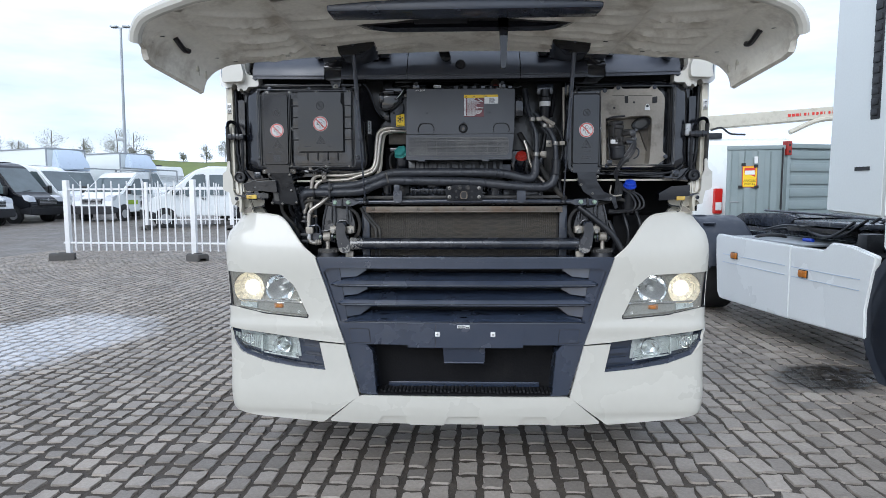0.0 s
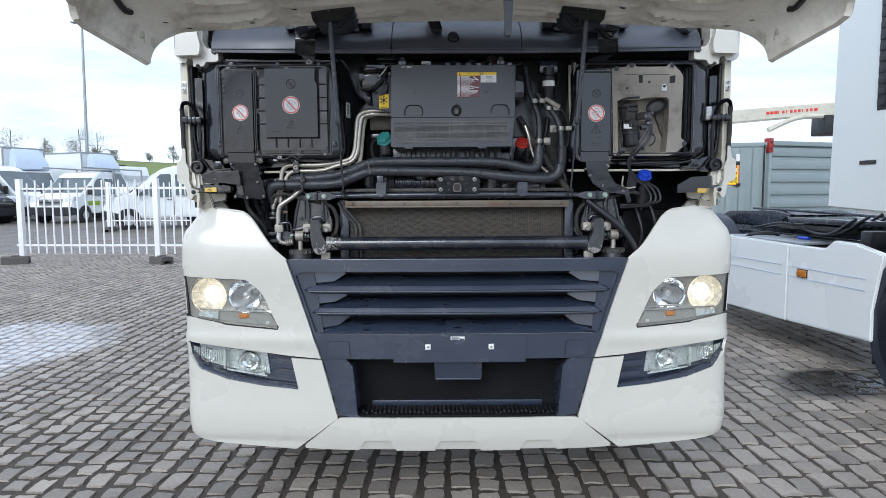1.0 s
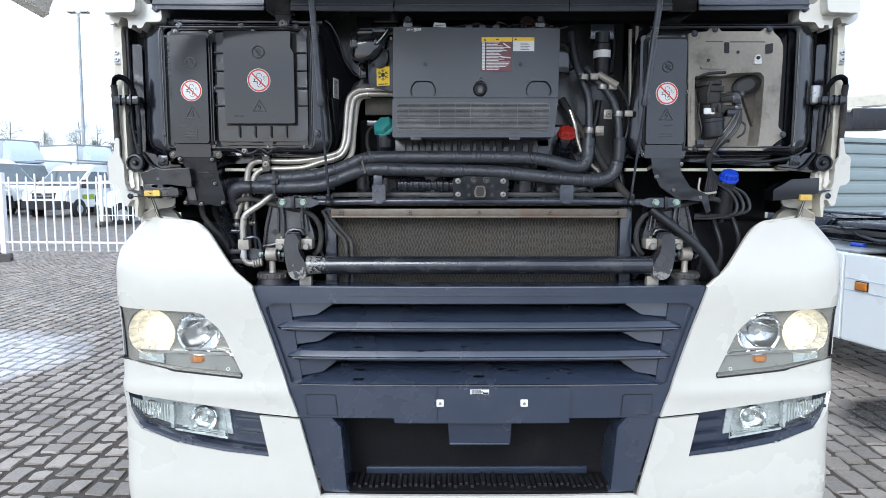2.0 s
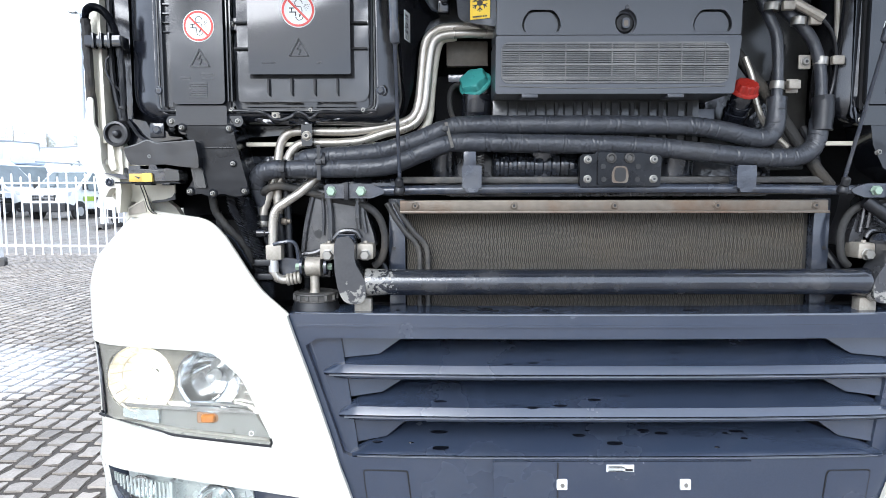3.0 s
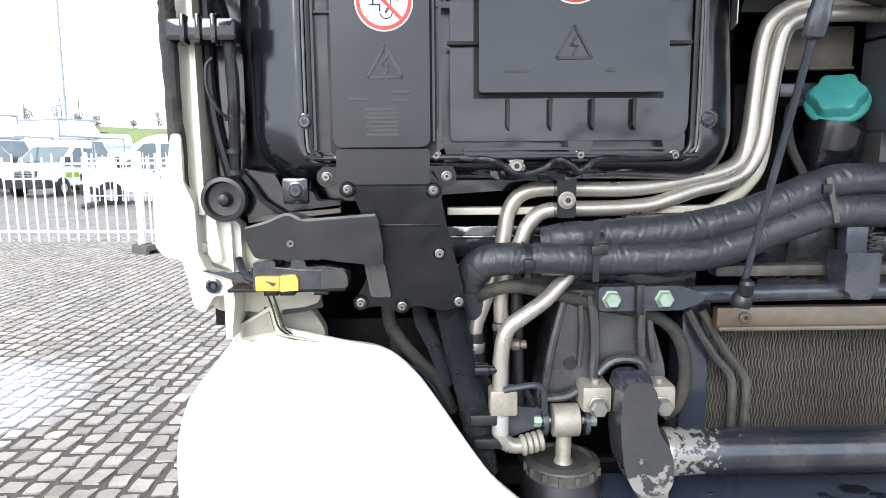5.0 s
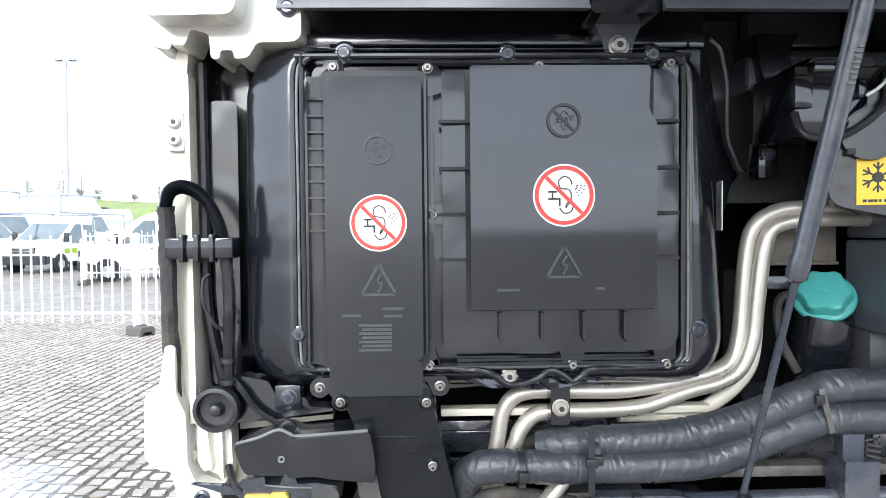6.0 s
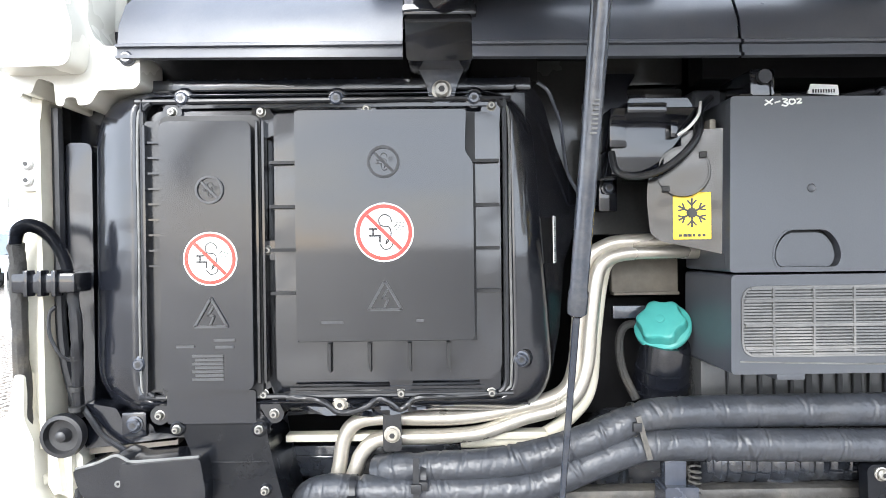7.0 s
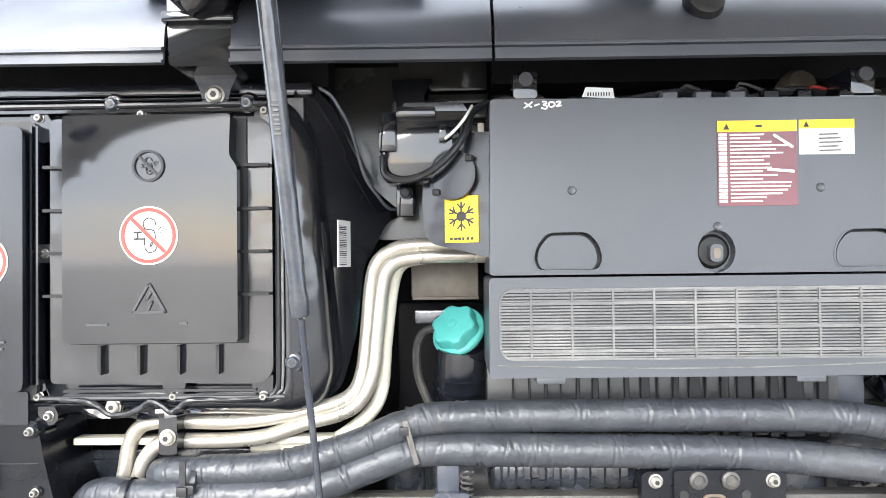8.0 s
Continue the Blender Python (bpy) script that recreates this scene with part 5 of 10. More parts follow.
for x in (-0.792, -0.740, -0.688, -0.637):
    part("rib", prism(B(), [(x - 0.002, 1.668), (x + 0.002, 1.662), (x + 0.0022, 1.700), (x - 0.0022, 1.700)], -0.012, -0.002), RECESS, lidB)
for z0 in (1.640, 1.634):
    part("seal_lip", box(B(), -0.845, -0.59, -0.002, 0.012, z0 - 0.0016, z0 + 0.0016), LID, lidB)
part("seal_lip", box(B(), -0.98, -0.57, -0.002, 0.012, 2.008, 2.012), LID, lidB)
part("gathered_seal", tube(B(), [(-0.850, 0.0, 1.629), (-0.815, -0.003, 1.627), (-0.798, -0.004, 1.621), (-0.782, -0.004, 1.610), (-0.760, -0.003, 1.6105), (-0.742, -0.003, 1.618), (-0.728, -0.003, 1.6265), (-0.712, -0.004, 1.620), (-0.701, -0.004, 1.6125), (-0.690, -0.004, 1.619), (-0.676, -0.003, 1.627), (-0.62, 0.0, 1.6275), (-0.575, 0.0, 1.630)], 0.0042, 9, 6, 0.10), RUBBER, lidB, "crumpled black foil seal")
bm = sheet(B(), [(-0.855, 1.630), (-0.845, 1.612), (-0.80, 1.602), (-0.72, 1.600), (-0.66, 1.610), (-0.575, 1.618), (-0.565, 1.630)], [], steps(-0.86, -0.56, 0.012), [1.608, 1.616, 1.623], lambda u, v: Vector((u, 0.010 + 0.0035 * math.sin(u * 140 + v * 300) + 0.002 * math.sin(u * 310 - v * 420), v)), 0.003)
part("seal_foil", bm, TUB, lidB, "crumpled foil under the lid")
for x, z, turn, reach, width in ((-0.995, 2.004, -110, 0.030, 0.030), (-0.879, 2.003, -72, 0.034, 0.046), (-0.741, 2.005, -90, 0.018, 0.032), (-0.577, 2.008, -100, 0.030, 0.030), (-1.002, 1.633, 60, 0.028, 0.030), (-0.880, 1.633, 110, 0.030, 0.030),
                               (-0.700, 1.632, 90, 0.022, 0.034), (-0.581, 1.631, 95, 0.026, 0.030), (-0.873, 1.822, 0, 0.016, 0.026), (-1.017, 1.607, 40, 0.030, 0.030), (-0.867, 1.607, 120, 0.032, 0.032), (-0.990, 1.590, 60, 0.022, 0.026), (-0.884, 1.588, 120, 0.022, 0.026)):
    lg = lug(lidB if x > -0.9 else lidA, x, z, 0.014, 0.0125, turn, reach, width)
    screw(lg, x, z, 0.004)
for x, z in ((-1.041, 1.675), (-0.542, 1.675), (-0.981, 2.021), (-0.780, 2.019), (-0.600, 2.018), (-0.780, 1.619)):
    part("screw_seat", cyl(B(), (x, 0.024, z), (0, -1, 0), 0.0165, 0.022, 18, 0.004), TUB, tub)
    screw(tub, x, z, 0.002, 0.0085, STEELBLK if z > 1.64 else ALU)
# hanger bracket and the dark strip above
hb = part("hanger_bracket", prism(B(), rounded([(-0.676, 2.066), (-0.662, 2.036), (-0.658, 2.016), (-0.648, 2.011), (-0.636, 2.011), (-0.626, 2.016), (-0.622, 2.036), (-0.608, 2.066)], 0.006, 3), 0.0, 0.03, 0.003), STEELBLK, truck)
screw(hb, -0.642, 2.029, 0.0, 0.0105)
part("top_strip", box(B(), -1.09, -0.52, 0.03, 0.10, 2.036, 2.054, 0.004), TUB, truck)
for x0, x1 in ((-1.08, -0.505), (-0.27, 1.08)):
    part("top_sill", box(B(), x0, x1, 0.07, 0.12, 2.058, 2.115), DARK, truck)
for k in range(17):
    part("sill_rivet", cyl(B(), (-1.06 + 0.033 * k, 0.07, 2.062), (0, -1, 0), 0.003, 0.004, 8), STEELBLK, truck)
# gusset beside the tub
bm = prism(B(), rounded([(-0.545, 2.045), (-0.522, 2.052), (-0.498, 2.028), (-0.478, 1.975), (-0.450, 1.918), (-0.418, 1.890), (-0.405, 1.882), (-0.430, 1.866), (-0.462, 1.80), (-0.472, 1.70), (-0.49, 1.63), (-0.52, 1.60), (-0.55, 1.62)], 0.01, 3), 0.030, 0.07, 0.006)
for v in bm.verts:
    v.co.y += max(0, v.co.x + 0.535) * 1.1
part("gusset", bm, TUB, truck, "black moulded side flange")
# pale tube paints the highlight on the flange edge
part("gusset_rim", tube(B(), [(-0.511, 0.034, 2.047), (-0.496, 0.040, 2.037), (-0.487, 0.050, 2.023), (-0.473, 0.068, 1.994), (-0.459, 0.096, 1.934), (-0.442, 0.112, 1.906), (-0.425, 0.126, 1.886), (-0.407, 0.145, 1.889)], 0.0026, 8, 5), LIPGLINT, truck, "side flange edge with a painted highlight")
lm = pose(-0.484, 0.066, 1.832, 0, 0, 75)
bm = box(B(), -0.021, 0.021, -0.0006, 0.0006, -0.033, 0.033)
bm.transform(lm)
bc = part("barcode_label", bm, PAPER, truck, "small white barcode label")
for k in range(22):
    w = random.Random(k).choice((0.0006, 0.0011, 0.0016))
    bm = box(B(), -0.016, 0.006, -0.0012, -0.0005, -0.030 + 0.0026 * k, -0.030 + 0.0026 * k + w)
    bm.transform(lm)
    part("barcode_bar", bm, INK, bc, smooth=0)

# ducts below the filter lids and the loose connectors
duct = part("duct", prism(B(), rounded([(-0.992, 1.603), (-0.952, 1.511), (-0.982, 1.456), (-0.976, 1.440), (-0.955, 1.444), (-0.93, 1.436), (-0.905, 1.444), (-0.875, 1.436), (-0.853, 1.440), (-0.846, 1.460), (-0.868, 1.549), (-0.878, 1.603)], 0.007, 3), -0.006, 0.10, 0.016), GUSSET, truck, "black plastic duct")
for x, z, r_ in ((-0.977, 1.449, 0.010), (-0.925, 1.444, 0.010), (-0.853, 1.449, 0.010), (-0.877, 1.511, 0.008), (-0.990, 1.592, 0.010), (-0.884, 1.590, 0.010)):
    bs_ = part("duct_boss", cyl(B(), (x, 0.0, z), (0, -1, 0), r_, 0.010, 14, 0.002), GUSSET, duct)
    screw(bs_, x, z, -0.010, 0.0046)
for z0, z1, x0, x1 in ((1.596, 1.600, -0.985, -0.886), (1.545, 1.548, -0.955, -0.875)):
    part("duct_rib", box(B(), x0, x1, -0.0075, -0.004, z0, z1, 0.001), GUSSET, duct)
cb = part("connector_housing", prism(B(), rounded([(-1.117, 1.545), (-1.087, 1.552), (-1.064, 1.562), (-1.046, 1.557), (-1.045, 1.506), (-1.104, 1.509), (-1.110, 1.521), (-1.114, 1.532)], 0.005, 3), -0.024, 0.04, 0.010), DUCT, truck, "black plastic cable housing")
bm = prism(B(), rounded([(-1.052, 1.557), (-1.039, 1.5545), (-0.952, 1.561), (-0.946, 1.524), (-0.946, 1.500), (-0.996, 1.505), (-1.019, 1.509), (-1.052, 1.508)], 0.005, 3), -0.034, 0.03, 0.008)
part("housing_nose", bm, DUCT, cb)
# pale tube paints the lit gloss along the housing's upper edge
part("housing_rim", tube(B(), [(-1.115, -0.020, 1.5455), (-1.087, -0.0215, 1.5535), (-1.064, -0.0215, 1.5625), (-1.049, -0.023, 1.5575), (-1.038, -0.025, 1.5555), (-0.955, -0.028, 1.5615)], 0.0022, 7, 4), BEAD, cb, "upper edge with its gloss highlight painted in")
part("housing_stud", lathe(B(), (-1.060, -0.0235, 1.527), (0, -1, 0), [(0.005, 0), (0.004, 0.001), (0.002, 0.0005)], 14), BEAD, cb)
part("housing_tail", prism(B(), rounded([(-0.972, 1.502), (-0.946, 1.500), (-0.938, 1.456), (-0.964, 1.457)], 0.004), -0.014, 0.05, 0.006), BAYGREY, cb)
cn = part("connector", prism(B(), rounded([(-1.105, 1.505), (-1.079, 1.507), (-1.078, 1.498), (-1.060, 1.498), (-1.058, 1.508), (-1.043, 1.508), (-1.040, 1.499), (-1.016, 1.500), (-0.993, 1.496), (-0.992, 1.472), (-1.106, 1.470)], 0.002, 3), -0.030, 0.02, 0.003), SHROUD, truck, "black cable connector")
part("connector_cap", prism(B(), rounded([(-1.022, 1.494), (-1.017, 1.496), (-0.994, 1.495), (-0.990, 1.488), (-0.990, 1.474), (-1.023, 1.472)], 0.003), -0.034, 0.015, 0.003), BAYGREY, cn, "grey connector end")
part("connector_seam", tube(B(), [(-1.078, -0.0305, 1.4985), (-1.050, -0.0305, 1.4955), (-1.022, -0.0305, 1.4945)], 0.0010, 6, 4), BEAD, cn)
part("connector_rail", box(B(), -1.140, -0.994, -0.024, 0.02, 1.4665, 1.4705, 0.001), GUSSET, cn)
for x in (-1.086, -1.066, -1.024):
    part("rail_clip", box(B(), x - 0.009, x + 0.009, -0.026, 0.0, 1.4625, 1.4672, 0.001), GUSSET, cn)
yc = part("yellow_plug", box(B(), -1.102, -1.0722, -0.036, -0.028, 1.470, 1.4885, 0.0018), YELCON, truck, "yellow cable connector")
part("plug_half", prism(B(), rounded([(-1.0715, 1.4895), (-1.053, 1.490), (-1.050, 1.485), (-1.050, 1.471), (-1.0715, 1.470)], 0.0015), -0.0375, -0.028, 0.0018), YELLOWP, yc, "brighter yellow half of the plug")
part("plug_notch", prism(B(), [(-1.090, 1.4835), (-1.076, 1.4800), (-1.080, 1.4765), (-1.084, 1.4795)], -0.0372, -0.034), STEELBLK, yc)
part("plug_wire", tube(B(), [(-1.100, -0.026, 1.479), (-1.120, -0.006, 1.484), (-1.130, 0.012, 1.488), (-1.140, 0.03, 1.50)], 0.005, 8, 5), RUBBER, yc)
for sg in (-1, 1):
    rb = part("rubber_buffer", lathe(B(), (sg * 1.148, 0.022, 1.580), (0, -1, 0), [(0.021, 0), (0.028, 0.004), (0.0295, 0.012), (0.028, 0.018), (0.023, 0.019), (0.021, 0.010), (0.010, 0.009), (0.007, 0.020), (0.004, 0.022)], 26), RUBBER, truck, "round black rubber buffer")
    br_ = part("buffer_bracket", prism(B(), sided(sg, rounded([(1.005, 1.566), (1.13, 1.556), (1.138, 1.60), (1.128, 1.618), (1.088, 1.610), (1.078, 1.590), (1.040, 1.588), (1.036, 1.576), (1.005, 1.574)], 0.004)), 0.03, 0.06, 0.006), TUB, truck, "black bracket behind the rubber buffer")
    part("bracket_shelf", prism(B(), sided(sg, [(1.005, 1.560), (1.125, 1.548), (1.125, 1.556), (1.005, 1.570)]), 0.030, 0.05, 0.002), DUSTBROWN, br_, "dusty ledge")
    tb_ = part("bracket_tab", box(B(), sg * 1.062 - 0.017, sg * 1.062 + 0.017, 0.024, 0.05, 1.572, 1.606, 0.004), TUB, br_)
    screw(tb_, sg * 1.060, 1.590, 0.024, 0.009, STEELBLK)

part("corrugated_hose", tube(B(), [(-0.868, 0.03, 1.450), (-0.859, 0.03, 1.41), (-0.849, 0.03, 1.366), (-0.839, 0.03, 1.325), (-0.831, 0.03, 1.287), (-0.824, 0.032, 1.245), (-0.817, 0.034, 1.195)], 0.0155, 14, 22, 0, 0.30), CONDUIT, truck, "black corrugated cable conduit")
part("corrugated_hose", tube(B(), [(-0.907, 0.05, 1.445), (-0.902, 0.052, 1.41), (-0.892, 0.055, 1.388), (-0.878, 0.06, 1.352), (-0.868, 0.07, 1.31)], 0.0085, 12, 22, 0, 0.26), CONDUIT, truck, "thin black corrugated conduit")
part("taped_hose", tube(B(), [(-0.949, 0.05, 1.445), (-0.946, 0.055, 1.41), (-0.940, 0.06, 1.392), (-0.916, 0.06, 1.359), (-0.88, 0.065, 1.318), (-0.86, 0.07, 1.27)], 0.0095, 12, 7, 0.05), TAPE, truck, "taped black hose")
part("taped_hose", tube(B(), [(-0.940, 0.062, 1.40), (-0.938, 0.066, 1.36), (-0.936, 0.07, 1.30)], 0.008, 10, 6), RUBBER, truck)
part("thin_wire", tube(B(), [(-0.93, 0.06, 1.345), (-0.905, 0.05, 1.338), (-0.888, 0.05, 1.315), (-0.872, 0.055, 1.285), (-0.862, 0.06, 1.262)], 0.0028, 7, 6), STEELBLK, truck)
for z, x in ((1.283, -0.830), (1.250, -0.825)):
    hc = part("hose_clip", lathe(B(), (x, 0.032, z), (0.1, 0, 1), [(0.022, -0.006), (0.022, 0.006)], 18, cap=False), RUBBER, truck, "black hose clip")
    part("clip_ear", box(B(), x - 0.008, x + 0.030, 0.002, 0.02, z - 0.007, z + 0.008, 0.003), RUBBER, hc)
# cream body flanges at both sides
for sg in (-1, 1):
    fl = part("door_flange", prism(B(), sided(sg, rounded([(1.180, 2.04), (1.186, 1.99), (1.178, 1.94), (1.178, 1.62), (1.172, 1.57), (1.192, 1.57), (1.212, 1.66), (1.212, 1.94), (1.206, 1.99), (1.192, 2.045)], 0.006)), 0.030, 0.075, 0.005), CREAM, truck, "cream painted cab flange")
    part("flange_edge", prism(B(), sided(sg, [(1.176, 1.56), (1.184, 1.56), (1.184, 2.0), (1.178, 2.0)]), 0.018, 0.06, 0.002), CREAM, fl)
    part("seal", tube(B(), [(sg * 1.171, 0.045, 2.02), (sg * 1.170, 0.045, 1.85), (sg * 1.168, 0.045, 1.7), (sg * 1.150, 0.05, 1.60)], 0.007, 8, 5), RUBBER, fl)
    pad = part("flange_pad", box(B(), sg * 1.197 - 0.011, sg * 1.197 + 0.011, 0.022, 0.04, 1.905, 1.955, 0.003), LAMPGREY, fl)
    for z in (1.941, 1.919):
        screw(pad, sg * 1.197, z, 0.024, 0.008, LAMPGREY)
    part("body_side", prism(B(), sided(sg, [(1.205, 1.60), (1.222, 1.60), (1.228, 1.62), (1.226, 2.10), (1.208, 2.10)]), 0.062, 0.09), WHITE, fl)
    lowb = part("side_pad", prism(B(), sided(sg, rounded([(1.236, 1.598), (1.217, 1.612), (1.209, 1.662), (1.197, 1.662), (1.197, 1.602), (1.185, 1.574), (1.184, 1.512), (1.175, 1.490), (1.159, 1.484), (1.147, 1.478), (1.145, 1.464), (1.153, 1.457), (1.167, 1.456), (1.173, 1.446), (1.180, 1.434), (1.193, 1.440), (1.199, 1.478), (1.205, 1.504), (1.225, 1.507), (1.237, 1.520)], 0.005, 3)), 0.006, 0.034, 0.009), WHITE, truck, "white moulded side pad with a bolted tab")
    part("bolt_ring", lathe(B(), (sg * 1.166, 0.006, 1.470), (0, -1, 0), [(0.0095, 0), (0.0095, 0.004), (0.007, 0.005), (0.005, 0.002), (0.003, 0.004)], 18), STEELBLK, lowb)
    lc_ = part("bracket_column", prism(B(), sided(sg, rounded([(1.192, 1.590), (1.160, 1.578), (1.148, 1.552), (1.138, 1.545), (1.137, 1.486), (1.149, 1.474), (1.152, 1.486), (1.186, 1.500), (1.193, 1.54)], 0.004)), 0.036, 0.066, 0.004), HOODW, truck, "dirty cream bracket with two bosses")
    part("column_rib", prism(B(), sided(sg, rounded([(1.177, 1.580), (1.168, 1.578), (1.160, 1.500), (1.170, 1.496), (1.178, 1.510)], 0.003)), 0.024, 0.05, 0.003), HOODW, lc_)
    part("column_fold", prism(B(), sided(sg, [(1.152, 1.548), (1.147, 1.548), (1.146, 1.484), (1.151, 1.488)]), 0.026, 0.05, 0.001), HOODW, lc_)
    for z in (1.566, 1.516):
        part("boss", lathe(B(), (sg * 1.187, 0.034, z), (0, -1, 0), [(0.0085, 0), (0.0085, 0.008), (0.006, 0.011), (0.003, 0.011)], 16), CREAM, lc_)
    ip = part("inner_panel", prism(B(), sided(sg, rounded([(1.200, 1.515), (1.130, 1.520), (1.038, 1.500), (1.038, 1.444), (1.043, 1.434), (1.056, 1.428), (1.089, 1.423), (1.123, 1.424), (1.177, 1.426), (1.198, 1.444)], 0.006, 3)), 0.052, 0.060, 0.002), CREAM, truck, "dusty cream inner wing panel")
    part("panel_slot", prism(B(), sided(sg, rounded([(1.091, 1.4265), (1.060, 1.4300), (1.043, 1.4355), (1.037, 1.4450), (1.035, 1.430), (1.060, 1.4245), (1.091, 1.420)], 0.002)), 0.048, 0.054, 0.001), RUBBER, ip, "black edge seal")
    part("panel_hole", box(B(), sg * 1.111 - 0.005, sg * 1.111 + 0.005, 0.0508, 0.053, 1.4265, 1.4305), INK, ip)
    ft = part("strut_foot", prism(B(), sided(sg, rounded([(1.147, 1.388), (1.146, 1.410), (1.123, 1.4225), (1.101, 1.437), (1.091, 1.403), (1.080, 1.388)], 0.002)), 0.040, 0.052, 0.002), CREAM, truck, "cream folded strut foot")
    part("foot_dark", prism(B(), sided(sg, rounded([(1.143, 1.392), (1.142, 1.4075), (1.123, 1.4185), (1.106, 1.428), (1.100, 1.400)], 0.002)), 0.0375, 0.0405, 0.001), BEIGE, ft, "dusty pressed web")
    for dx_ in (0.0, 0.007):
        part("foot_rod", tube(B(), [(sg * (1.107 - dx_), 0.024, 1.466), (sg * (1.099 - dx_), 0.028, 1.436), (sg * (1.092 - dx_), 0.034, 1.405), (sg * (1.076 - dx_), 0.044, 1.390)], 0.0013, 7, 5), BAYGREY, ft)
    part("clip_blade", prism(B(), sided(sg, rounded([(1.178, 1.491), (1.134, 1.488), (1.112, 1.482), (1.112, 1.476), (1.134, 1.477), (1.156, 1.485)], 0.002)), -0.004, 0.004, 0.001), STEELBLK, truck)
    part("clip_bolt", lathe(B(), (sg * 1.110, -0.002, 1.4875), (0, -0.3, 1), [(0.009, 0), (0.009, 0.004), (0.006, 0.005)], 6), STEELBLK, truck)
    # top corner hinge block
    hp = [(1.092, 2.27), (1.098, 2.12), (1.090, 2.100), (1.078, 2.088), (1.040, 2.087), (1.032, 2.078), (1.032, 2.040), (1.040, 2.033), (1.085, 2.032), (1.096, 2.014), (1.113, 2.012), (1.1135, 2.023), (1.1295, 2.023), (1.130, 2.012), (1.1405, 2.012), (1.143, 2.042), (1.164, 2.048), (1.172, 2.028), (1.190, 2.030), (1.204, 2.042), (1.207, 2.054), (1.197, 2.068), (1.196, 2.27)]
    hg = part("hinge_block", prism(B(), sided(sg, rounded(hp, 0.005, 3)), -0.008, 0.06, 0.004), WHITE, truck, "cream hinge block at the cab corner")
    part("block_swell", prism(B(), sided(sg, rounded([(1.100, 2.052), (1.206, 2.050), (1.200, 2.082), (1.198, 2.27), (1.108, 2.27), (1.105, 2.135), (1.094, 2.098)], 0.014, 5)), -0.050, 0.05, 0.016), WHITE, hg)
    screw(hg, sg * 1.047, 2.072, -0.008, 0.0085, STEELBLK)
    vo_ = sided(sg, rounded([(1.196, 2.028), (1.222, 2.034), (1.236, 2.05), (1.238, 2.27), (1.196, 2.27)], 0.008))
    mr_ = part("corner_vane", prism(B(), vo_, 0.012, 0.09, 0.010), LAMPGREY, truck, "blue-tinted wind vane in a grey frame")
    part("vane_face", prism(B(), sided(sg, rounded([(1.200, 2.052), (1.216, 2.056), (1.226, 2.066), (1.229, 2.265), (1.200, 2.265)], 0.006)), 0.009, 0.03, 0.003), MIRROR, mr_)
    # wiring at the flange
    wb = part("wiring_loom", tube(B(), [(sg * 1.203, 0.02, 1.57), (sg * 1.206, 0.015, 1.70), (sg * 1.205, 0.010, 1.80), (sg * 1.204, 0.005, 1.835)], 0.010, 10, 6, 0.12), TAPE, truck, "taped wiring loom")
    part("corrugated_sleeve", tube(B(), [(sg * 1.204, 0.004, 1.832), (sg * 1.197, 0.0, 1.852), (sg * 1.178, -0.004, 1.858), (sg * 1.155, -0.004, 1.846), (sg * 1.138, 0.0, 1.815), (sg * 1.132, 0.006, 1.775)], 0.0078, 12, 22, 0, 0.15), DUCT, wb)
    part("loom_tail", tube(B(), [(sg * 1.132, 0.006, 1.78), (sg * 1.130, 0.012, 1.72), (sg * 1.134, 0.02, 1.66), (sg * 1.138, 0.03, 1.60)], 0.0075, 9, 6, 0.1), RUBBER, wb)
    part("thin_wire", tube(B(), [(sg * 1.150, 0.0, 1.752), (sg * 1.158, 0.0, 1.742), (sg * 1.158, 0.0, 1.715), (sg * 1.146, 0.0, 1.69), (sg * 1.136, 0.005, 1.68)], 0.0025, 6, 6), RUBBER, wb)
    clp = part("loom_clip", box(B(), min(sg * 1.118, sg * 1.200), max(sg * 1.118, sg * 1.200), -0.012, 0.03, 1.770, 1.796, 0.004), LID, wb)
    for xx in (1.178, 1.160, 1.142):
        part("clip_tooth", box(B(), sg * xx - 0.003, sg * xx + 0.003, -0.018, 0.0, 1.766, 1.800, 0.002), LID, wb)
    for z in (1.681, 1.64, 1.613):
        part("cable_tie", lathe(B(), (sg * 1.135, 0.018, z - 0.003), (0, 0, 1), [(0.0095, 0), (0.0095, 0.006)], 12), INK, wb)
    part("hanging_wire", tube(B(), [(sg * 1.138, 0.03, 1.62), (sg * 1.118, 0.02, 1.60), (sg * 1.10, 0.02, 1.575), (sg * 1.07, 0.02, 1.555)], 0.004, 6, 6), RUBBER, wb)

# ---- middle: engine cover with vent ----
cover_o = rounded([(-0.284, 1.787), (0.249, 1.787), (0.252, 2.004), (-0.281, 2.008)], 0.006)
grips = [rounded([(x0 - 0.044, 1.806), (x0 - 0.038, 1.792), (x0 + 0.038, 1.792), (x0 + 0.044, 1.806), (x0 + 0.040, 1.824), (x0 + 0.026, 1.841), (x0 - 0.026, 1.841), (x0 - 0.040, 1.824)], 0.012) for x0 in (-0.186, 0.186)]
lock_o = [(-0.002 + 0.0235 * math.cos(2 * math.pi * k / 28), 1.814 + 0.0265 * math.sin(2 * math.pi * k / 28)) for k in range(28)]
cover = part("engine_cover", prism(B(), cover_o, -0.025, 0.10, 0.003), COVER, truck, "flat grey plastic engine cover with warning labels")
part("cover_face", sheet(B(), cover_o, grips + [lock_o], [], [], lambda u, v: Vector((u, -0.040, v)), 0.0148), COVER, cover)
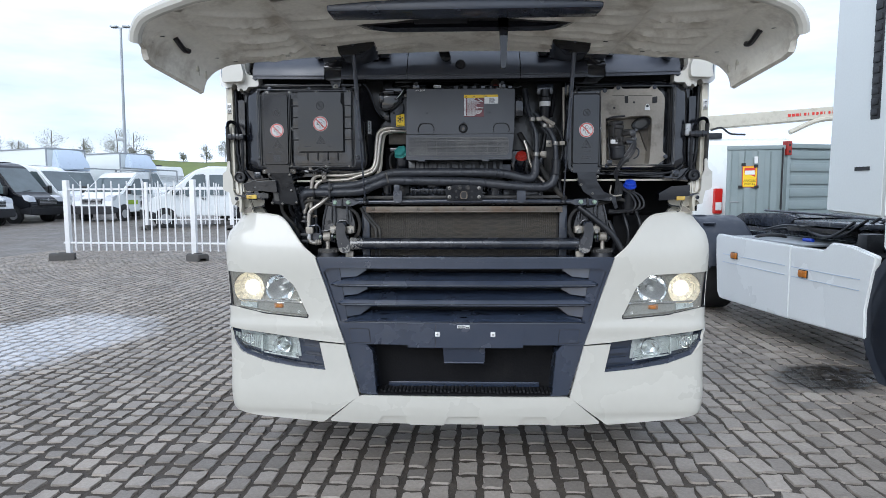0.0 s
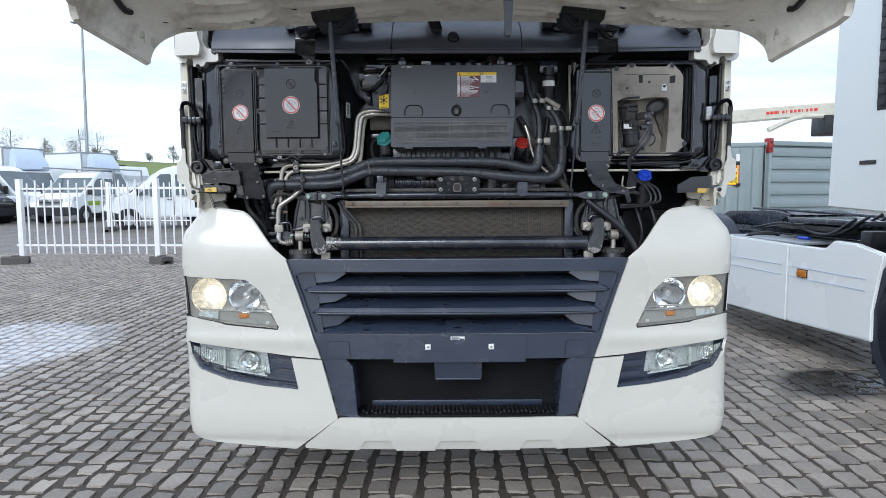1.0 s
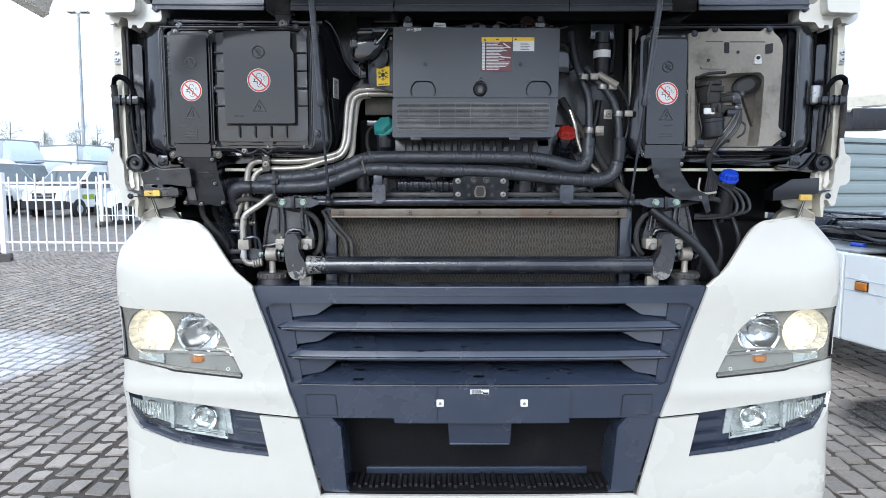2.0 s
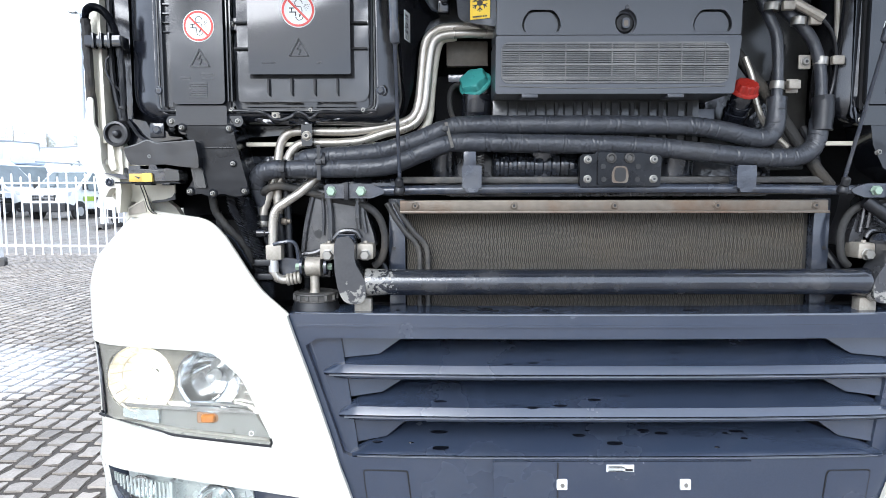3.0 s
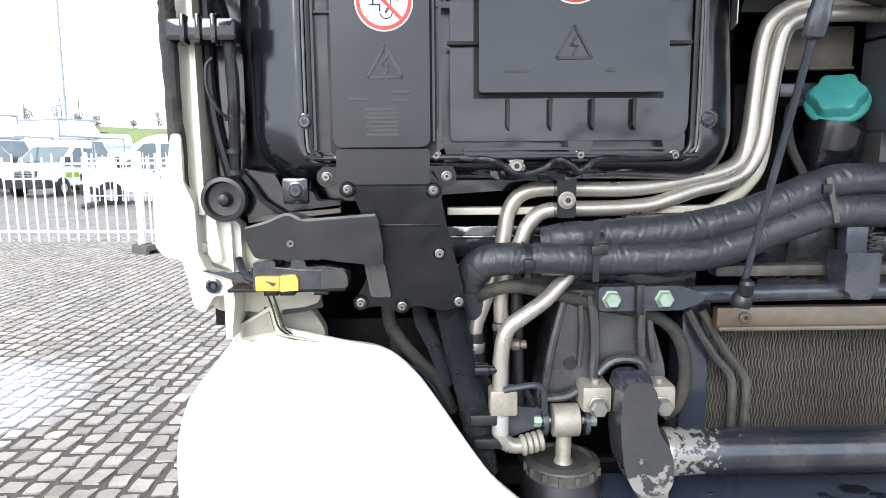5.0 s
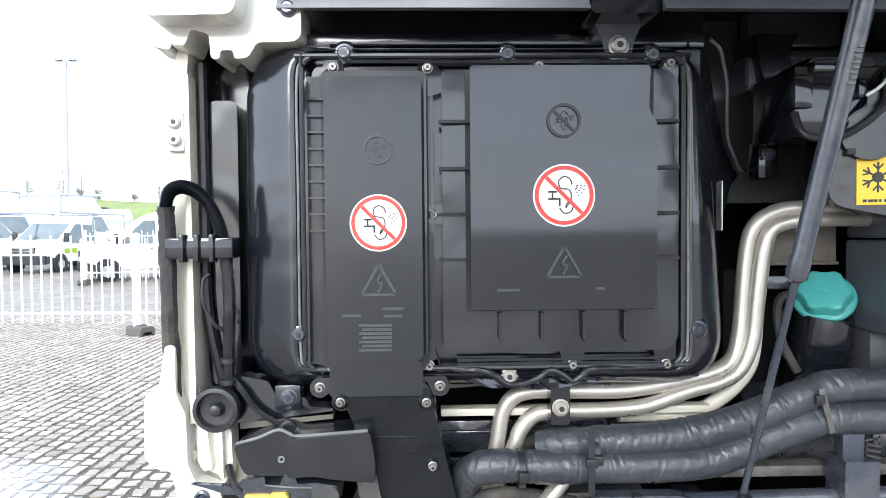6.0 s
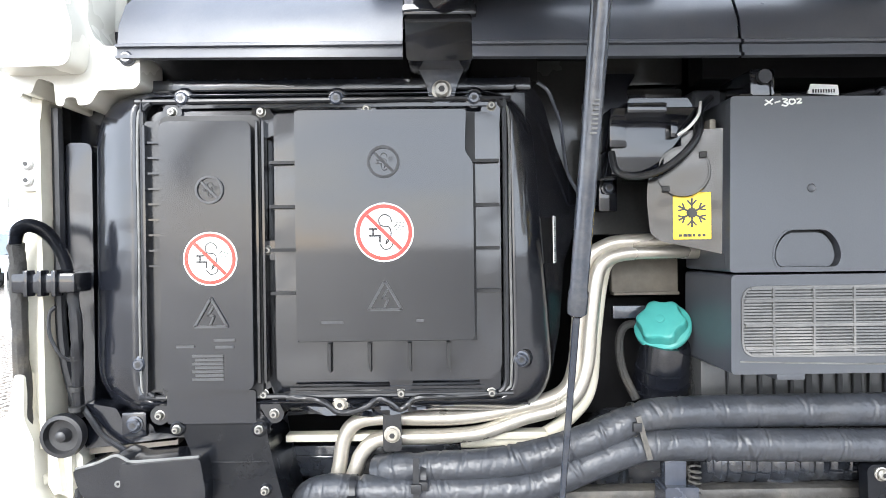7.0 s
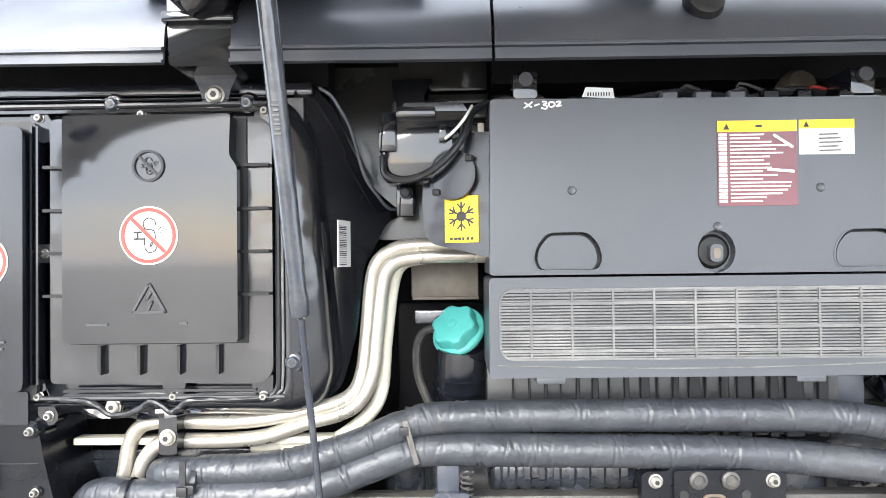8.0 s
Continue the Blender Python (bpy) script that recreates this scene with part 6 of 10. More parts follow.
vent = part("vent_cover", prism(B(), rounded([(-0.286, 1.660), (0.236, 1.660), (0.249, 1.784), (-0.285, 1.784)], 0.006), -0.046, 0.10, 0.008), COVER, truck, "grey plastic air intake grid")
vo = rounded(rect(-0.272, 0.222, 1.683, 1.769), 0.019, 5)
part("grid_well", prism(B(), vo, -0.0465, -0.0455), GRIDFLOOR, vent, "dusty mesh behind the slats")
bm = B()
for p, q in zip(vo, vo[1:] + vo[:1]):
    bar2(bm, p, q, 0.0026, -0.0462, 0.0022)
part("grid_rim", bm, GRIDBAR, vent, "dusty raised rim")
for k in range(22):
    z = 1.6858 + 0.00385 * k
    c = 0.019 - math.sqrt(max(0, 0.019 ** 2 - max(0, 1.702 - z, z - 1.750) ** 2))
    part("grid_slat", box(B(), -0.271 + c, 0.221 - c, -0.0490, -0.0455, z - 0.0011, z + 0.0011), DUSTGRID, vent)
for k in range(9):
    part("grid_bar", box(B(), -0.2353 + 0.0503 * k, -0.2327 + 0.0503 * k, -0.0503, -0.0455, 1.684, 1.768), GRIDBAR, vent)
for z in (1.6935, 1.7215, 1.752):
    part("grid_bar", box(B(), -0.270, 0.220, -0.0508, -0.0455, z - 0.0019, z + 0.0019), GRIDBAR, vent)
lipc = [(-0.275 + 0.0025 * k * 20 / 10, -0.0468, 1.6765 - 0.0055 * math.sin(math.pi * min(1, (k + 1) / 100 * 1.0))) for k in range(0, 99, 7)]
part("vent_crease", tube(B(), lipc, 0.0011, 6, 3), BEAD, vent, "pale crease under the grid")
for o in grips:
    # black plate paints the shade in the groove round the hand hold
    part("grip_shade", prism(B(), scaled(o, 0.985), -0.0265, -0.0245), RECESS, cover)
    part("grip_floor", prism(B(), scaled(o, 0.87, 0, -0.0015), -0.0345, -0.0245, 0.004), COVER, cover, "recessed hand hold")
    bm = B()
    for p, q in zip(o, o[1:] + o[:1]):
        bar2(bm, p, q, 0.0022, -0.0395, 0.0012)
    part("grip_lip", bm, COVER, cover)
kn = part("turn_lock", lathe(B(), (-0.002, -0.0252, 1.814), (0, -1, 0), [(0.022, 0), (0.018, 0.004), (0.010, 0.005), (0.004, 0.005)], 28), RECESS, cover)
part("lock_slot", prism(B(), rounded(rect(-0.010, 0.006, 1.801, 1.823), 0.007), -0.041, -0.026, 0.002), COVER, kn)
part("lock_hole", prism(B(), rounded(rect(-0.0065, 0.0025, 1.805, 1.818), 0.004), -0.0416, -0.0405), BEAM, kn)
for x, z in ((-0.180, 1.892), (0.128, 1.892), (0.0, 1.845)):
    part("dimple", lathe(B(), (x, -0.0398, z), (0, -1, 0), [(0.006, 0), (0.005, 0.0015), (0.0035, 0.0006)], 14), COVER, cover)
# two warning labels
lb1 = part("warning_label", box(B(), 0.001, 0.099, -0.0412, -0.0400, 1.870, 1.976), WINE, cover, "dark red and white text label with a yellow head")
part("label_head", box(B(), 0.001, 0.099, -0.0418, -0.0411, 1.962, 1.976), YELLOW, lb1)
for k in range(19):
    rr = random.Random(90 + k)
    z = 1.9585 - 0.0046 * k
    part("text_bar", box(B(), 0.0025, 0.0125, -0.0417, -0.0411, z - 0.0017, z + 0.0017), PAPER, lb1, smooth=0)
    part("text_bar", box(B(), 0.0165, 0.040 + rr.uniform(0.01, 0.052), -0.0417, -0.0411, z - 0.0010, z + 0.0010), PAPER, lb1, smooth=0)
for a, b in (((0.070, 1.958), (0.094, 1.942)), ((0.062, 1.915), (0.095, 1.912))):
    bm = B()
    bar2(bm, a, b, 0.0035, -0.0417, 0.0004)
    part("scratch", bm, PAPER, lb1, smooth=0)
part("head_mark", prism(B(), [(0.008, 1.965), (0.016, 1.965), (0.012, 1.9725)], -0.0424, -0.0417), INK, lb1, smooth=0)
part("head_bar", box(B(), 0.048, 0.056, -0.0422, -0.0417, 1.9675, 1.9705), INK, lb1, smooth=0)
lb2 = part("warning_label", box(B(), 0.102, 0.170, -0.0412, -0.0400, 1.933, 1.976), PAPER, cover, "worn white label with a yellow head")
part("label_head", box(B(), 0.102, 0.170, -0.0418, -0.0411, 1.965, 1.976), YELLOW, lb2)
for k in range(5):
    part("text_bar", box(B(), 0.126, 0.150 + 0.003 * (k % 3), -0.0416, -0.0411, 1.957 - 0.005 * k, 1.9585 - 0.005 * k), INK, lb2, smooth=0)
part("head_mark", prism(B(), [(0.107, 1.967), (0.114, 1.967), (0.1105, 1.974)], -0.0424, -0.0417), INK, lb2, smooth=0)
bm = B()
hw = [[(0, 3), (9, -3)], [(-1, -4), (5, 0), (10, 4)], [(12, -1), (19, 1)], [(22, 4), (27, 4), (28, 2), (24, 0), (29, -2), (27, -5), (21, -4)],
      [(36, 3), (32, 3), (31, -1), (34, -3), (38, -1), (38, 2), (35, 4)], [(40, 3), (43, 4), (46, 3), (42, -1), (41, -2), (47, -1)]]
for stroke in hw:
    tube(bm, [(-0.2375 + 0.00098 * a, -0.0402, 2.0000 + 0.00098 * b) for a, b in stroke], 0.00105, 6, 5)
part("handwriting", bm, PAPER, cover, "white handwritten x-302 mark")
# ribbed housing below the grid
rh = part("heater_housing", box(B(), -0.285, 0.20, 0.05, 0.20, 1.560, 1.662, 0.006), BAYGREY, truck, "dark grey ribbed heater housing")
for k in range(20):
    part("rib", box(B(), -0.250 + 0.022 * k, -0.2475 + (0.022 + 0.0006 * (k % 3)) * k, 0.044, 0.06, 1.56, 1.655, 0.001, 1), RECESS, rh)
part("white_patch", box(B(), 0.165, 0.24, 0.06, 0.07, 1.600, 1.640, 0.002), COWL, rh)
for x in (-0.21, 0.11):
    part("vent_tab", box(B(), x - 0.018, x + 0.018, -0.044, 0.0, 1.652, 1.661, 0.002), COVER, vent)
# cover's top hooks
for x in (-0.235, 0.19):
    hk = part("cover_hook", box(B(), x - 0.016, x + 0.016, -0.03, 0.06, 2.004, 2.045, 0.004), LID, truck, "black rubber cover hook")
    part("hook_pin", cyl(B(), (x, -0.03, 2.034), (0, -1, 0), 0.009, 0.006, 12), RUBBER, hk)
    part("hook_foot", box(B(), x - 0.03, x + 0.024, -0.03, 0.03, 2.003, 2.014, 0.003), LID, hk)
part("scrap_label", prism(B(), [(-0.155, 2.022), (-0.112, 2.019), (-0.114, 2.033), (-0.150, 2.035)], 0.01, 0.012), PAPER, truck, "loose white barcode tag")
bm = B()
for k in range(9):
    box(bm, -0.148 + 0.0035 * k, -0.1465 + 0.0035 * k, 0.0092, 0.0101, 2.023, 2.0275)
part("tag_bars", bm, INK, truck, "barcode on the loose tag", smooth=0)
# tangle behind the cover's top edge
wt = part("wire_tangle", tube(B(), [(-0.10, 0.03, 2.02), (-0.02, 0.025, 2.03), (0.06, 0.03, 2.022), (0.14, 0.025, 2.03), (0.22, 0.03, 2.02)], 0.006, 8, 5), RUBBER, truck, "dark bundle of wires")
for k in range(7):
    r = random.Random(300 + k)
    x = -0.06 + 0.045 * k
    part("wire", tube(B(), [(x, 0.04, 2.012), (x + r.uniform(-0.02, 0.03), 0.02, 2.03 + r.uniform(-0.006, 0.01)), (x + 0.05, 0.035, 2.022), (x + 0.08, 0.04, 2.03)], 0.003, 6, 5), r.choice((RUBBER, RUBBER, RED, TAPE)), wt)
    part("plug", box(B(), x + 0.01, x + 0.035, 0.015, 0.04, 2.013, 2.030, 0.003, 1), r.choice((LID, RECESS, LID, COVER)), wt)

for x0, x1, z0, z1, y in ((-0.272, -0.19, 2.005, 2.052, 0.10), (-0.155, -0.045, 2.0, 2.056, 0.13), (-0.03, 0.09, 2.0, 2.050, 0.16), (-0.42, -0.33, 2.0, 2.05, 0.12)):
    part("duct_back", box(B(), x0, x1, y, y + 0.06, z0, z1, 0.010, 3), COVER, truck, "grey plastic duct behind the cover")
part("red_clip", box(B(), 0.052, 0.062, 0.03, 0.05, 2.012, 2.035, 0.002), RED, truck, "small red clip")
part("copper_union", lathe(B(), (0.16, 0.08, 2.040), (0, -1, 0.3), [(0.026, 0), (0.026, 0.02), (0.018, 0.03)], 14), BEAM, truck, "copper coloured pipe union")
# ---- canister with yellow label, connector box, caps ----
CANISTER = pose(-0.318, -0.008, 1.862, 0, 0, -20)


def turned(bm):
    bm.transform(CANISTER)
    return bm


can = part("filter_canister", turned(prism(B(), rounded([(-0.050, 0.110), (-0.056, 0.02), (-0.052, -0.024), (-0.040, -0.034), (0.062, -0.058), (0.062, 0.110)], 0.012, 4), 0.002, 0.13, 0.010)), DUCT, truck, "black plastic canister with a yellow snowflake label")
part("canister_lid", turned(lathe(B(), (-0.010, 0.004, 0.056), (0, -1, 0), [(0.0335, 0), (0.0335, 0.010), (0.0325, 0.012), (0.0305, 0.012), (0.0300, 0.010), (0.004, 0.0105)], 36)), DUCT, can)
for a_ in (40, 225):
    part("lid_catch", turned(box(B(), -0.010 + 0.031 * math.cos(radians(a_)) - 0.005, -0.010 + 0.031 * math.cos(radians(a_)) + 0.005, -0.010, 0.0, 0.056 + 0.031 * math.sin(radians(a_)) - 0.004, 0.056 + 0.031 * math.sin(radians(a_)) + 0.004, 0.001, 1)), RECESS, can)
yl_ = part("snowflake_label", turned(box(B(), -0.0233, 0.0233, 0.0002, 0.0018, -0.0325, 0.0285, 0.0006, 1)), YELLOW, can, "yellow air conditioning label with a snowflake")
bm = B()
for k in range(6):
    an = radians(30 + 60 * k)
    c, s = math.cos(an), math.sin(an)
    P = lambda d, o: (d * c - o * s, 0.002 + d * s + o * c)
    bar2(bm, P(0.004, 0), P(0.0190, 0), 0.0024, 0.0003, 0.0006)
    for o in (-1, 1):
        bar2(bm, P(0.010, 0), P(0.0165, 0.0055 * o), 0.0020, 0.0003, 0.0006)
lathe(bm, (0, 0.0003, 0.002), (0, -1, 0), [(0.007, 0), (0.007, 0.0006)], 6)
part("snowflake", turned(bm), INK, yl_, smooth=0)
bm = B()
for k, w in enumerate((0.006, 0.007, 0.006, 0.004, 0.005, 0.005)):
    box(bm, -0.0165 + 0.0058 * k, -0.0165 + 0.0058 * k + w * 0.75, -0.0004, 0.0003, -0.0290, -0.0255)
part("label_bars", turned(bm), INK, yl_, smooth=0)
jb = part("connector_box", box(B(), -0.421, -0.302, -0.002, 0.10, 1.915, 2.004, 0.004), LID, truck, "black electrical connector box")
part("box_flange", box(B(), -0.425, -0.402, -0.010, 0.06, 1.950, 1.990, 0.003), LID, jb)
part("box_lip", box(B(), -0.402, -0.350, -0.012, 0.05, 1.994, 2.008, 0.003), LID, jb)
part("box_roof", prism(B(), [(-0.400, 2.004), (-0.306, 2.004), (-0.315, 2.018), (-0.392, 2.018)], 0.01, 0.08, 0.003), LID, jb)
part("box_plug", box(B(), -0.346, -0.336, -0.012, 0.01, 1.962, 1.984, 0.002), LID, jb)
part("cable", tube(B(), [(-0.420, 0.0, 1.945), (-0.417, -0.010, 1.921), (-0.400, -0.016, 1.912), (-0.375, -0.018, 1.914), (-0.350, -0.022, 1.926), (-0.328, -0.026, 1.946), (-0.312, -0.020, 1.97), (-0.302, 0.0, 2.0), (-0.28, 0.02, 2.02)], 0.0048, 9, 6), RUBBER, jb)
part("thin_cable", tube(B(), [(-0.338, -0.014, 1.964), (-0.325, -0.020, 1.974), (-0.312, -0.018, 1.990), (-0.302, 0.0, 2.01)], 0.0020, 7, 6), PAPER, jb, "pale thin cable end")
part("thin_cable", tube(B(), [(-0.316, -0.012, 1.985), (-0.318, -0.018, 1.965), (-0.324, -0.022, 1.948)], 0.0016, 6, 6), TAPE, jb)
cbp = part("clip_plate", box(B(), -0.412, -0.384, 0.10, 0.13, 1.872, 1.925, 0.004), LID, truck)
screw(cbp, -0.398, 1.907, 0.10, 0.008, STEELBLK)
bw = part("inner_wall", prism(B(), [(-0.535, 1.84), (-0.27, 1.84), (-0.27, 2.20), (-0.535, 2.20)], 0.17, 0.20), BAYGREY, truck, "grey satin wall behind the connector box")
part("upper_rail", box(B(), -0.411, -0.272, 0.135, 0.172, 2.066, 2.19, 0.006), BAYGREY, bw)
part("wall_bracket", prism(B(), rounded([(-0.418, 2.075), (-0.405, 2.01), (-0.36, 2.01), (-0.37, 2.05), (-0.355, 2.075)], 0.006), 0.10, 0.17, 0.004), DUCT, bw)
part("wall_fold", box(B(), -0.365, -0.275, 0.12, 0.17, 2.020, 2.032, 0.004), BAYGREY, bw)
part("wall_fold", box(B(), -0.365, -0.275, 0.13, 0.17, 2.045, 2.060, 0.004), BAYGREY, bw)
part("white_rail", box(B(), -0.2955, -0.2870, -0.012, 0.03, 1.845, 1.985, 0.002), ALU, truck, "pale rail beside the engine cover")
hs = part("heat_shield", box(B(), -0.392, -0.292, 0.11, 0.125, 1.752, 1.808, 0.003), DUSTBROWN, truck, "dusty brown heat shield")
part("shield_lip", box(B(), -0.390, -0.292, 0.105, 0.125, 1.7485, 1.753, 0.001), DUSTBROWN, hs)


def cap(parent_name, c, axis, r, h, mat, label, flutes=8):
    """A ribbed screw cap on a neck."""
    ax = Vector(axis).normalized()
    neck = part(parent_name, lathe(B(), Vector(c) - ax * h * 2.6, ax, [(r * 1.12, 0), (r * 1.12, h * 0.5), (r * 1.20, h * 0.52), (r * 1.20, h * 0.7), (r * 1.08, h * 0.74), (r * 1.08, h * 1.05), (r * 1.14, h * 1.07), (r * 1.14, h * 1.25), (r * 1.0, h * 1.28), (r * 0.98, h * 1.6), (r * 1.02, h * 1.62), (r * 1.02, h * 1.8), (r * 0.85, h * 2.0), (r * 0.7, h * 2.4)], 28), TUB, truck, "black filler neck")
    m = axis_matrix(c, ax)
    bm = B()
    rings_ = []
    seg = flutes * 8
    for rr, hh, dip in ((r * 1.12, -h * 0.50, 0.0), (r * 1.24, -h * 0.46, 0.0), (r * 1.25, -h * 0.34, 0.0), (r * 1.20, -h * 0.26, 0.0), (r * 1.10, -h * 0.22, 0.10), (r * 1.08, h * 0.10, 0.14), (r * 1.05, h * 0.22, 0.15), (r * 0.98, h * 0.27, 0.13), (r * 0.86, h * 0.28, 0.05), (r * 0.4, h * 0.27, 0.0)):
        ring_ = []
        for i in range(seg):
            w = 0.5 - 0.5 * math.cos(flutes * 2 * math.pi * i / seg)
            q = rr * (1 - dip * (w * w * (3 - 2 * w)))
            ring_.append(bm.verts.new(m @ Vector((q * math.cos(2 * math.pi * i / seg), q * math.sin(2 * math.pi * i / seg), hh))))
        rings_.append(ring_)
    for a, b in zip(rings_, rings_[1:]):
        for i in range(seg):
            bm.faces.new((a[i], a[(i + 1) % seg], b[(i + 1) % seg], b[i]))
    bm.faces.new(rings_[-1])
    bm.faces.new(rings_[0][::-1])
    cp = part("screw_cap", bm, mat, neck, label)
    bm = lathe(B(), m @ Vector((0, 0, h * 0.265)), ax, [(r * 0.20, 0), (r * 0.20, h * 0.03), (r * 0.16, h * 0.04)], 20)
    part("cap_boss", bm, mat, neck)
    return neck


cap("filler_neck", (-0.328, 0.082, 1.711), (-0.40, -0.68, 0.61), 0.0325, 0.034, TEAL, "turquoise ribbed filler cap", 6)
cap("filler_neck", (0.290, 0.012, 1.684), (0.05, -0.60, 0.78), 0.0245, 0.034, RED, "red ribbed filler cap", 10)
part("neck_body", lathe(B(), (-0.322, 0.12, 1.56), (0.02, -0.25, 1), [(0.038, 0), (0.038, 0.046), (0.0405, 0.047), (0.0405, 0.050), (0.038, 0.051), (0.038, 0.063), (0.0405, 0.064), (0.0405, 0.067), (0.038, 0.068), (0.0375, 0.081), (0.040, 0.082), (0.040, 0.085), (0.0375, 0.086), (0.036, 0.115), (0.034, 0.125)], 26), TUB, truck, "black ribbed expansion neck")
part("vent_hose", tube(B(), [(-0.345, 0.115, 1.706), (-0.372, 0.11, 1.702), (-0.384, 0.10, 1.68), (-0.382, 0.09, 1.64), (-0.366, 0.08, 1.60)], 0.0062, 8, 6), TAPE, truck)
part("neck_strap", box(B(), -0.388, -0.30, 0.118, 0.13, 1.712, 1.732, 0.003), STEELBLK, truck)
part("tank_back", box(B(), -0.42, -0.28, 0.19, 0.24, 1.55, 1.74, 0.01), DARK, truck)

# ---- stainless pipes, clips, wrapped hoses ----
part("metal_pipe", tube(B(), [(-0.829, 0.05, 1.378), (-0.826, 0.05, 1.405), (-0.811, 0.05, 1.447), (-0.797, 0.05, 1.49), (-0.790, 0.05, 1.52), (-0.783, 0.05, 1.558), (-0.768, 0.048, 1.580), (-0.743, 0.046, 1.588), (-0.70, 0.045, 1.588), (-0.633, 0.045, 1.587), (-0.585, 0.048, 1.591), (-0.538, 0.050, 1.5995), (-0.496, 0.054, 1.6085), (-0.470, 0.058, 1.624), (-0.458, 0.062, 1.655), (-0.452, 0.065, 1.705), (-0.446, 0.066, 1.770), (-0.437, 0.064, 1.803), (-0.415, 0.062, 1.821), (-0.380, 0.06, 1.828), (-0.28, 0.06, 1.828)], 0.0106, 16, 6), PIPE, truck, "bent stainless steel coolant pipe")
part("metal_pipe", tube(B(), [(-0.792, 0.05, 1.405), (-0.792, 0.05, 1.45), (-0.778, 0.048, 1.49), (-0.766, 0.045, 1.52), (-0.759, 0.045, 1.538), (-0.741, 0.045, 1.556), (-0.715, 0.044, 1.5615), (-0.69, 0.044, 1.5615), (-0.641, 0.044, 1.562), (-0.593, 0.045, 1.566), (-0.555, 0.046, 1.578), (-0.530, 0.048, 1.586), (-0.491, 0.050, 1.595), (-0.462, 0.052, 1.612), (-0.444, 0.055, 1.650), (-0.437, 0.056, 1.706), (-0.429, 0.056, 1.770), (-0.419, 0.056, 1.798), (-0.395, 0.056, 1.810), (-0.35, 0.056, 1.813), (-0.28, 0.06, 1.813)], 0.0106, 16, 6), PIPE, truck, "bent stainless steel coolant pipe")
part("metal_pipe", tube(B(), [(-0.620, 0.075, 1.546), (-0.577, 0.075, 1.546), (-0.527, 0.075, 1.546), (-0.494, 0.075, 1.556), (-0.454, 0.075, 1.587), (-0.434, 0.075, 1.623), (-0.427, 0.075, 1.695), (-0.416, 0.075, 1.776), (-0.402, 0.075, 1.804), (-0.37, 0.08, 1.812)], 0.0105, 12, 6), CREAM, truck, "cream painted pipe")
part("flange_rail", box(B(), -0.865, -0.50, 0.052, 0.075, 1.5535, 1.5635, 0.002), CREAM, truck, "cream painted cab rail")
for z0, z1, y0 in ((1.488, 1.534, 0.098), (1.515, 1.521, 0.093), (1.440, 1.478, 0.106)):
    part("lower_rail", box(B(), -0.875, -0.50, y0, 0.125, z0, z1, 0.004), SHROUD, truck, "black ribbed rail under the tub")
part("flange_rail", box(B(), 0.50, 1.06, 0.052, 0.075, 1.5535, 1.5635, 0.002), CREAM, truck, "cream painted cab rail")
pc = part("pipe_clip", prism(B(), rounded(rect(-0.7255, -0.7010, 1.552, 1.612), 0.005), 0.012, 0.05, 0.003), LID, truck, "black pipe clamp")
screw(pc, -0.713, 1.575, 0.012, 0.009, ALU)
part("wrapped_hose", wrapped(B(), [(-0.735, 0.035, 1.518), (-0.70, 0.020, 1.526), (-0.60, 0.012, 1.532), (-0.53, 0.010, 1.542), (-0.46, 0.006, 1.563), (-0.40, 0.006, 1.588), (-0.36, 0.010, 1.597), (-0.26, 0.014, 1.599), (-0.10, 0.014, 1.599), (0.05, 0.014, 1.598), (0.17, 0.012, 1.595), (0.25, 0.010, 1.582), (0.31, 0.010, 1.568), (0.345, 0.012, 1.572), (0.360, 0.014, 1.600), (0.364, 0.02, 1.66)], 0.0215, (-0.681, -0.388), seed=4), HOSE, truck, "black wrapped coolant hose with creases", 60)
part("wrapped_hose", wrapped(B(), [(-0.830, 0.06, 1.42), (-0.838, 0.045, 1.455), (-0.828, 0.03, 1.485), (-0.80, 0.02, 1.498), (-0.74, 0.012, 1.499), (-0.66, 0.008, 1.500), (-0.58, 0.004, 1.502), (-0.52, 0.004, 1.508), (-0.45, 0.002, 1.535), (-0.40, 0.002, 1.553), (-0.35, 0.004, 1.559), (-0.20, 0.004, 1.556), (0.0, 0.006, 1.552), (0.10, 0.006, 1.546), (0.20, 0.006, 1.535), (0.32, 0.006, 1.524), (0.40, 0.008, 1.524), (0.440, 0.010, 1.540), (0.455, 0.012, 1.565), (0.462, 0.015, 1.61)], 0.0215, (-0.765, -0.681, -0.384), seed=9), HOSE, truck, "black wrapped coolant hose with creases", 60)
for x, z, dz in ((-0.672, 1.516, 0.045), (-0.395, 1.588, 0.050), (-0.765, 1.497, 0.024)):
    tie = part("cable_tie", lathe(B(), (x, 0.012, z), (1, 0, -0.15 if x > -0.5 else 0.0), [(0.0245, -0.004), (0.0245, 0.004)], 20, cap=False), RUBBER if x < -0.5 else CAST, truck)
    part("tie_head", box(B(), x - 0.006, x + 0.006, -0.020, -0.010, z - 0.006, z + 0.006, 0.002), RUBBER, tie)
bm = B()
bar2(bm, (-0.394, 1.602), (-0.379, 1.546), 0.007, -0.0165, 0.002)
part("tie_strap", bm, CAST, truck, "grey cable tie round both hoses")
ts_ = part("tie_strap", prism(B(), rounded([(-0.685, 1.552), (-0.677, 1.552), (-0.677, 1.474), (-0.685, 1.474)], 0.002), -0.0185, -0.0165, 0.0006), RUBBER, truck, "black cable tie round both hoses")
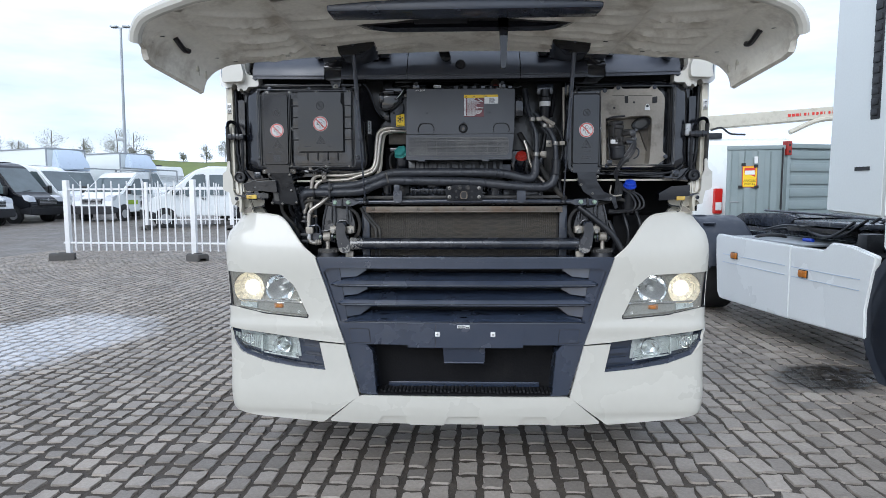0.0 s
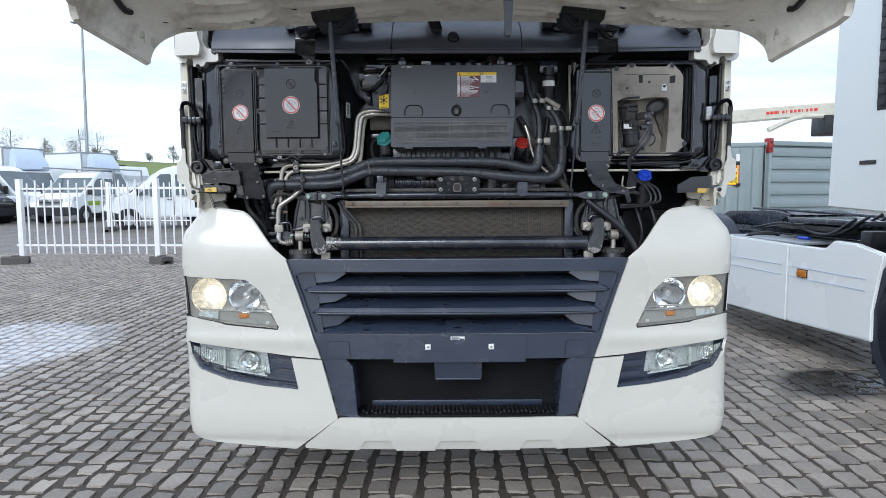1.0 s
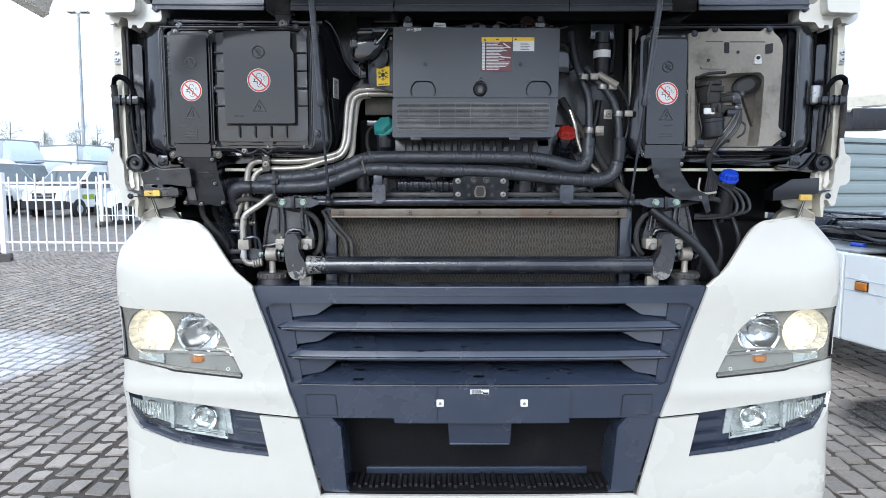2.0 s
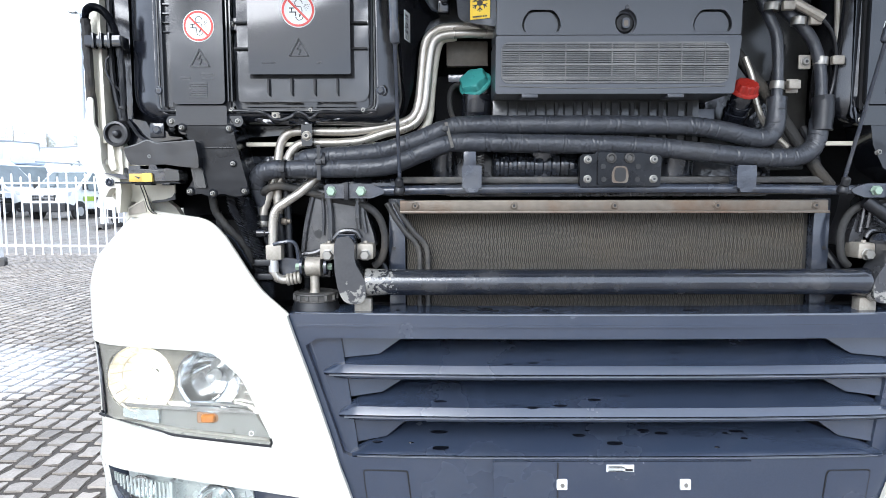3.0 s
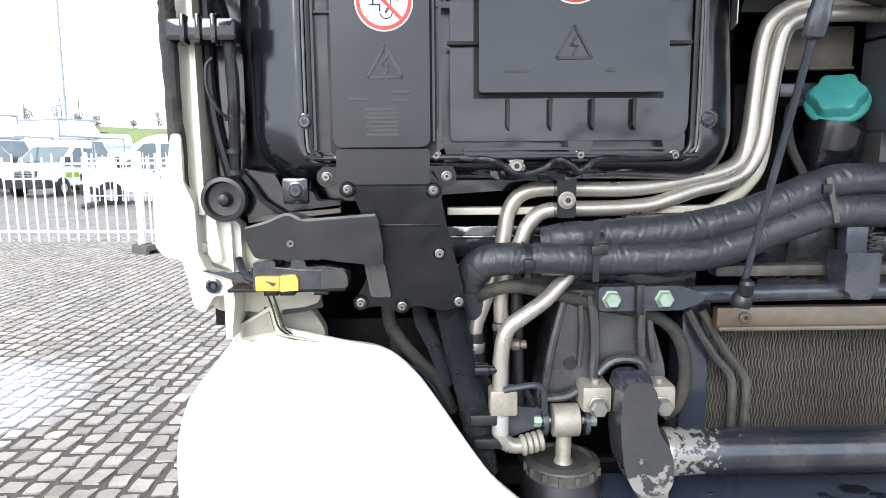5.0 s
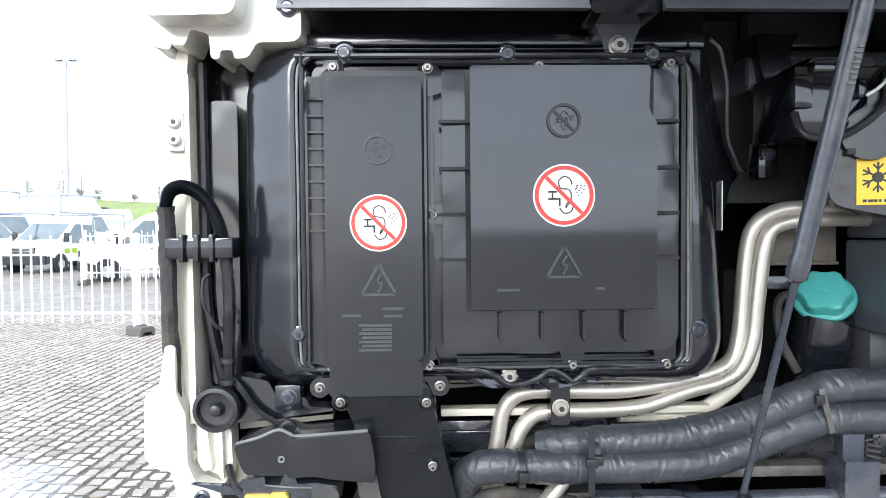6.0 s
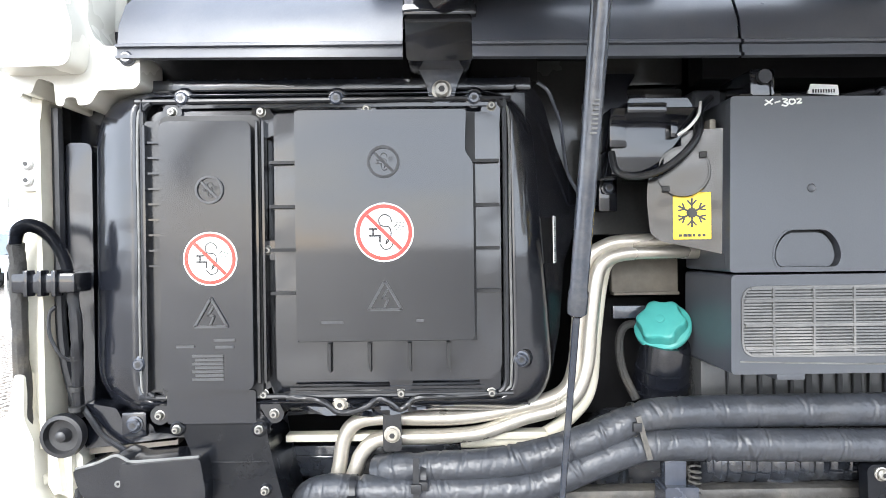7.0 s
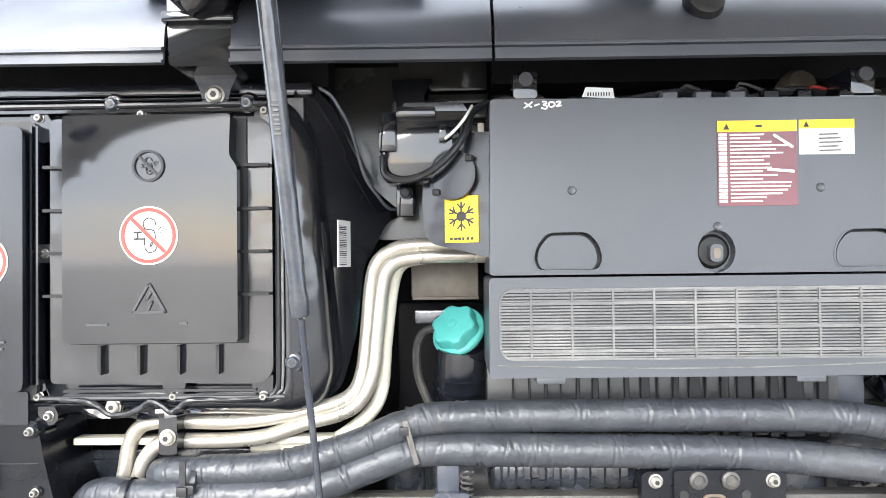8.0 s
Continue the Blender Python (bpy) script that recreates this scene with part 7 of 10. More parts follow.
part("tie_head", box(B(), -0.688, -0.674, -0.023, -0.016, 1.508, 1.520, 0.002), RUBBER, ts_)
# vertical runs right of the cover
part("hose_run", tube(B(), [(0.364, 0.02, 1.64), (0.366, 0.025, 1.73), (0.362, 0.03, 1.80), (0.345, 0.04, 1.85), (0.325, 0.06, 1.92), (0.31, 0.08, 2.02)], 0.0125, 14, 6, 0.03), HOSE, truck, "black hose")
part("hose_run", tube(B(), [(0.462, 0.015, 1.60), (0.463, 0.02, 1.70), (0.450, 0.025, 1.77), (0.425, 0.03, 1.815), (0.395, 0.04, 1.85), (0.36, 0.06, 1.90)], 0.0130, 14, 6, 0.03), HOSE, truck, "black hose")
part("hose_sleeve", tube(B(), [(0.462, 0.006, 1.585), (0.464, 0.008, 1.63), (0.464, 0.012, 1.66)], 0.023, 14, 4, 0.06), RUBBER, truck)
part("hose_run", tube(B(), [(0.285, 0.10, 1.80), (0.32, 0.08, 1.74), (0.37, 0.06, 1.66), (0.42, 0.05, 1.58), (0.48, 0.05, 1.50), (0.52, 0.06, 1.46)], 0.014, 12, 5), TAPE, truck, "dusty black hose")
part("metal_pipe", tube(B(), [(0.31, 0.07, 1.76), (0.325, 0.06, 1.71), (0.335, 0.06, 1.66), (0.36, 0.055, 1.60), (0.41, 0.05, 1.55)], 0.0075, 10, 6), PIPE, truck, "thin metal pipe")
part("metal_pipe", tube(B(), [(0.50, 0.04, 2.02), (0.502, 0.04, 1.9), (0.508, 0.04, 1.75), (0.515, 0.04, 1.66)], 0.006, 10, 6), ALU, truck, "thin metal pipe")
part("metal_pipe", tube(B(), [(0.522, 0.04, 2.03), (0.521, 0.04, 1.9), (0.525, 0.04, 1.75), (0.530, 0.04, 1.66)], 0.005, 10, 6), ALU, truck, "thin metal pipe")
for x, z in ((0.366, 1.688), (0.462, 1.742), (0.345, 1.862), (0.407, 1.83)):
    cl = part("hose_clamp", lathe(B(), (x, 0.024, z), (0.1, 0, 1), [(0.016, -0.009), (0.0165, -0.006), (0.0165, 0.006), (0.016, 0.009)], 18, cap=False), ZINC, truck, "bright metal hose clamp")
    part("clamp_screw", box(B(), x + 0.018, x + 0.045, 0.006, 0.02, z - 0.010, z + 0.010, 0.003), ALU, cl)
for x, z in ((0.404, 1.688), (0.430, 1.742)):
    pl = part("clamp_plate", box(B(), x - 0.014, x + 0.014, 0.03, 0.036, z - 0.016, z + 0.016, 0.003), ALU, truck, "small metal clamp plate")
    screw(pl, x, z, 0.03, 0.009)
fb = part("valve_bottle", lathe(B(), (0.410, 0.05, 1.862), (0, 0, 1), [(0.020, 0), (0.026, 0.01), (0.026, 0.05), (0.028, 0.055), (0.028, 0.11), (0.024, 0.115), (0.024, 0.15)], 22), RUBBER, truck, "black filter bottle with a white band")
part("white_band", lathe(B(), (0.410, 0.05, 1.928), (0, 0, 1), [(0.0288, 0), (0.0288, 0.024)], 22), PAPER, fb)
part("bottle_bracket", box(B(), 0.37, 0.45, 0.05, 0.09, 1.99, 2.04, 0.005), STEELBLK, fb)
cnn = part("inline_connector", tube(B(), [(0.392, 0.02, 1.872), (0.42, 0.01, 1.852), (0.452, 0.005, 1.832)], 0.011, 10, 4), ALU, truck, "pale in-line connector")
part("connector_tail", tube(B(), [(0.450, 0.005, 1.832), (0.478, 0.01, 1.80), (0.495, 0.02, 1.75), (0.498, 0.03, 1.70), (0.49, 0.03, 1.66)], 0.004, 8, 5), RUBBER, cnn)
for k, pts in enumerate((((0.26, 0.12, 2.0), (0.30, 0.10, 1.95), (0.32, 0.09, 1.9)), ((0.46, 0.1, 2.03), (0.455, 0.08, 1.95), (0.44, 0.06, 1.88)), ((0.34, 0.15, 1.62), (0.40, 0.12, 1.7), (0.42, 0.12, 1.8)), ((0.30, 0.14, 1.62), (0.33, 0.12, 1.58), (0.40, 0.12, 1.50)), ((0.47, 0.10, 1.60), (0.49, 0.08, 1.54), (0.50, 0.08, 1.47)))):
    part("hose_run", tube(B(), pts, 0.011, 10, 5), RUBBER, truck)
tank = part("expansion_tank", box(B(), 0.24, 0.42, 0.14, 0.30, 1.58, 1.72, 0.02, 3), SHROUD, truck, "black coolant expansion tank")
part("side_wall", box(B(), 0.25, 0.515, 0.165, 0.18, 1.50, 2.08, 0.004), BAYGREY, truck, "grey satin wall behind the hoses")
part("relay_box", box(B(), 0.255, 0.30, 0.04, 0.10, 1.88, 1.98, 0.006), LID, truck, "black relay box")

# ---- right: filter lid, open compartment with valve ----
lidC = tall_lid(0.543, 0.668, 1.640, 1.975, truck, "filter_lid", LID)
warning_sticker(lidC, 0.607, 1.803, -0.0202, 0.0365)
moulded_marks(lidC, 0.607, 1.888, 1.735, -0.0200, 0.018, ((0.60, 0.63, 1.700), (0.585, 0.63, 1.672), (0.585, 0.63, 1.664)))
for x, z in ((0.555, 1.985), (0.662, 1.985), (0.682, 1.812), (0.548, 1.632), (0.665, 1.632), (0.548, 1.608), (0.67, 1.606)):
    lg = lug(lidC, x, z, 0.014, 0.0125, -90 if z > 1.9 else 90)
    screw(lg, x, z, 0.004)
duct2 = part("duct", prism(B(), [(0.565, 1.608), (0.66, 1.608), (0.668, 1.55), (0.70, 1.50), (0.76, 1.475), (0.772, 1.42), (0.758, 1.41), (0.742, 1.452), (0.66, 1.46), (0.60, 1.50), (0.575, 1.55)], -0.004, 0.09, 0.010), DUCT, truck, "black plastic duct")
for x, z in ((0.588, 1.535), (0.645, 1.49), (0.735, 1.465), (0.668, 1.575)):
    screw(duct2, x, z, -0.001, 0.006)
for sg in (-1, 1):
    bm = prism(B(), sided(sg, rounded([(1.156, 1.468), (1.135, 1.452), (1.105, 1.440), (1.075, 1.428), (1.056, 1.410), (1.044, 1.385), (1.042, 1.35), (1.158, 1.35)], 0.006)), 0.075, 0.10, 0.006)
    for v in bm.verts:
        v.co.y += 0.5 * max(0, 1.10 - abs(v.co.x))
    cp_ = part("inner_panel", bm, CREAM, truck, "cream painted inner corner panel")
    part("panel_fold", prism(B(), sided(sg, [(1.153, 1.480), (1.143, 1.482), (1.140, 1.45), (1.146, 1.40), (1.154, 1.40)]), 0.004, 0.085, 0.002), CREAM, cp_)
# compartment: a moulded beige liner with a hollow for the valve
liner_o = rounded([(0.677, 1.998), (0.740, 2.004), (0.750, 2.018), (0.773, 2.018), (0.784, 2.004), (0.917, 2.004), (0.929, 2.019), (0.948, 2.016), (0.958, 2.001), (0.980, 1.985), (0.993, 1.962), (0.994, 1.916), (0.991, 1.801), (0.990, 1.698), (1.006, 1.684), (1.008, 1.662), (0.991, 1.652), (0.972, 1.636), (0.942, 1.620), (0.690, 1.621)], 0.007, 3)
hollow = rounded([(0.703, 1.863), (0.797, 1.862), (0.824, 1.871), (0.920, 1.874), (0.932, 1.857), (0.929, 1.768), (0.926, 1.693), (0.921, 1.634), (0.717, 1.634), (0.709, 1.668)], 0.010, 3)
liner = part("compartment", sheet(B(), liner_o, [hollow], steps(0.67, 1.01, 0.05), steps(1.62, 2.02, 0.05), lambda u, v: Vector((u, -0.002 + 0.010 * max(0, (u - 0.93) / 0.06), v)), 0.010), BEIGE, truck, "stained beige open compartment with a valve inside")
bm = B()
va = [bm.verts.new((x, 0.0, z)) for x, z in hollow]
vb_ = [bm.verts.new((0.818 + (x - 0.818) * 0.94, 0.060, 1.748 + (z - 1.748) * 0.96)) for x, z in hollow]
for k in range(len(va)):
    bm.faces.new((va[k], va[(k + 1) % len(va)], vb_[(k + 1) % len(va)], vb_[k]))
bm.faces.new(vb_)
part("liner_hollow", bm, BEIGE, liner, "stained hollow of the liner", 25)
part("hollow_slope", prism(B(), [(0.884, 1.802), (0.928, 1.868), (0.926, 1.690)], 0.042, 0.060, 0.004), DUSTBROWN, liner, "dark brown slope inside the hollow")
for pts_ in ([(0.794, 1.969), (0.811, 1.969), (0.812, 1.934), (0.796, 1.935)], [(0.930, 1.962), (0.954, 1.967), (0.954, 1.936), (0.931, 1.933)]):
    part("liner_slot", prism(B(), rounded(pts_, 0.003), -0.0035, 0.004), RECESS, liner)
for x0, x1, z0, z1 in ((0.734, 0.792, 1.970, 1.9735), (0.813, 0.929, 1.969, 1.9725)):
    part("liner_groove", box(B(), x0, x1, -0.0030, 0.002, z0, z1, 0.001, 1), DUSTBROWN, liner)
for x, z in ((0.745, 1.912), (0.841, 1.938)):
    part("liner_hole", cyl(B(), (x, -0.0015, z), (0, -1, 0), 0.0055, 0.0012, 12), INK, liner)
for pts_ in ([(0.690, 1.80), (0.704, 1.80), (0.708, 1.66), (0.700, 1.640), (0.694, 1.66)], [(0.720, 1.885), (0.790, 1.882), (0.815, 1.890), (0.815, 1.900), (0.720, 1.896)]):
    part("liner_ridge", prism(B(), rounded(pts_, 0.004), -0.006, 0.002, 0.003), BEIGE, liner)
bm = lathe(B(), (0.884, 0.024, 1.836), (-0.25, -1, 0.05), [(0.044, 0), (0.046, 0.006), (0.042, 0.008), (0.036, 0.002), (0.01, -0.004)], 26)
for v in bm.verts:
    v.co.z = 1.836 + (v.co.z - 1.836) * 0.70 + (v.co.x - 0.884) * 0.18
part("dark_opening", bm, INK, liner, "oval black grommet opening")
VAX = (-0.11, 0.03, 1.0)
vb = part("valve_body", lathe(B(), (0.770, -0.003, 1.660), VAX, [(0.020, -0.002), (0.031, 0.0), (0.036, 0.004), (0.0375, 0.010), (0.0375, 0.050), (0.040, 0.052), (0.040, 0.062), (0.037, 0.064)], 28), RUBBER, truck, "dusty dark valve with a black motor")
vc_ = part("valve_block", lathe(B(), (0.763, -0.001, 1.722), VAX, [(0.036, 0), (0.039, 0.006), (0.039, 0.018), (0.034, 0.022), (0.0375, 0.030), (0.0375, 0.044), (0.033, 0.050), (0.036, 0.058), (0.037, 0.098), (0.034, 0.106), (0.041, 0.108), (0.041, 0.118), (0.036, 0.121), (0.020, 0.128)], 26), VALVE, vb, "dusty cast valve housing")
part("valve_band", box(B(), 0.722, 0.756, -0.0425, -0.034, 1.734, 1.754, 0.002), PAPER, vb, "small white type label")
for an in range(6):
    t_ = radians(190 + 34 * an)
    part("flange_bolt", lathe(B(), (0.759 + 0.040 * math.cos(t_), -0.001 + 0.040 * math.sin(t_), 1.740), VAX, [(0.006, 0), (0.006, 0.022), (0.004, 0.026)], 8), VALVE, vc_)
part("housing_rib", box(B(), 0.742, 0.786, -0.040, -0.02, 1.806, 1.826, 0.005), VALVE, vc_)
part("housing_rib", tube(B(), [(0.735, -0.038, 1.770), (0.733, -0.040, 1.800), (0.742, -0.036, 1.835)], 0.006, 8, 4), VALVE, vc_)
part("cap_lever", tube(B(), [(0.706, -0.015, 1.852), (0.722, -0.032, 1.861), (0.750, -0.038, 1.865), (0.790, -0.030, 1.868)], 0.0048, 8, 5), RUBBER, vc_)
for z0, x1, zz in ((1.782, 0.828, 0.012), (1.752, 0.838, 0.010), (1.796, 0.846, 0.007)):
    part("valve_arm", tube(B(), [(0.785, -0.018, z0), (0.805, -0.024, z0 + 0.003), (x1, -0.022, z0 + 0.004)], zz, 10, 4), VALVE, vb)
    part("arm_head", lathe(B(), (x1, -0.036, z0 + 0.004), (0, 1, 0), [(zz * 0.8, 0), (zz * 1.3, 0.003), (zz * 1.3, 0.02), (zz, 0.024)], 12), CASTDK, vb)
part("valve_plug", box(B(), 0.800, 0.838, -0.036, -0.008, 1.728, 1.752, 0.005), LID, vb)
part("valve_plug", box(B(), 0.826, 0.846, -0.032, -0.006, 1.765, 1.790, 0.004), LID, vb)
for k in range(6):
    r = random.Random(500 + k)
    o = 0.0065 * k
    part("valve_wire", tube(B(), [(0.836 - 0.003 * k, -0.02, 1.786 - 0.012 * k), (0.846 - o * 0.4, -0.032, 1.742), (0.842 - o, -0.030, 1.700), (0.815 - o, -0.026, 1.66), (0.782 - o * 0.5, -0.016, 1.625), (0.766 - o * 0.4, -0.004, 1.58), (0.762 + o, 0.01, 1.52), (0.755 + o, 0.02, 1.46)], 0.0038 + 0.0008 * (k % 3), 8, 6), RUBBER, vb)
part("loop_wire", tube(B(), [(0.85, -0.02, 1.715), (0.862, -0.03, 1.70), (0.858, -0.03, 1.675), (0.838, -0.03, 1.66)], 0.0035, 7, 6), STEELBLK, vb)
for z, x in ((1.655, 0.803), (1.605, 0.770)):
    part("wire_tie", lathe(B(), (x, -0.018, z), (0.5, 0, 1), [(0.017, -0.003), (0.017, 0.003)], 14, cap=False), INK, vb)
part("valve_plug", box(B(), 0.710, 0.735, -0.025, 0.0, 1.628, 1.655, 0.004), LID, vb)
part("valve_wire", tube(B(), [(0.722, -0.012, 1.655), (0.724, -0.02, 1.69), (0.718, -0.01, 1.74), (0.724, 0.0, 1.79)], 0.0032, 7, 6), RUBBER, vb)
for x, z in ((0.696, 1.996), (0.762, 2.010), (0.939, 2.011), (1.000, 1.672), (0.712, 1.628)):
    screw(liner, x, z, -0.004, 0.0085, STEELBLK)
sp_ = part("small_plate", prism(B(), rounded([(0.893, 1.900), (0.918, 1.900), (0.916, 1.918), (0.910, 1.929), (0.900, 1.929), (0.895, 1.918)], 0.003), -0.008, -0.001, 0.001), PAPER, truck, "small white plate")
screw(sp_, 0.905, 1.919, -0.008, 0.005, STEELBLK)
part("washer_bottle", box(B(), 1.10, 1.128, 0.01, 0.05, 1.775, 1.835, 0.008, 3), LAMPGREY, truck, "small grey sensor bottle")
cap("filler_neck", (0.832, 0.000, 1.540), (0.0, -0.55, 0.83), 0.0255, 0.034, BLUE, "blue ribbed washer cap", 12)
part("washer_tube", lathe(B(), (0.835, 0.05, 1.40), (0, -0.3, 1), [(0.03, 0), (0.025, 0.06), (0.024, 0.12)], 16), RUBBER, truck)
for k in range(3):
    o = 0.021 * k
    part("cable", tube(B(), [(0.775 + o * 0.3, 0.03, 1.545), (0.800 + o * 0.5, 0.01, 1.512), (0.838 + o, 0.0, 1.480), (0.858 + o, -0.006, 1.440), (0.846 + o, -0.004, 1.408 + o * 0.2), (0.80 + o * 0.8, 0.02, 1.396 + o * 0.2), (0.74, 0.05, 1.392 + 0.3 * o)], 0.0058, 9, 7), RUBBER, truck, "black looped air line")
part("cable", tube(B(), [(0.742, 0.02, 1.53), (0.735, 0.01, 1.49), (0.752, 0.0, 1.478), (0.79, 0.0, 1.482)], 0.0042, 8, 6), ALU, truck)
part("air_line", tube(B(), [(0.78, 0.03, 1.585), (0.86, 0.025, 1.59), (0.95, 0.025, 1.585), (1.05, 0.03, 1.60), (1.10, 0.03, 1.63)], 0.006, 8, 6), RUBBER, truck)
part("connector_housing", prism(B(), [(1.12, 1.53), (1.03, 1.525), (0.97, 1.49), (0.97, 1.455), (1.05, 1.46), (1.12, 1.48)], -0.02, 0.04, 0.008), LID, truck, "black plastic cable housing")
part("yellow_plug", box(B(), 1.055, 1.095, -0.03, 0.0, 1.455, 1.475, 0.003), YELCON, truck, "yellow cable connector")
part("drain_hose", tube(B(), [(0.58, 0.02, 1.425), (0.66, 0.0, 1.36), (0.74, -0.01, 1.29), (0.80, -0.015, 1.20)], 0.015, 12, 5), RUBBER, truck, "black drain hose")

# ---- crossbar, radiator, stabiliser, air springs ----
cbar = part("crossbar", tube(B(), [(-0.56, 0.015, 1.449), (-0.2, 0.015, 1.453), (0.2, 0.015, 1.453), (0.56, 0.015, 1.449)], 0.0115, 12, 5), STEELBLK, truck, "black painted steel crossbar")
part("upper_rail", box(B(), -0.50, 0.50, 0.045, 0.075, 1.466, 1.482, 0.005), CAST, truck, "dusty grey rail")
for sg in (-1, 1):
    ep = part("end_plate", prism(B(), sided(sg, rounded([(0.672, 1.432), (0.672, 1.464), (0.565, 1.464), (0.548, 1.458), (0.535, 1.452), (0.535, 1.444), (0.548, 1.438), (0.565, 1.432)], 0.006)), -0.002, 0.02, 0.003), STEELBLK, cbar)
    for x in (0.588, 0.656):
        b_ = part("hex_bolt", lathe(B(), (sg * x, -0.002, 1.448), (0, -1, 0), [(0.0125, 0), (0.0125, 0.003), (0.0105, 0.0035), (0.0105, 0.010), (0.009, 0.012)], 6), MINT, ep, "pale green plated bolt")
    tt = part("tie_band", box(B(), sg * 0.621 - 0.005, sg * 0.621 + 0.005, -0.012, 0.0, 1.428, 1.468, 0.002), RUBBER, ep)
    xc = -0.335 if sg < 0 else 0.289
    ct = part("clamp_tab", prism(B(), rounded([(xc - 0.022, 1.456), (xc - 0.022, 1.506), (xc + 0.022, 1.506), (xc + 0.022, 1.456), (xc + 0.015, 1.454), (xc + 0.013, 1.445), (xc - 0.013, 1.445), (xc - 0.015, 1.454)], 0.004), -0.010, 0.03, 0.004), STEELBLK, cbar, "black steel clamp")
    part("clamp_strap", box(B(), xc - 0.019, xc + 0.010, 0.0, 0.02, 1.50, 1.545, 0.003), STEELBLK, ct)
lat = part("lock_plate", prism(B(), rounded([(-0.088, 1.458), (0.094, 1.458), (0.096, 1.525), (0.088, 1.531), (0.060, 1.531), (0.056, 1.540), (-0.050, 1.540), (-0.056, 1.531), (-0.084, 1.531), (-0.090, 1.525)], 0.004), -0.006, 0.012, 0.003), GUSSET, truck, "black lock plate with a keyhole slot")
part("lock_centre", prism(B(), rounded(rect(-0.050, 0.056, 1.462, 1.534), 0.006), -0.012, 0.0, 0.003), GUSSET, lat)
part("lock_slot", prism(B(), rounded([(-0.017, 1.466), (0.018, 1.466), (0.020, 1.486), (0.014, 1.504), (-0.012, 1.504), (-0.019, 1.486)], 0.007), -0.0135, -0.011, 0.001), BEAM, lat, "rusty keyhole ring")
part("keyhole", prism(B(), rounded(rect(-0.0125, 0.0135, 1.469, 1.501), 0.011), -0.0150, -0.0130), INK, lat)
for x in (-0.020, 0.021):
    part("lock_bolt", lathe(B(), (x, -0.012, 1.522), (0, -1, 0), [(0.0115, 0), (0.0115, 0.004), (0.008, 0.006), (0.006, 0.003)], 14), CAST, lat)
for x, z in ((-0.072, 1.519), (0.078, 1.519), (-0.072, 1.475), (0.078, 1.475)):
    screw(lat, x, z, -0.006, 0.0075)
for x, z in ((-0.038, 1.503), (0.041, 1.503), (-0.036, 1.474), (0.040, 1.474)):
    part("punch_hole", cyl(B(), (x, -0.012, z), (0, -1, 0), 0.006, 0.0012, 12), INK, lat)
part("spring", tube(B(), [(-0.315 + 0.008 * math.cos(k * 1.05), 0.0 + 0.008 * math.sin(k * 1.05), 1.530 - 0.0012 * k) for k in range(40)], 0.0014, 5, 2), CAST, truck)
rad = part("radiator", box(B(), -0.49, 0.49, 0.092, 0.14, 1.15, 1.398), RADCORE, truck, "dusty radiator core with fine fins")
bm = B()
for k in range(98):
    x = -0.484 + 0.00988 * k
    rf = random.Random(k)
    for side in (-1, 1):
        prev = None
        for n in range(50):
            z, o = 1.155 + 0.00498 * n, side * 0.0022 + 0.0016 * math.sin(n * 1.05 + 0.9 * math.sin(k * 0.7)) + rf.uniform(-0.0003, 0.0003)
            row = [bm.verts.new((x + o - 0.0009, 0.0886, z)), bm.verts.new((x + o + 0.0009, 0.0886, z))]
            if prev:
                bm.faces.new((prev[0], prev[1], row[1], row[0]))
            prev = row
fins = part("fin_pack", bm, RAD, rad, smooth=0)
fins["kind"] = "stuff"
for k in range(99):
    part("radiator_tube", box(B(), -0.4898 + 0.00988 * k, -0.4888 + 0.00988 * k, 0.0876, 0.095, 1.152, 1.398), FINTUBE, rad)
part("top_strip", box(B(), -0.502, 0.502, 0.030, 0.046, 1.400, 1.427, 0.003), BEAM, truck, "tarnished tan metal strip with screws")
ts_ = part("strip_lip", box(B(), -0.502, 0.502, 0.022, 0.046, 1.396, 1.402, 0.002), BEAM, truck)
for x in (-0.466, -0.235, 0.0, 0.24, 0.47):
    screw(ts_, x, 1.414, 0.031, 0.008, BEAM)
for sg in (-1, 1):
    part("radiator_frame", box(B(), sg * 0.512 - 0.02, sg * 0.512 + 0.02, 0.07, 0.12, 1.15, 1.43, 0.004), STEELBLK, rad)
    part("frame_hole", cyl(B(), (sg * 0.520, 0.07, 1.20), (0, -1, 0), 0.005, 0.001, 10), INK, rad)
    part("frame_hole", cyl(B(), (sg * 0.520, 0.07, 1.31), (0, -1, 0), 0.005, 0.001, 10), INK, rad)
for dx in (0, 0.02):
    part("cooler_pipe", tube(B(), [(-0.535 + dx, 0.05, 1.42), (-0.515 + dx, 0.05, 1.385), (-0.49 + dx, 0.055, 1.35), (-0.468 + dx, 0.06, 1.325), (-0.458 + dx, 0.065, 1.29), (-0.458 + dx, 0.07, 1.17)], 0.0062, 9, 6), CAST, truck, "thin grey cooler pipe")
stab = part("stabiliser_bar", lathe(B(), (-0.56, 0.0, 1.238), (1, 0, 0), [(0.030, 0), (0.030, 1.12)], 28), STABILISER, truck, "thick black stabiliser tube with peeling ends")
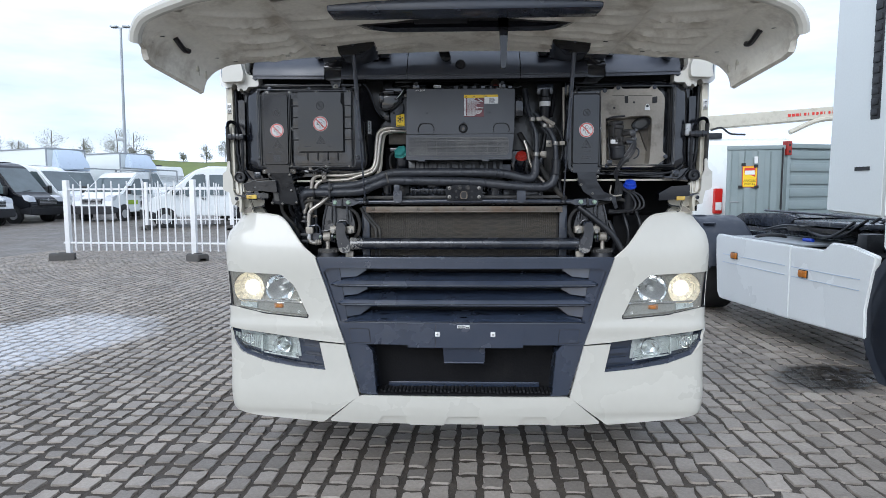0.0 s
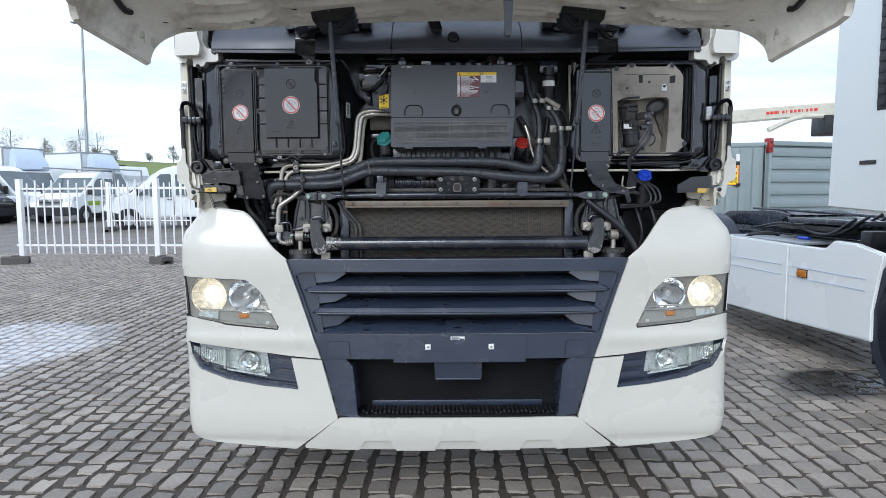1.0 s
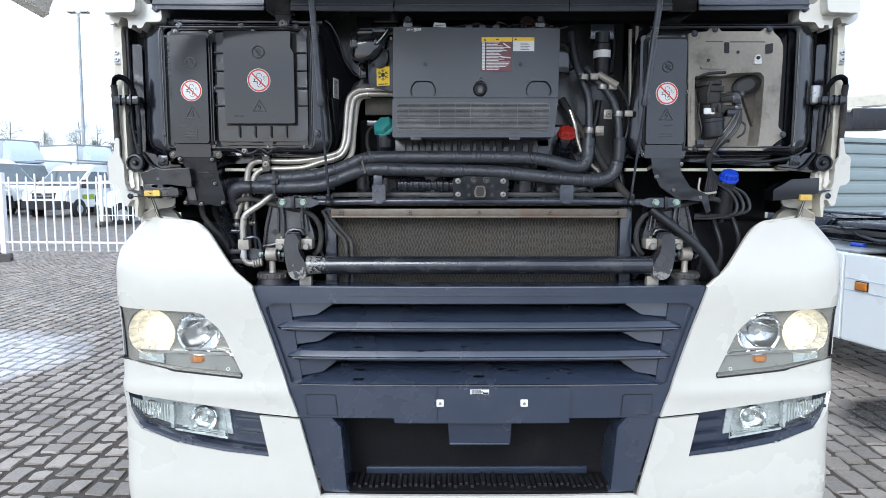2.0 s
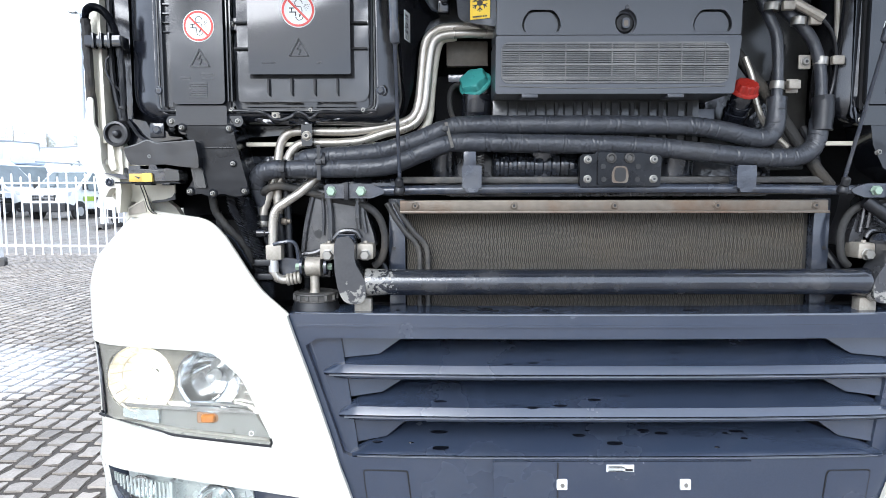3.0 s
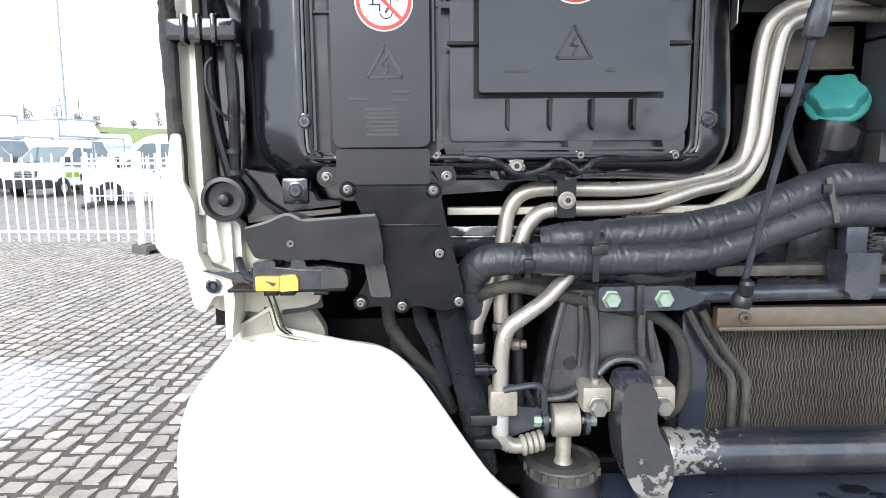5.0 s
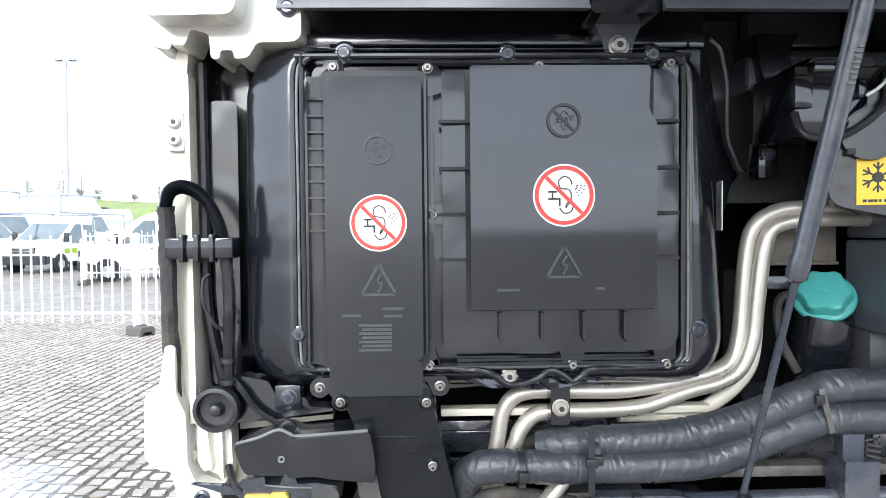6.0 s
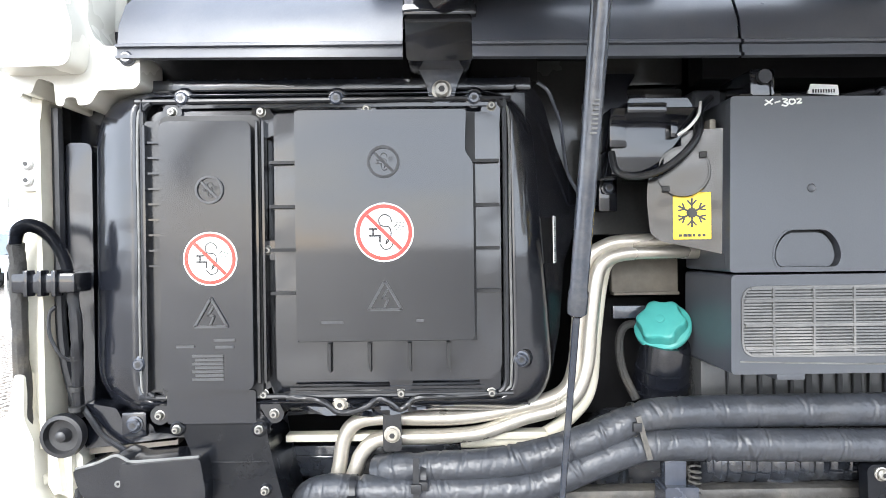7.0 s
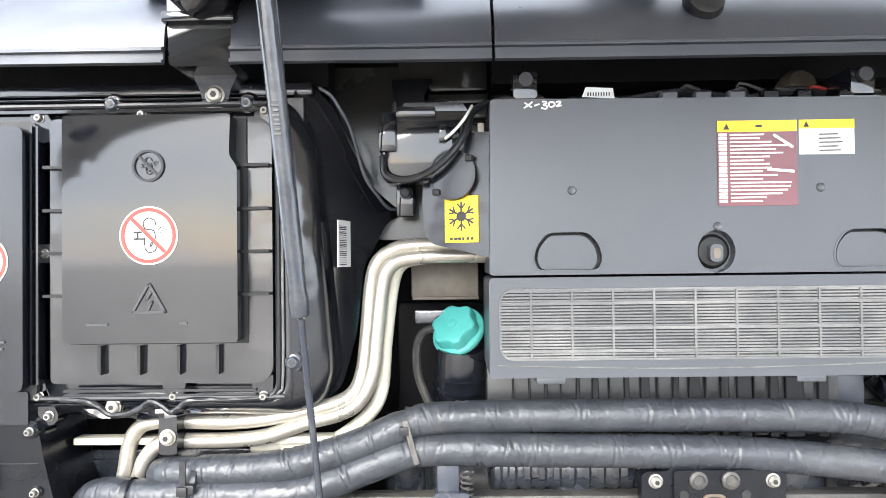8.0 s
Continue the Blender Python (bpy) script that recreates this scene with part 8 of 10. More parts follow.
for sg in (-1, 1):
    part("peeled_end", lathe(B(), (sg * 0.580, 0.0, 1.238), (-sg, 0, 0), [(0.031, 0), (0.0325, 0.004), (0.0318, 0.015), (0.0306, 0.035), (0.0302, 0.048)], 28), STABILISER, stab, "worn tube end")
    arm = [(0.647, 1.326), (0.641, 1.345), (0.611, 1.347), (0.601, 1.330), (0.602, 1.296), (0.596, 1.276), (0.583, 1.258), (0.576, 1.234), (0.577, 1.208), (0.586, 1.194), (0.612, 1.192), (0.628, 1.199), (0.640, 1.225), (0.646, 1.262), (0.648, 1.296)]
    a_ = part("rocker_arm", prism(B(), sided(sg, rounded(arm, 0.010, 3)), -0.034, 0.03, 0.022), ARMPAINT, truck, "cast stabiliser arm with peeling paint")
    part("arm_foot", box(B(), sg * 0.588 - 0.02, sg * 0.588 + 0.02, 0.0, 0.03, 1.155, 1.20, 0.004), ALU, a_)
    part("arm_shoulder", lathe(B(), (sg * 0.624 - 0.021, 0.0, 1.322), (1, 0, 0), [(0.024, 0), (0.028, 0.003), (0.028, 0.039), (0.024, 0.042)], 22), STEELBLK, a_)
    for x in (0.668, 0.582):
        bb = part("bolt_block", box(B(), sg * x - 0.020, sg * x + 0.020, 0.005, 0.06, 1.290, 1.327, 0.007), ALU, a_, "dull cast clamp block")
        part("bush_bolt", lathe(B(), (sg * x, 0.006, 1.301), (0, -1, 0), [(0.0145, 0), (0.0145, 0.003), (0.012, 0.004), (0.012, 0.014), (0.010, 0.016)], 6), ZINC, bb, "dull hexagon bolt head")
        part("block_neck", cyl(B(), (sg * x, 0.02, 1.325), (0, 0, 1), 0.005, 0.008, 10), ALU, bb)
    cs = part("casting", prism(B(), sided(sg, rounded([(0.7365, 1.297), (0.726, 1.37), (0.708, 1.446), (0.70, 1.450), (0.590, 1.450), (0.583, 1.40), (0.566, 1.345), (0.562, 1.315), (0.594, 1.315), (0.598, 1.345), (0.608, 1.352), (0.640, 1.352), (0.656, 1.338), (0.662, 1.315), (0.686, 1.308)], 0.006)), 0.045, 0.13, 0.010), CASTDK, truck, "dirty dark cast bracket")
    for pts_, w_ in (([(0.7345, 0.040, 1.300), (0.724, 0.040, 1.37), (0.707, 0.042, 1.442)], 0.006), ([(0.667, 0.036, 1.33), (0.666, 0.036, 1.39), (0.672, 0.036, 1.445)], 0.0075), ([(0.685, 0.040, 1.345), (0.683, 0.040, 1.39), (0.686, 0.040, 1.445)], 0.004),
                     ([(0.734, 0.036, 1.300), (0.705, 0.034, 1.304), (0.688, 0.036, 1.311)], 0.006), ([(0.660, 0.036, 1.335), (0.640, 0.034, 1.354), (0.608, 0.034, 1.354), (0.596, 0.036, 1.338)], 0.006), ([(0.600, 0.038, 1.36), (0.603, 0.036, 1.40), (0.600, 0.038, 1.445)], 0.006), ([(0.583, 0.038, 1.35), (0.590, 0.038, 1.40), (0.592, 0.040, 1.445)], 0.005)):
        part("casting_rib", tube(B(), [(sg * q[0], q[1], q[2]) for q in pts_], w_, 8, 4), CASTDK, cs)
    part("casting_hole", cyl(B(), (sg * 0.697, 0.0445, 1.347), (0, -1, 0), 0.0095, 0.001, 18), INK, cs)
    part("brake_hose", tube(B(), [(sg * 0.836, 0.06, 1.38), (sg * 0.833, 0.05, 1.430), (sg * 0.815, 0.03, 1.452), (sg * 0.786, 0.025, 1.460), (sg * 0.755, 0.03, 1.456), (sg * 0.703, 0.04, 1.442), (sg * 0.672, 0.045, 1.432), (sg * 0.630, 0.042, 1.425), (sg * 0.595, 0.040, 1.418), (sg * 0.565, 0.038, 1.402), (sg * 0.546, 0.038, 1.375), (sg * 0.538, 0.038, 1.335), (sg * 0.546, 0.040, 1.290), (sg * 0.565, 0.045, 1.27)], 0.0090, 12, 6, 0.04), TAPE, truck, "dusty black rubber hose")
    sp = part("air_spring", lathe(B(), (sg * 0.706, 0.045, 1.04), (0, 0, 1), [(0.050, 0), (0.059, 0.03), (0.061, 0.07), (0.061, 0.105), (0.057, 0.132), (0.050, 0.150)], 32), RUBBER, truck, "black air spring bellows under the cab")
    part("spring_cap", lathe(B(), (sg * 0.706, 0.045, 1.188), (0, 0, 1), [(0.049, 0), (0.0525, 0.002), (0.0525, 0.004), (0.050, 0.006), (0.050, 0.017), (0.0525, 0.018), (0.0515, 0.021), (0.042, 0.024), (0.038, 0.020), (0.015, 0.021)], 32), CAST, sp, "dusty grey spring cap")
    for k in range(14):
        an = 2 * math.pi * k / 14
        part("cap_tooth", box(B(), sg * 0.706 + 0.0505 * math.cos(an) - 0.0035, sg * 0.706 + 0.0505 * math.cos(an) + 0.0035, 0.045 + 0.0505 * math.sin(an) - 0.0035, 0.045 + 0.0505 * math.sin(an) + 0.0035, 1.1935, 1.2055), CAST, sp)
    st = part("spring_stem", lathe(B(), (sg * 0.706, 0.035, 1.208), (0, 0, 1), [(0.014, 0), (0.011, 0.006), (0.011, 0.045)], 16), ALU, sp)
    part("spring_eye", lathe(B(), (sg * 0.706 - 0.0195, 0.03, 1.272), (1, 0, 0), [(0.018, 0), (0.0225, 0.002), (0.0225, 0.037), (0.018, 0.039)], 22), ALU, sp, "dull metal mounting eye")
    part("eye_bolt", lathe(B(), (sg * 0.706 - 0.043, 0.03, 1.271), (1, 0, 0), [(0.0085, 0), (0.0085, 0.010), (0.005, 0.010), (0.005, 0.076), (0.0085, 0.076), (0.0085, 0.086)], 6), MINT, sp, "pale green plated bolt")
    for dx in (-0.0285, 0.0285):
        part("eye_washer", lathe(B(), (sg * 0.706 + dx - 0.003, 0.03, 1.272), (1, 0, 0), [(0.021, 0), (0.021, 0.006)], 18), STEELBLK, sp)
    part("eye_fork", box(B(), sg * 0.706 - 0.034, sg * 0.706 + 0.034, 0.06, 0.11, 1.24, 1.31, 0.006), CASTDK, sp)
wp = part("coolant_pipe", tube(B(), [(-0.695, 0.035, 1.482), (-0.713, 0.03, 1.465), (-0.738, 0.02, 1.442), (-0.764, 0.015, 1.424), (-0.788, 0.012, 1.405), (-0.796, 0.012, 1.37), (-0.797, 0.012, 1.33), (-0.797, 0.012, 1.28), (-0.795, 0.012, 1.255), (-0.782, 0.015, 1.243), (-0.765, 0.018, 1.241)], 0.0108, 14, 6), PIPE, truck, "pale metal pipe with a crimped end")
part("pipe_block", box(B(), -0.812, -0.775, 0.0, 0.03, 1.290, 1.325, 0.004), ALU, wp)
part("pipe_label", lathe(B(), (-0.797, 0.012, 1.262), (0, 0, 1), [(0.0114, 0), (0.0114, 0.026)], 14), LAMPGREY, wp)
for k in range(4):
    part("crimp_ring", lathe(B(), (-0.768 + 0.008 * k, 0.017 + 0.002 * k, 1.2415 + 0.0012 * k), (1, 0.1, 0.12), [(0.013, 0), (0.0145, 0.002), (0.0145, 0.005), (0.013, 0.007)], 16), ALU, wp)
lh = part("lower_hose", tube(B(), [(-0.829, 0.05, 1.392), (-0.829, 0.05, 1.36), (-0.822, 0.05, 1.33), (-0.808, 0.055, 1.30), (-0.80, 0.06, 1.26)], 0.0135, 14, 5, 0.03), RUBBER, truck, "black rubber hose on the pipe end")
part("hose_clip_band", lathe(B(), (-0.829, 0.05, 1.372), (0.05, 0, 1), [(0.0142, -0.007), (0.0150, -0.005), (0.0150, 0.005), (0.0142, 0.007)], 20, cap=False), ZINC, lh, "bright worm drive clip")
part("clip_screw", lathe(B(), (-0.850, 0.034, 1.372), (1, 0, 0), [(0.006, 0), (0.006, 0.010), (0.004, 0.011), (0.004, 0.02)], 8), ZINC, lh)
lh2 = part("lower_hose", tube(B(), [(-0.792, 0.05, 1.408), (-0.790, 0.055, 1.36), (-0.786, 0.06, 1.30), (-0.78, 0.06, 1.24)], 0.0115, 12, 5, 0.03), RUBBER, truck, "thin black rubber hose")
part("hose_clip_band", lathe(B(), (-0.792, 0.05, 1.400), (0, 0, 1), [(0.0122, -0.005), (0.0130, -0.003), (0.0130, 0.003), (0.0122, 0.005)], 18, cap=False), BEAM, lh2)
part("coolant_pipe", tube(B(), [(-0.772, 0.05, 1.45), (-0.770, 0.05, 1.40), (-0.768, 0.05, 1.33), (-0.765, 0.05, 1.25)], 0.0085, 12, 5), RUBBER, truck)
part("brass_fitting", lathe(B(), (-0.782, 0.035, 1.378), (1, 0, 0), [(0.007, 0), (0.009, 0.004), (0.009, 0.012), (0.006, 0.014), (0.006, 0.022)], 10), BEAM, truck, "small brass fitting")
part("sensor_plug", lathe(B(), (-0.832, 0.01, 1.352), (1, 0, 0), [(0.010, 0), (0.010, 0.018), (0.007, 0.02), (0.007, 0.03)], 14), LID, truck, "black sensor plug")
part("bracket_strap", tube(B(), [(-0.793, 0.002, 1.326), (-0.775, -0.002, 1.331), (-0.752, 0.0, 1.333), (-0.741, 0.004, 1.322), (-0.738, 0.01, 1.290)], 0.0045, 8, 5), STEELBLK, truck)
part("strap_plate", prism(B(), [(-0.80, 1.296), (-0.738, 1.288), (-0.742, 1.262), (-0.78, 1.248)], 0.03, 0.036), STEELBLK, truck)

part("thin_cable", tube(B(), [(-0.845, 0.05, 1.45), (-0.838, 0.05, 1.40), (-0.842, 0.05, 1.34), (-0.84, 0.05, 1.28)], 0.006, 8, 6), RUBBER, truck)
for k, (x, z0, z1, r) in enumerate(((-0.56, 1.20, 1.30, 0.01), (-0.75, 1.18, 1.30, 0.012), (0.55, 1.18, 1.30, 0.012), (0.76, 1.15, 1.35, 0.012), (0.83, 1.15, 1.4, 0.01), (0.89, 1.2, 1.42, 0.01))):
    part("bay_hose", tube(B(), [(x, 0.10, z0), (x + 0.02, 0.08, (z0 + z1) / 2), (x - 0.01, 0.10, z1)], r, 10, 5), RUBBER, truck)
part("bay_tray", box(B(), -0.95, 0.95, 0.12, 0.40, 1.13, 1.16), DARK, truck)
ef = part("engine_front", box(B(), -0.40, 0.42, 0.13, 0.40, 1.43, 1.56, 0.02), SHROUD, truck, "black pleated engine shroud")
for k in range(14):
    x = -0.255 + 0.033 * k
    part("pleat", box(B(), x - 0.012, x + 0.012, 0.112, 0.14, 1.492 + 0.004 * (k % 3), 1.556, 0.008, 3), SHROUD, ef)
prof_ = [(0.024, 0.0)]
for k in range(12):
    prof_ += [(0.0315, 0.004 + 0.0205 * k), (0.0345, 0.008 + 0.0205 * k), (0.0345, 0.0155 + 0.0205 * k), (0.0310, 0.0195 + 0.0205 * k)]
part("intake_bellows", lathe(B(), (-0.283, 0.088, 1.510), (1, 0, 0), prof_ + [(0.024, 0.252)], 28), SHROUD, truck, "black corrugated intake hose")
part("shroud_edge", box(B(), -0.27, 0.20, 0.104, 0.14, 1.486, 1.494, 0.003), SHROUD, ef)
for x, r in ((-0.40, 0.032), (-0.16, 0.05), (0.16, 0.05)):
    part("engine_pipe", lathe(B(), (x, 0.12, 1.46), (0, -0.2, 1), [(r, 0), (r * 1.05, 0.01), (r, 0.02), (r, 0.1)], 18), SHROUD, truck)

# ---- cowl under the windscreen, wipers ----
def cowl_piece(x0, x1, label=""):
    prof = [(-0.058, 2.050), (-0.066, 2.051), (-0.066, 2.055), (-0.0605, 2.0565), (-0.0605, 2.066), (-0.066, 2.067), (-0.066, 2.0705), (-0.059, 2.0735), (-0.055, 2.10), (-0.036, 2.137), (0.006, 2.177), (0.07, 2.215), (0.18, 2.262)]
    bm = B()
    n = 12
    rows = []
    for i in range(n + 1):
        x = x0 + (x1 - x0) * i / n
        sw, up = 0.042 * abs(x) ** 3, 0.017 * abs(x) ** 2.5
        rows.append([bm.verts.new((x, y + sw, z + up * max(0, (2.26 - z) / 0.21))) for y, z in prof])
    for a, b in zip(rows, rows[1:]):
        for k in range(len(prof) - 1):
            bm.faces.new((a[k], b[k], b[k + 1], a[k + 1]))
    bmesh.ops.recalc_face_normals(bm, faces=bm.faces)
    thicken(bm, 0.006)
    return part("cowl_panel", bm, COWL, truck, label or "grey plastic windscreen cowl")


c1 = cowl_piece(-1.06, -0.690)
cowl_piece(-0.604, -0.279)
cowl_piece(-0.275, 0.275)
cowl_piece(0.279, 0.604)
cowl_piece(0.690, 1.06)
for sg in (-1, 1):
    hb2 = part("flap_hinge_mount", prism(B(), sided(sg, rounded([(0.686, 2.056), (0.602, 2.056), (0.598, 2.22), (0.690, 2.22)], 0.008)), -0.040, 0.10, 0.01), LID, truck, "black flap hinge mount")
    part("mount_lip", box(B(), sg * 0.644 - 0.046, sg * 0.644 + 0.046, -0.055, 0.05, 2.108, 2.122, 0.004), LID, hb2)
    gh = part("grab_handle", prism(B(), sided(sg, rounded(rect(0.395, 0.56, 2.176, 2.204), 0.010)), -0.055, -0.025, 0.010), LID, truck, "black grab handle on the cowl")
    for x0, x1 in ((0.362, 0.418), (0.555, 0.60), (0.69, 0.735)):
        pd = part("handle_end", prism(B(), sided(sg, rounded(rect(x0, x1, 2.158, 2.212), 0.014)), -0.052, 0.04, 0.012), LID, gh)
        screw(pd, sg * (x0 + x1) / 2, 2.188, -0.052, 0.008, STEELBLK)
    part("handle_shadow_bar", prism(B(), sided(sg, rect(0.418, 0.56, 2.152, 2.170)), -0.040, 0.03, 0.004), COWL, gh)
for x in (-0.10, 0.98):
    part("wiper_link", prism(B(), rounded([(x - 0.04, 2.24), (x + 0.01, 2.24), (x + 0.04, 2.15), (x + 0.015, 2.135), (x - 0.01, 2.15)], 0.01), -0.06, 0.04, 0.008), LID, truck, "black wiper linkage bracket")
part("cowl_plug", lathe(B(), (-0.125, -0.035, 2.118), (0, -1, 0.5), [(0.021, 0), (0.021, 0.004), (0.019, 0.006)], 24), COWL, truck, "round grey blanking plug")
part("cowl_knob", lathe(B(), (-0.015, -0.03, 2.116), (0, -1, 0.3), [(0.022, 0), (0.026, 0.012), (0.022, 0.03), (0.018, 0.032)], 20), RUBBER, truck, "black washer nozzle knob")

# ---- the raised front flap ----
def flap_at(u, v):
    """u -1..1 across, v 0 at the hinge edge .. 1 at the free lower edge, flap raised."""
    a = abs(u)
    vv = min(1, max(0, v) / 0.6)
    th = radians(102) * max(0, (a - 0.85) / 0.15)
    x = math.copysign((1.02 + 0.075 * vv) * min(a, 0.85) / 0.85 + (0.122 + 0.03 * vv) * math.sin(th), u)
    drop = 0.15 * min(a, 0.9) ** 2 + 0.132 * (1 - math.cos(th))
    y = -0.06 - 0.40 * a ** 2.2 * (1 - v) - 0.815 * v + 0.02 * math.sin(v * 3.1)
    z = 2.208 + 0.08 * v - drop * (1 - 0.17 * v)
    return Vector((x, y, z))


fo = [(-1, 0), (-0.96, 0), (-0.85, -0.02), (-0.6, 0), (0, 0.0), (0.6, 0), (0.85, -0.02), (0.96, 0), (1, 0), (1, 0.35), (1, 0.70), (0.972, 0.74), (0.965, 0.83), (0.90, 0.92), (0.7, 1.0), (-0.7, 1.0), (-0.90, 0.92), (-0.965, 0.83), (-0.972, 0.74), (-1, 0.70), (-1, 0.35)]
bm = B()
edges_ = []
vs_ = [bm.verts.new((u, 0, v)) for u, v in fo]
edges_ = [bm.edges.new((vs_[i], vs_[(i + 1) % len(vs_)])) for i in range(len(vs_))]
bmesh.ops.triangle_fill(bm, use_beauty=True, edges=edges_)
for u in steps(-1, 1, 0.05) + steps(0.84, 1, 0.0125) + steps(-1, -0.84, 0.0125):
    bmesh.ops.bisect_plane(bm, geom=bm.verts[:] + bm.edges[:] + bm.faces[:], plane_co=(u, 0, 0), plane_no=(1, 0, 0))
for v in steps(0, 1, 0.08):
    bmesh.ops.bisect_plane(bm, geom=bm.verts[:] + bm.edges[:] + bm.faces[:], plane_co=(0, 0, v), plane_no=(0, 0, 1))
for v in bm.verts:
    v.co = flap_at(v.co.x, v.co.z)
bmesh.ops.recalc_face_normals(bm, faces=bm.faces)
if sum(f.normal.z * f.calc_area() for f in bm.faces) < 0:
    bmesh.ops.reverse_faces(bm, faces=bm.faces)
outer = bm.copy()
thicken(bm, 0.022)
flap = part("front_flap", bm, HOODW, truck, "raised front flap, cream inside with pressed ribs and dirt")
for v in outer.verts:
    v.co.z += 0.004
thicken(outer, -0.003)
part("outer_skin", outer, WHITE, flap, "white painted outer skin")


rimp = [flap_at(u, v) for u, v in ((0, 1.0), (0.35, 1.0), (0.7, 1.0), (0.82, 0.96), (0.90, 0.92), (0.94, 0.87), (0.965, 0.83))]
for sg in (-1, 1):
    part("flap_rim", tube(B(), [(q.x * sg, q.y - 0.004, q.z - 0.004) for q in rimp], 0.024, 10, 6), WHITE, flap, "white rolled edge of the flap")


def press(u, v):
    a = abs(u)
    ease = lambda t: 0 if t <= 0 else 1 if t >= 1 else t * t * (3 - 2 * t)
    h = 0.018 * ease((0.562 - a) / 0.010) * ease((v - 0.06) / 0.02)
    if a < 0.56:
        for v0, w in ((0.17, 0.016), (0.24, 0.010), (0.36, 0.018), (0.47, 0.012), (0.60, 0.020), (0.72, 0.014)):
            h += 0.011 * math.exp(-((v - v0 - 0.015 * math.sin(9 * a)) / w) ** 2) * ease((a - 0.16) / 0.06) * ease((0.54 - a) / 0.05)
    else:
        for k in range(7):
            x = (a - 0.57) / 0.24
            v0 = 0.14 + 0.095 * k + (0.055 * (k - 3)) * x
            h += (0.022 if k % 2 else 0.015) * math.exp(-((v - v0) / (0.012 + 0.016 * x)) ** 2) * ease(x / 0.15) * ease((1.0 - x) / 0.5)
        h += 0.010 * math.exp(-((a - 0.815) / 0.006) ** 2)
    h += 0.004 * math.exp(-((v - 0.085) / 0.012) ** 2)
    return h


def under(u, v, d=0.02):
    p = flap_at(u, v)
    return (p.x, p.y, p.z - d)


for sg in (-1, 1):
    part("flap_hook", tube(B(), [under(sg * 0.93, 0.10), under(sg * 0.925, 0.10, 0.05), under(sg * 0.915, 0.12, 0.06), under(sg * 0.91, 0.14, 0.04)], 0.008, 8, 5), CREAM, flap)
    for u, v in ((0.95, 0.30), (0.94, 0.50), (0.87, 0.18), (0.84, 0.06), (0.47, 0.06), (0.42, 0.05), (0.90, 0.7), (0.66, 0.10), (0.36, 0.25), (0.50, 0.3)):
        p = under(sg * u, v, 0.0240 + press(u, v))
        part("flap_hole", lathe(B(), p, (0, 0.15, -1), [(0.010, 0), (0.010, 0.002)], 14), INK, flap)
    part("flap_latch", tube(B(), [under(sg * 0.88, 0.62, 0.03), under(sg * 0.885, 0.50, 0.045), under(sg * 0.89, 0.42, 0.03)], 0.011, 7, 4), RUBBER, flap)
    for du, dv in ((0, 0), (0.012, 0.03), (0.02, -0.02), (-0.01, 0.05)):
        part("flap_clip", box(B(), *sum(([q - 0.012, q + 0.012] for q in under(sg * (0.93 + du), 0.16 + dv, 0.035)), []), 0.004), CREAM, flap)
    # flat black patch, the pocket's shade put into its colour
    pocket = [(sg * 0.945, 0.62), (sg * 0.95, 0.72), (sg * 0.925, 0.82), (sg * 0.92, 0.72)]
    bm = B()
    fv = [bm.verts.new(under(u, v, 0.026)) for u, v in pocket]
    bm.faces.new(fv)
    thicken(bm, 0.004)
    part("flap_pocket", bm, RECESS, flap)
    # hinge arms and gas struts
    ha = part("hinge_arm", prism(B(), sided(sg, rounded([(0.675, 2.19), (0.60, 2.205), (0.50, 2.215), (0.49, 2.18), (0.54, 2.165), (0.60, 2.16), (0.605, 2.13), (0.68, 2.13)], 0.012)), -0.11, -0.02, 0.012), LID, truck, "black flap hinge")
    part("hinge_bracket", prism(B(), sided(sg, rounded([(0.56, 2.118), (0.57, 2.165), (0.555, 2.188), (0.41, 2.188), (0.395, 2.165), (0.42, 2.140), (0.47, 2.120)], 0.010)), -0.31, -0.10, 0.012), LID, ha)
    part("hinge_link", tube(B(), [(sg * 0.555, -0.14, 2.150), (sg * 0.60, -0.09, 2.150), (sg * 0.642, -0.045, 2.135)], 0.028, 12, 4), LID, ha)
    part("hinge_pin", tube(B(), [(sg * 0.46, -0.09, 2.165), (sg * 0.60, -0.08, 2.168)], 0.012, 10, 3), RUBBER, ha)
    top, low_ = Vector((sg * 0.498, -0.318, 2.205)), Vector((sg * 0.498, -0.026, 1.466))
    mid = top.lerp(low_, 0.62)
    gs = part("gas_strut", lathe(B(), top, low_ - top, [(0.007, 0), (0.0098, 0.01), (0.0098, (mid - top).length - 0.03), (0.0110, (mid - top).length - 0.028), (0.0110, (mid - top).length - 0.004), (0.007, (mid - top).length)], 18), STEELBLK, truck, "black gas strut holding the flap open")
    part("strut_rod", lathe(B(), mid, low_ - mid, [(0.0042, 0), (0.0042, (low_ - mid).length)], 12), STEELBLK, gs)
    part("strut_joint", lathe(B(), low_ + Vector((0, -0.012, 0.012)), (0, 0.3, -1), [(0.006, 0), (0.0092, 0.004), (0.0092, 0.018), (0.006, 0.022)], 14), RUBBER, gs)
    part("strut_ring", lathe(B(), low_ + Vector((0, 0.0, -0.014)), (0.2, 0.2, 1), [(0.010, -0.012), (0.0125, -0.008), (0.0125, 0.002), (0.009, 0.008)], 14), RUBBER, gs)
    bm = B()
    d_ = (low_ - top).normalized()
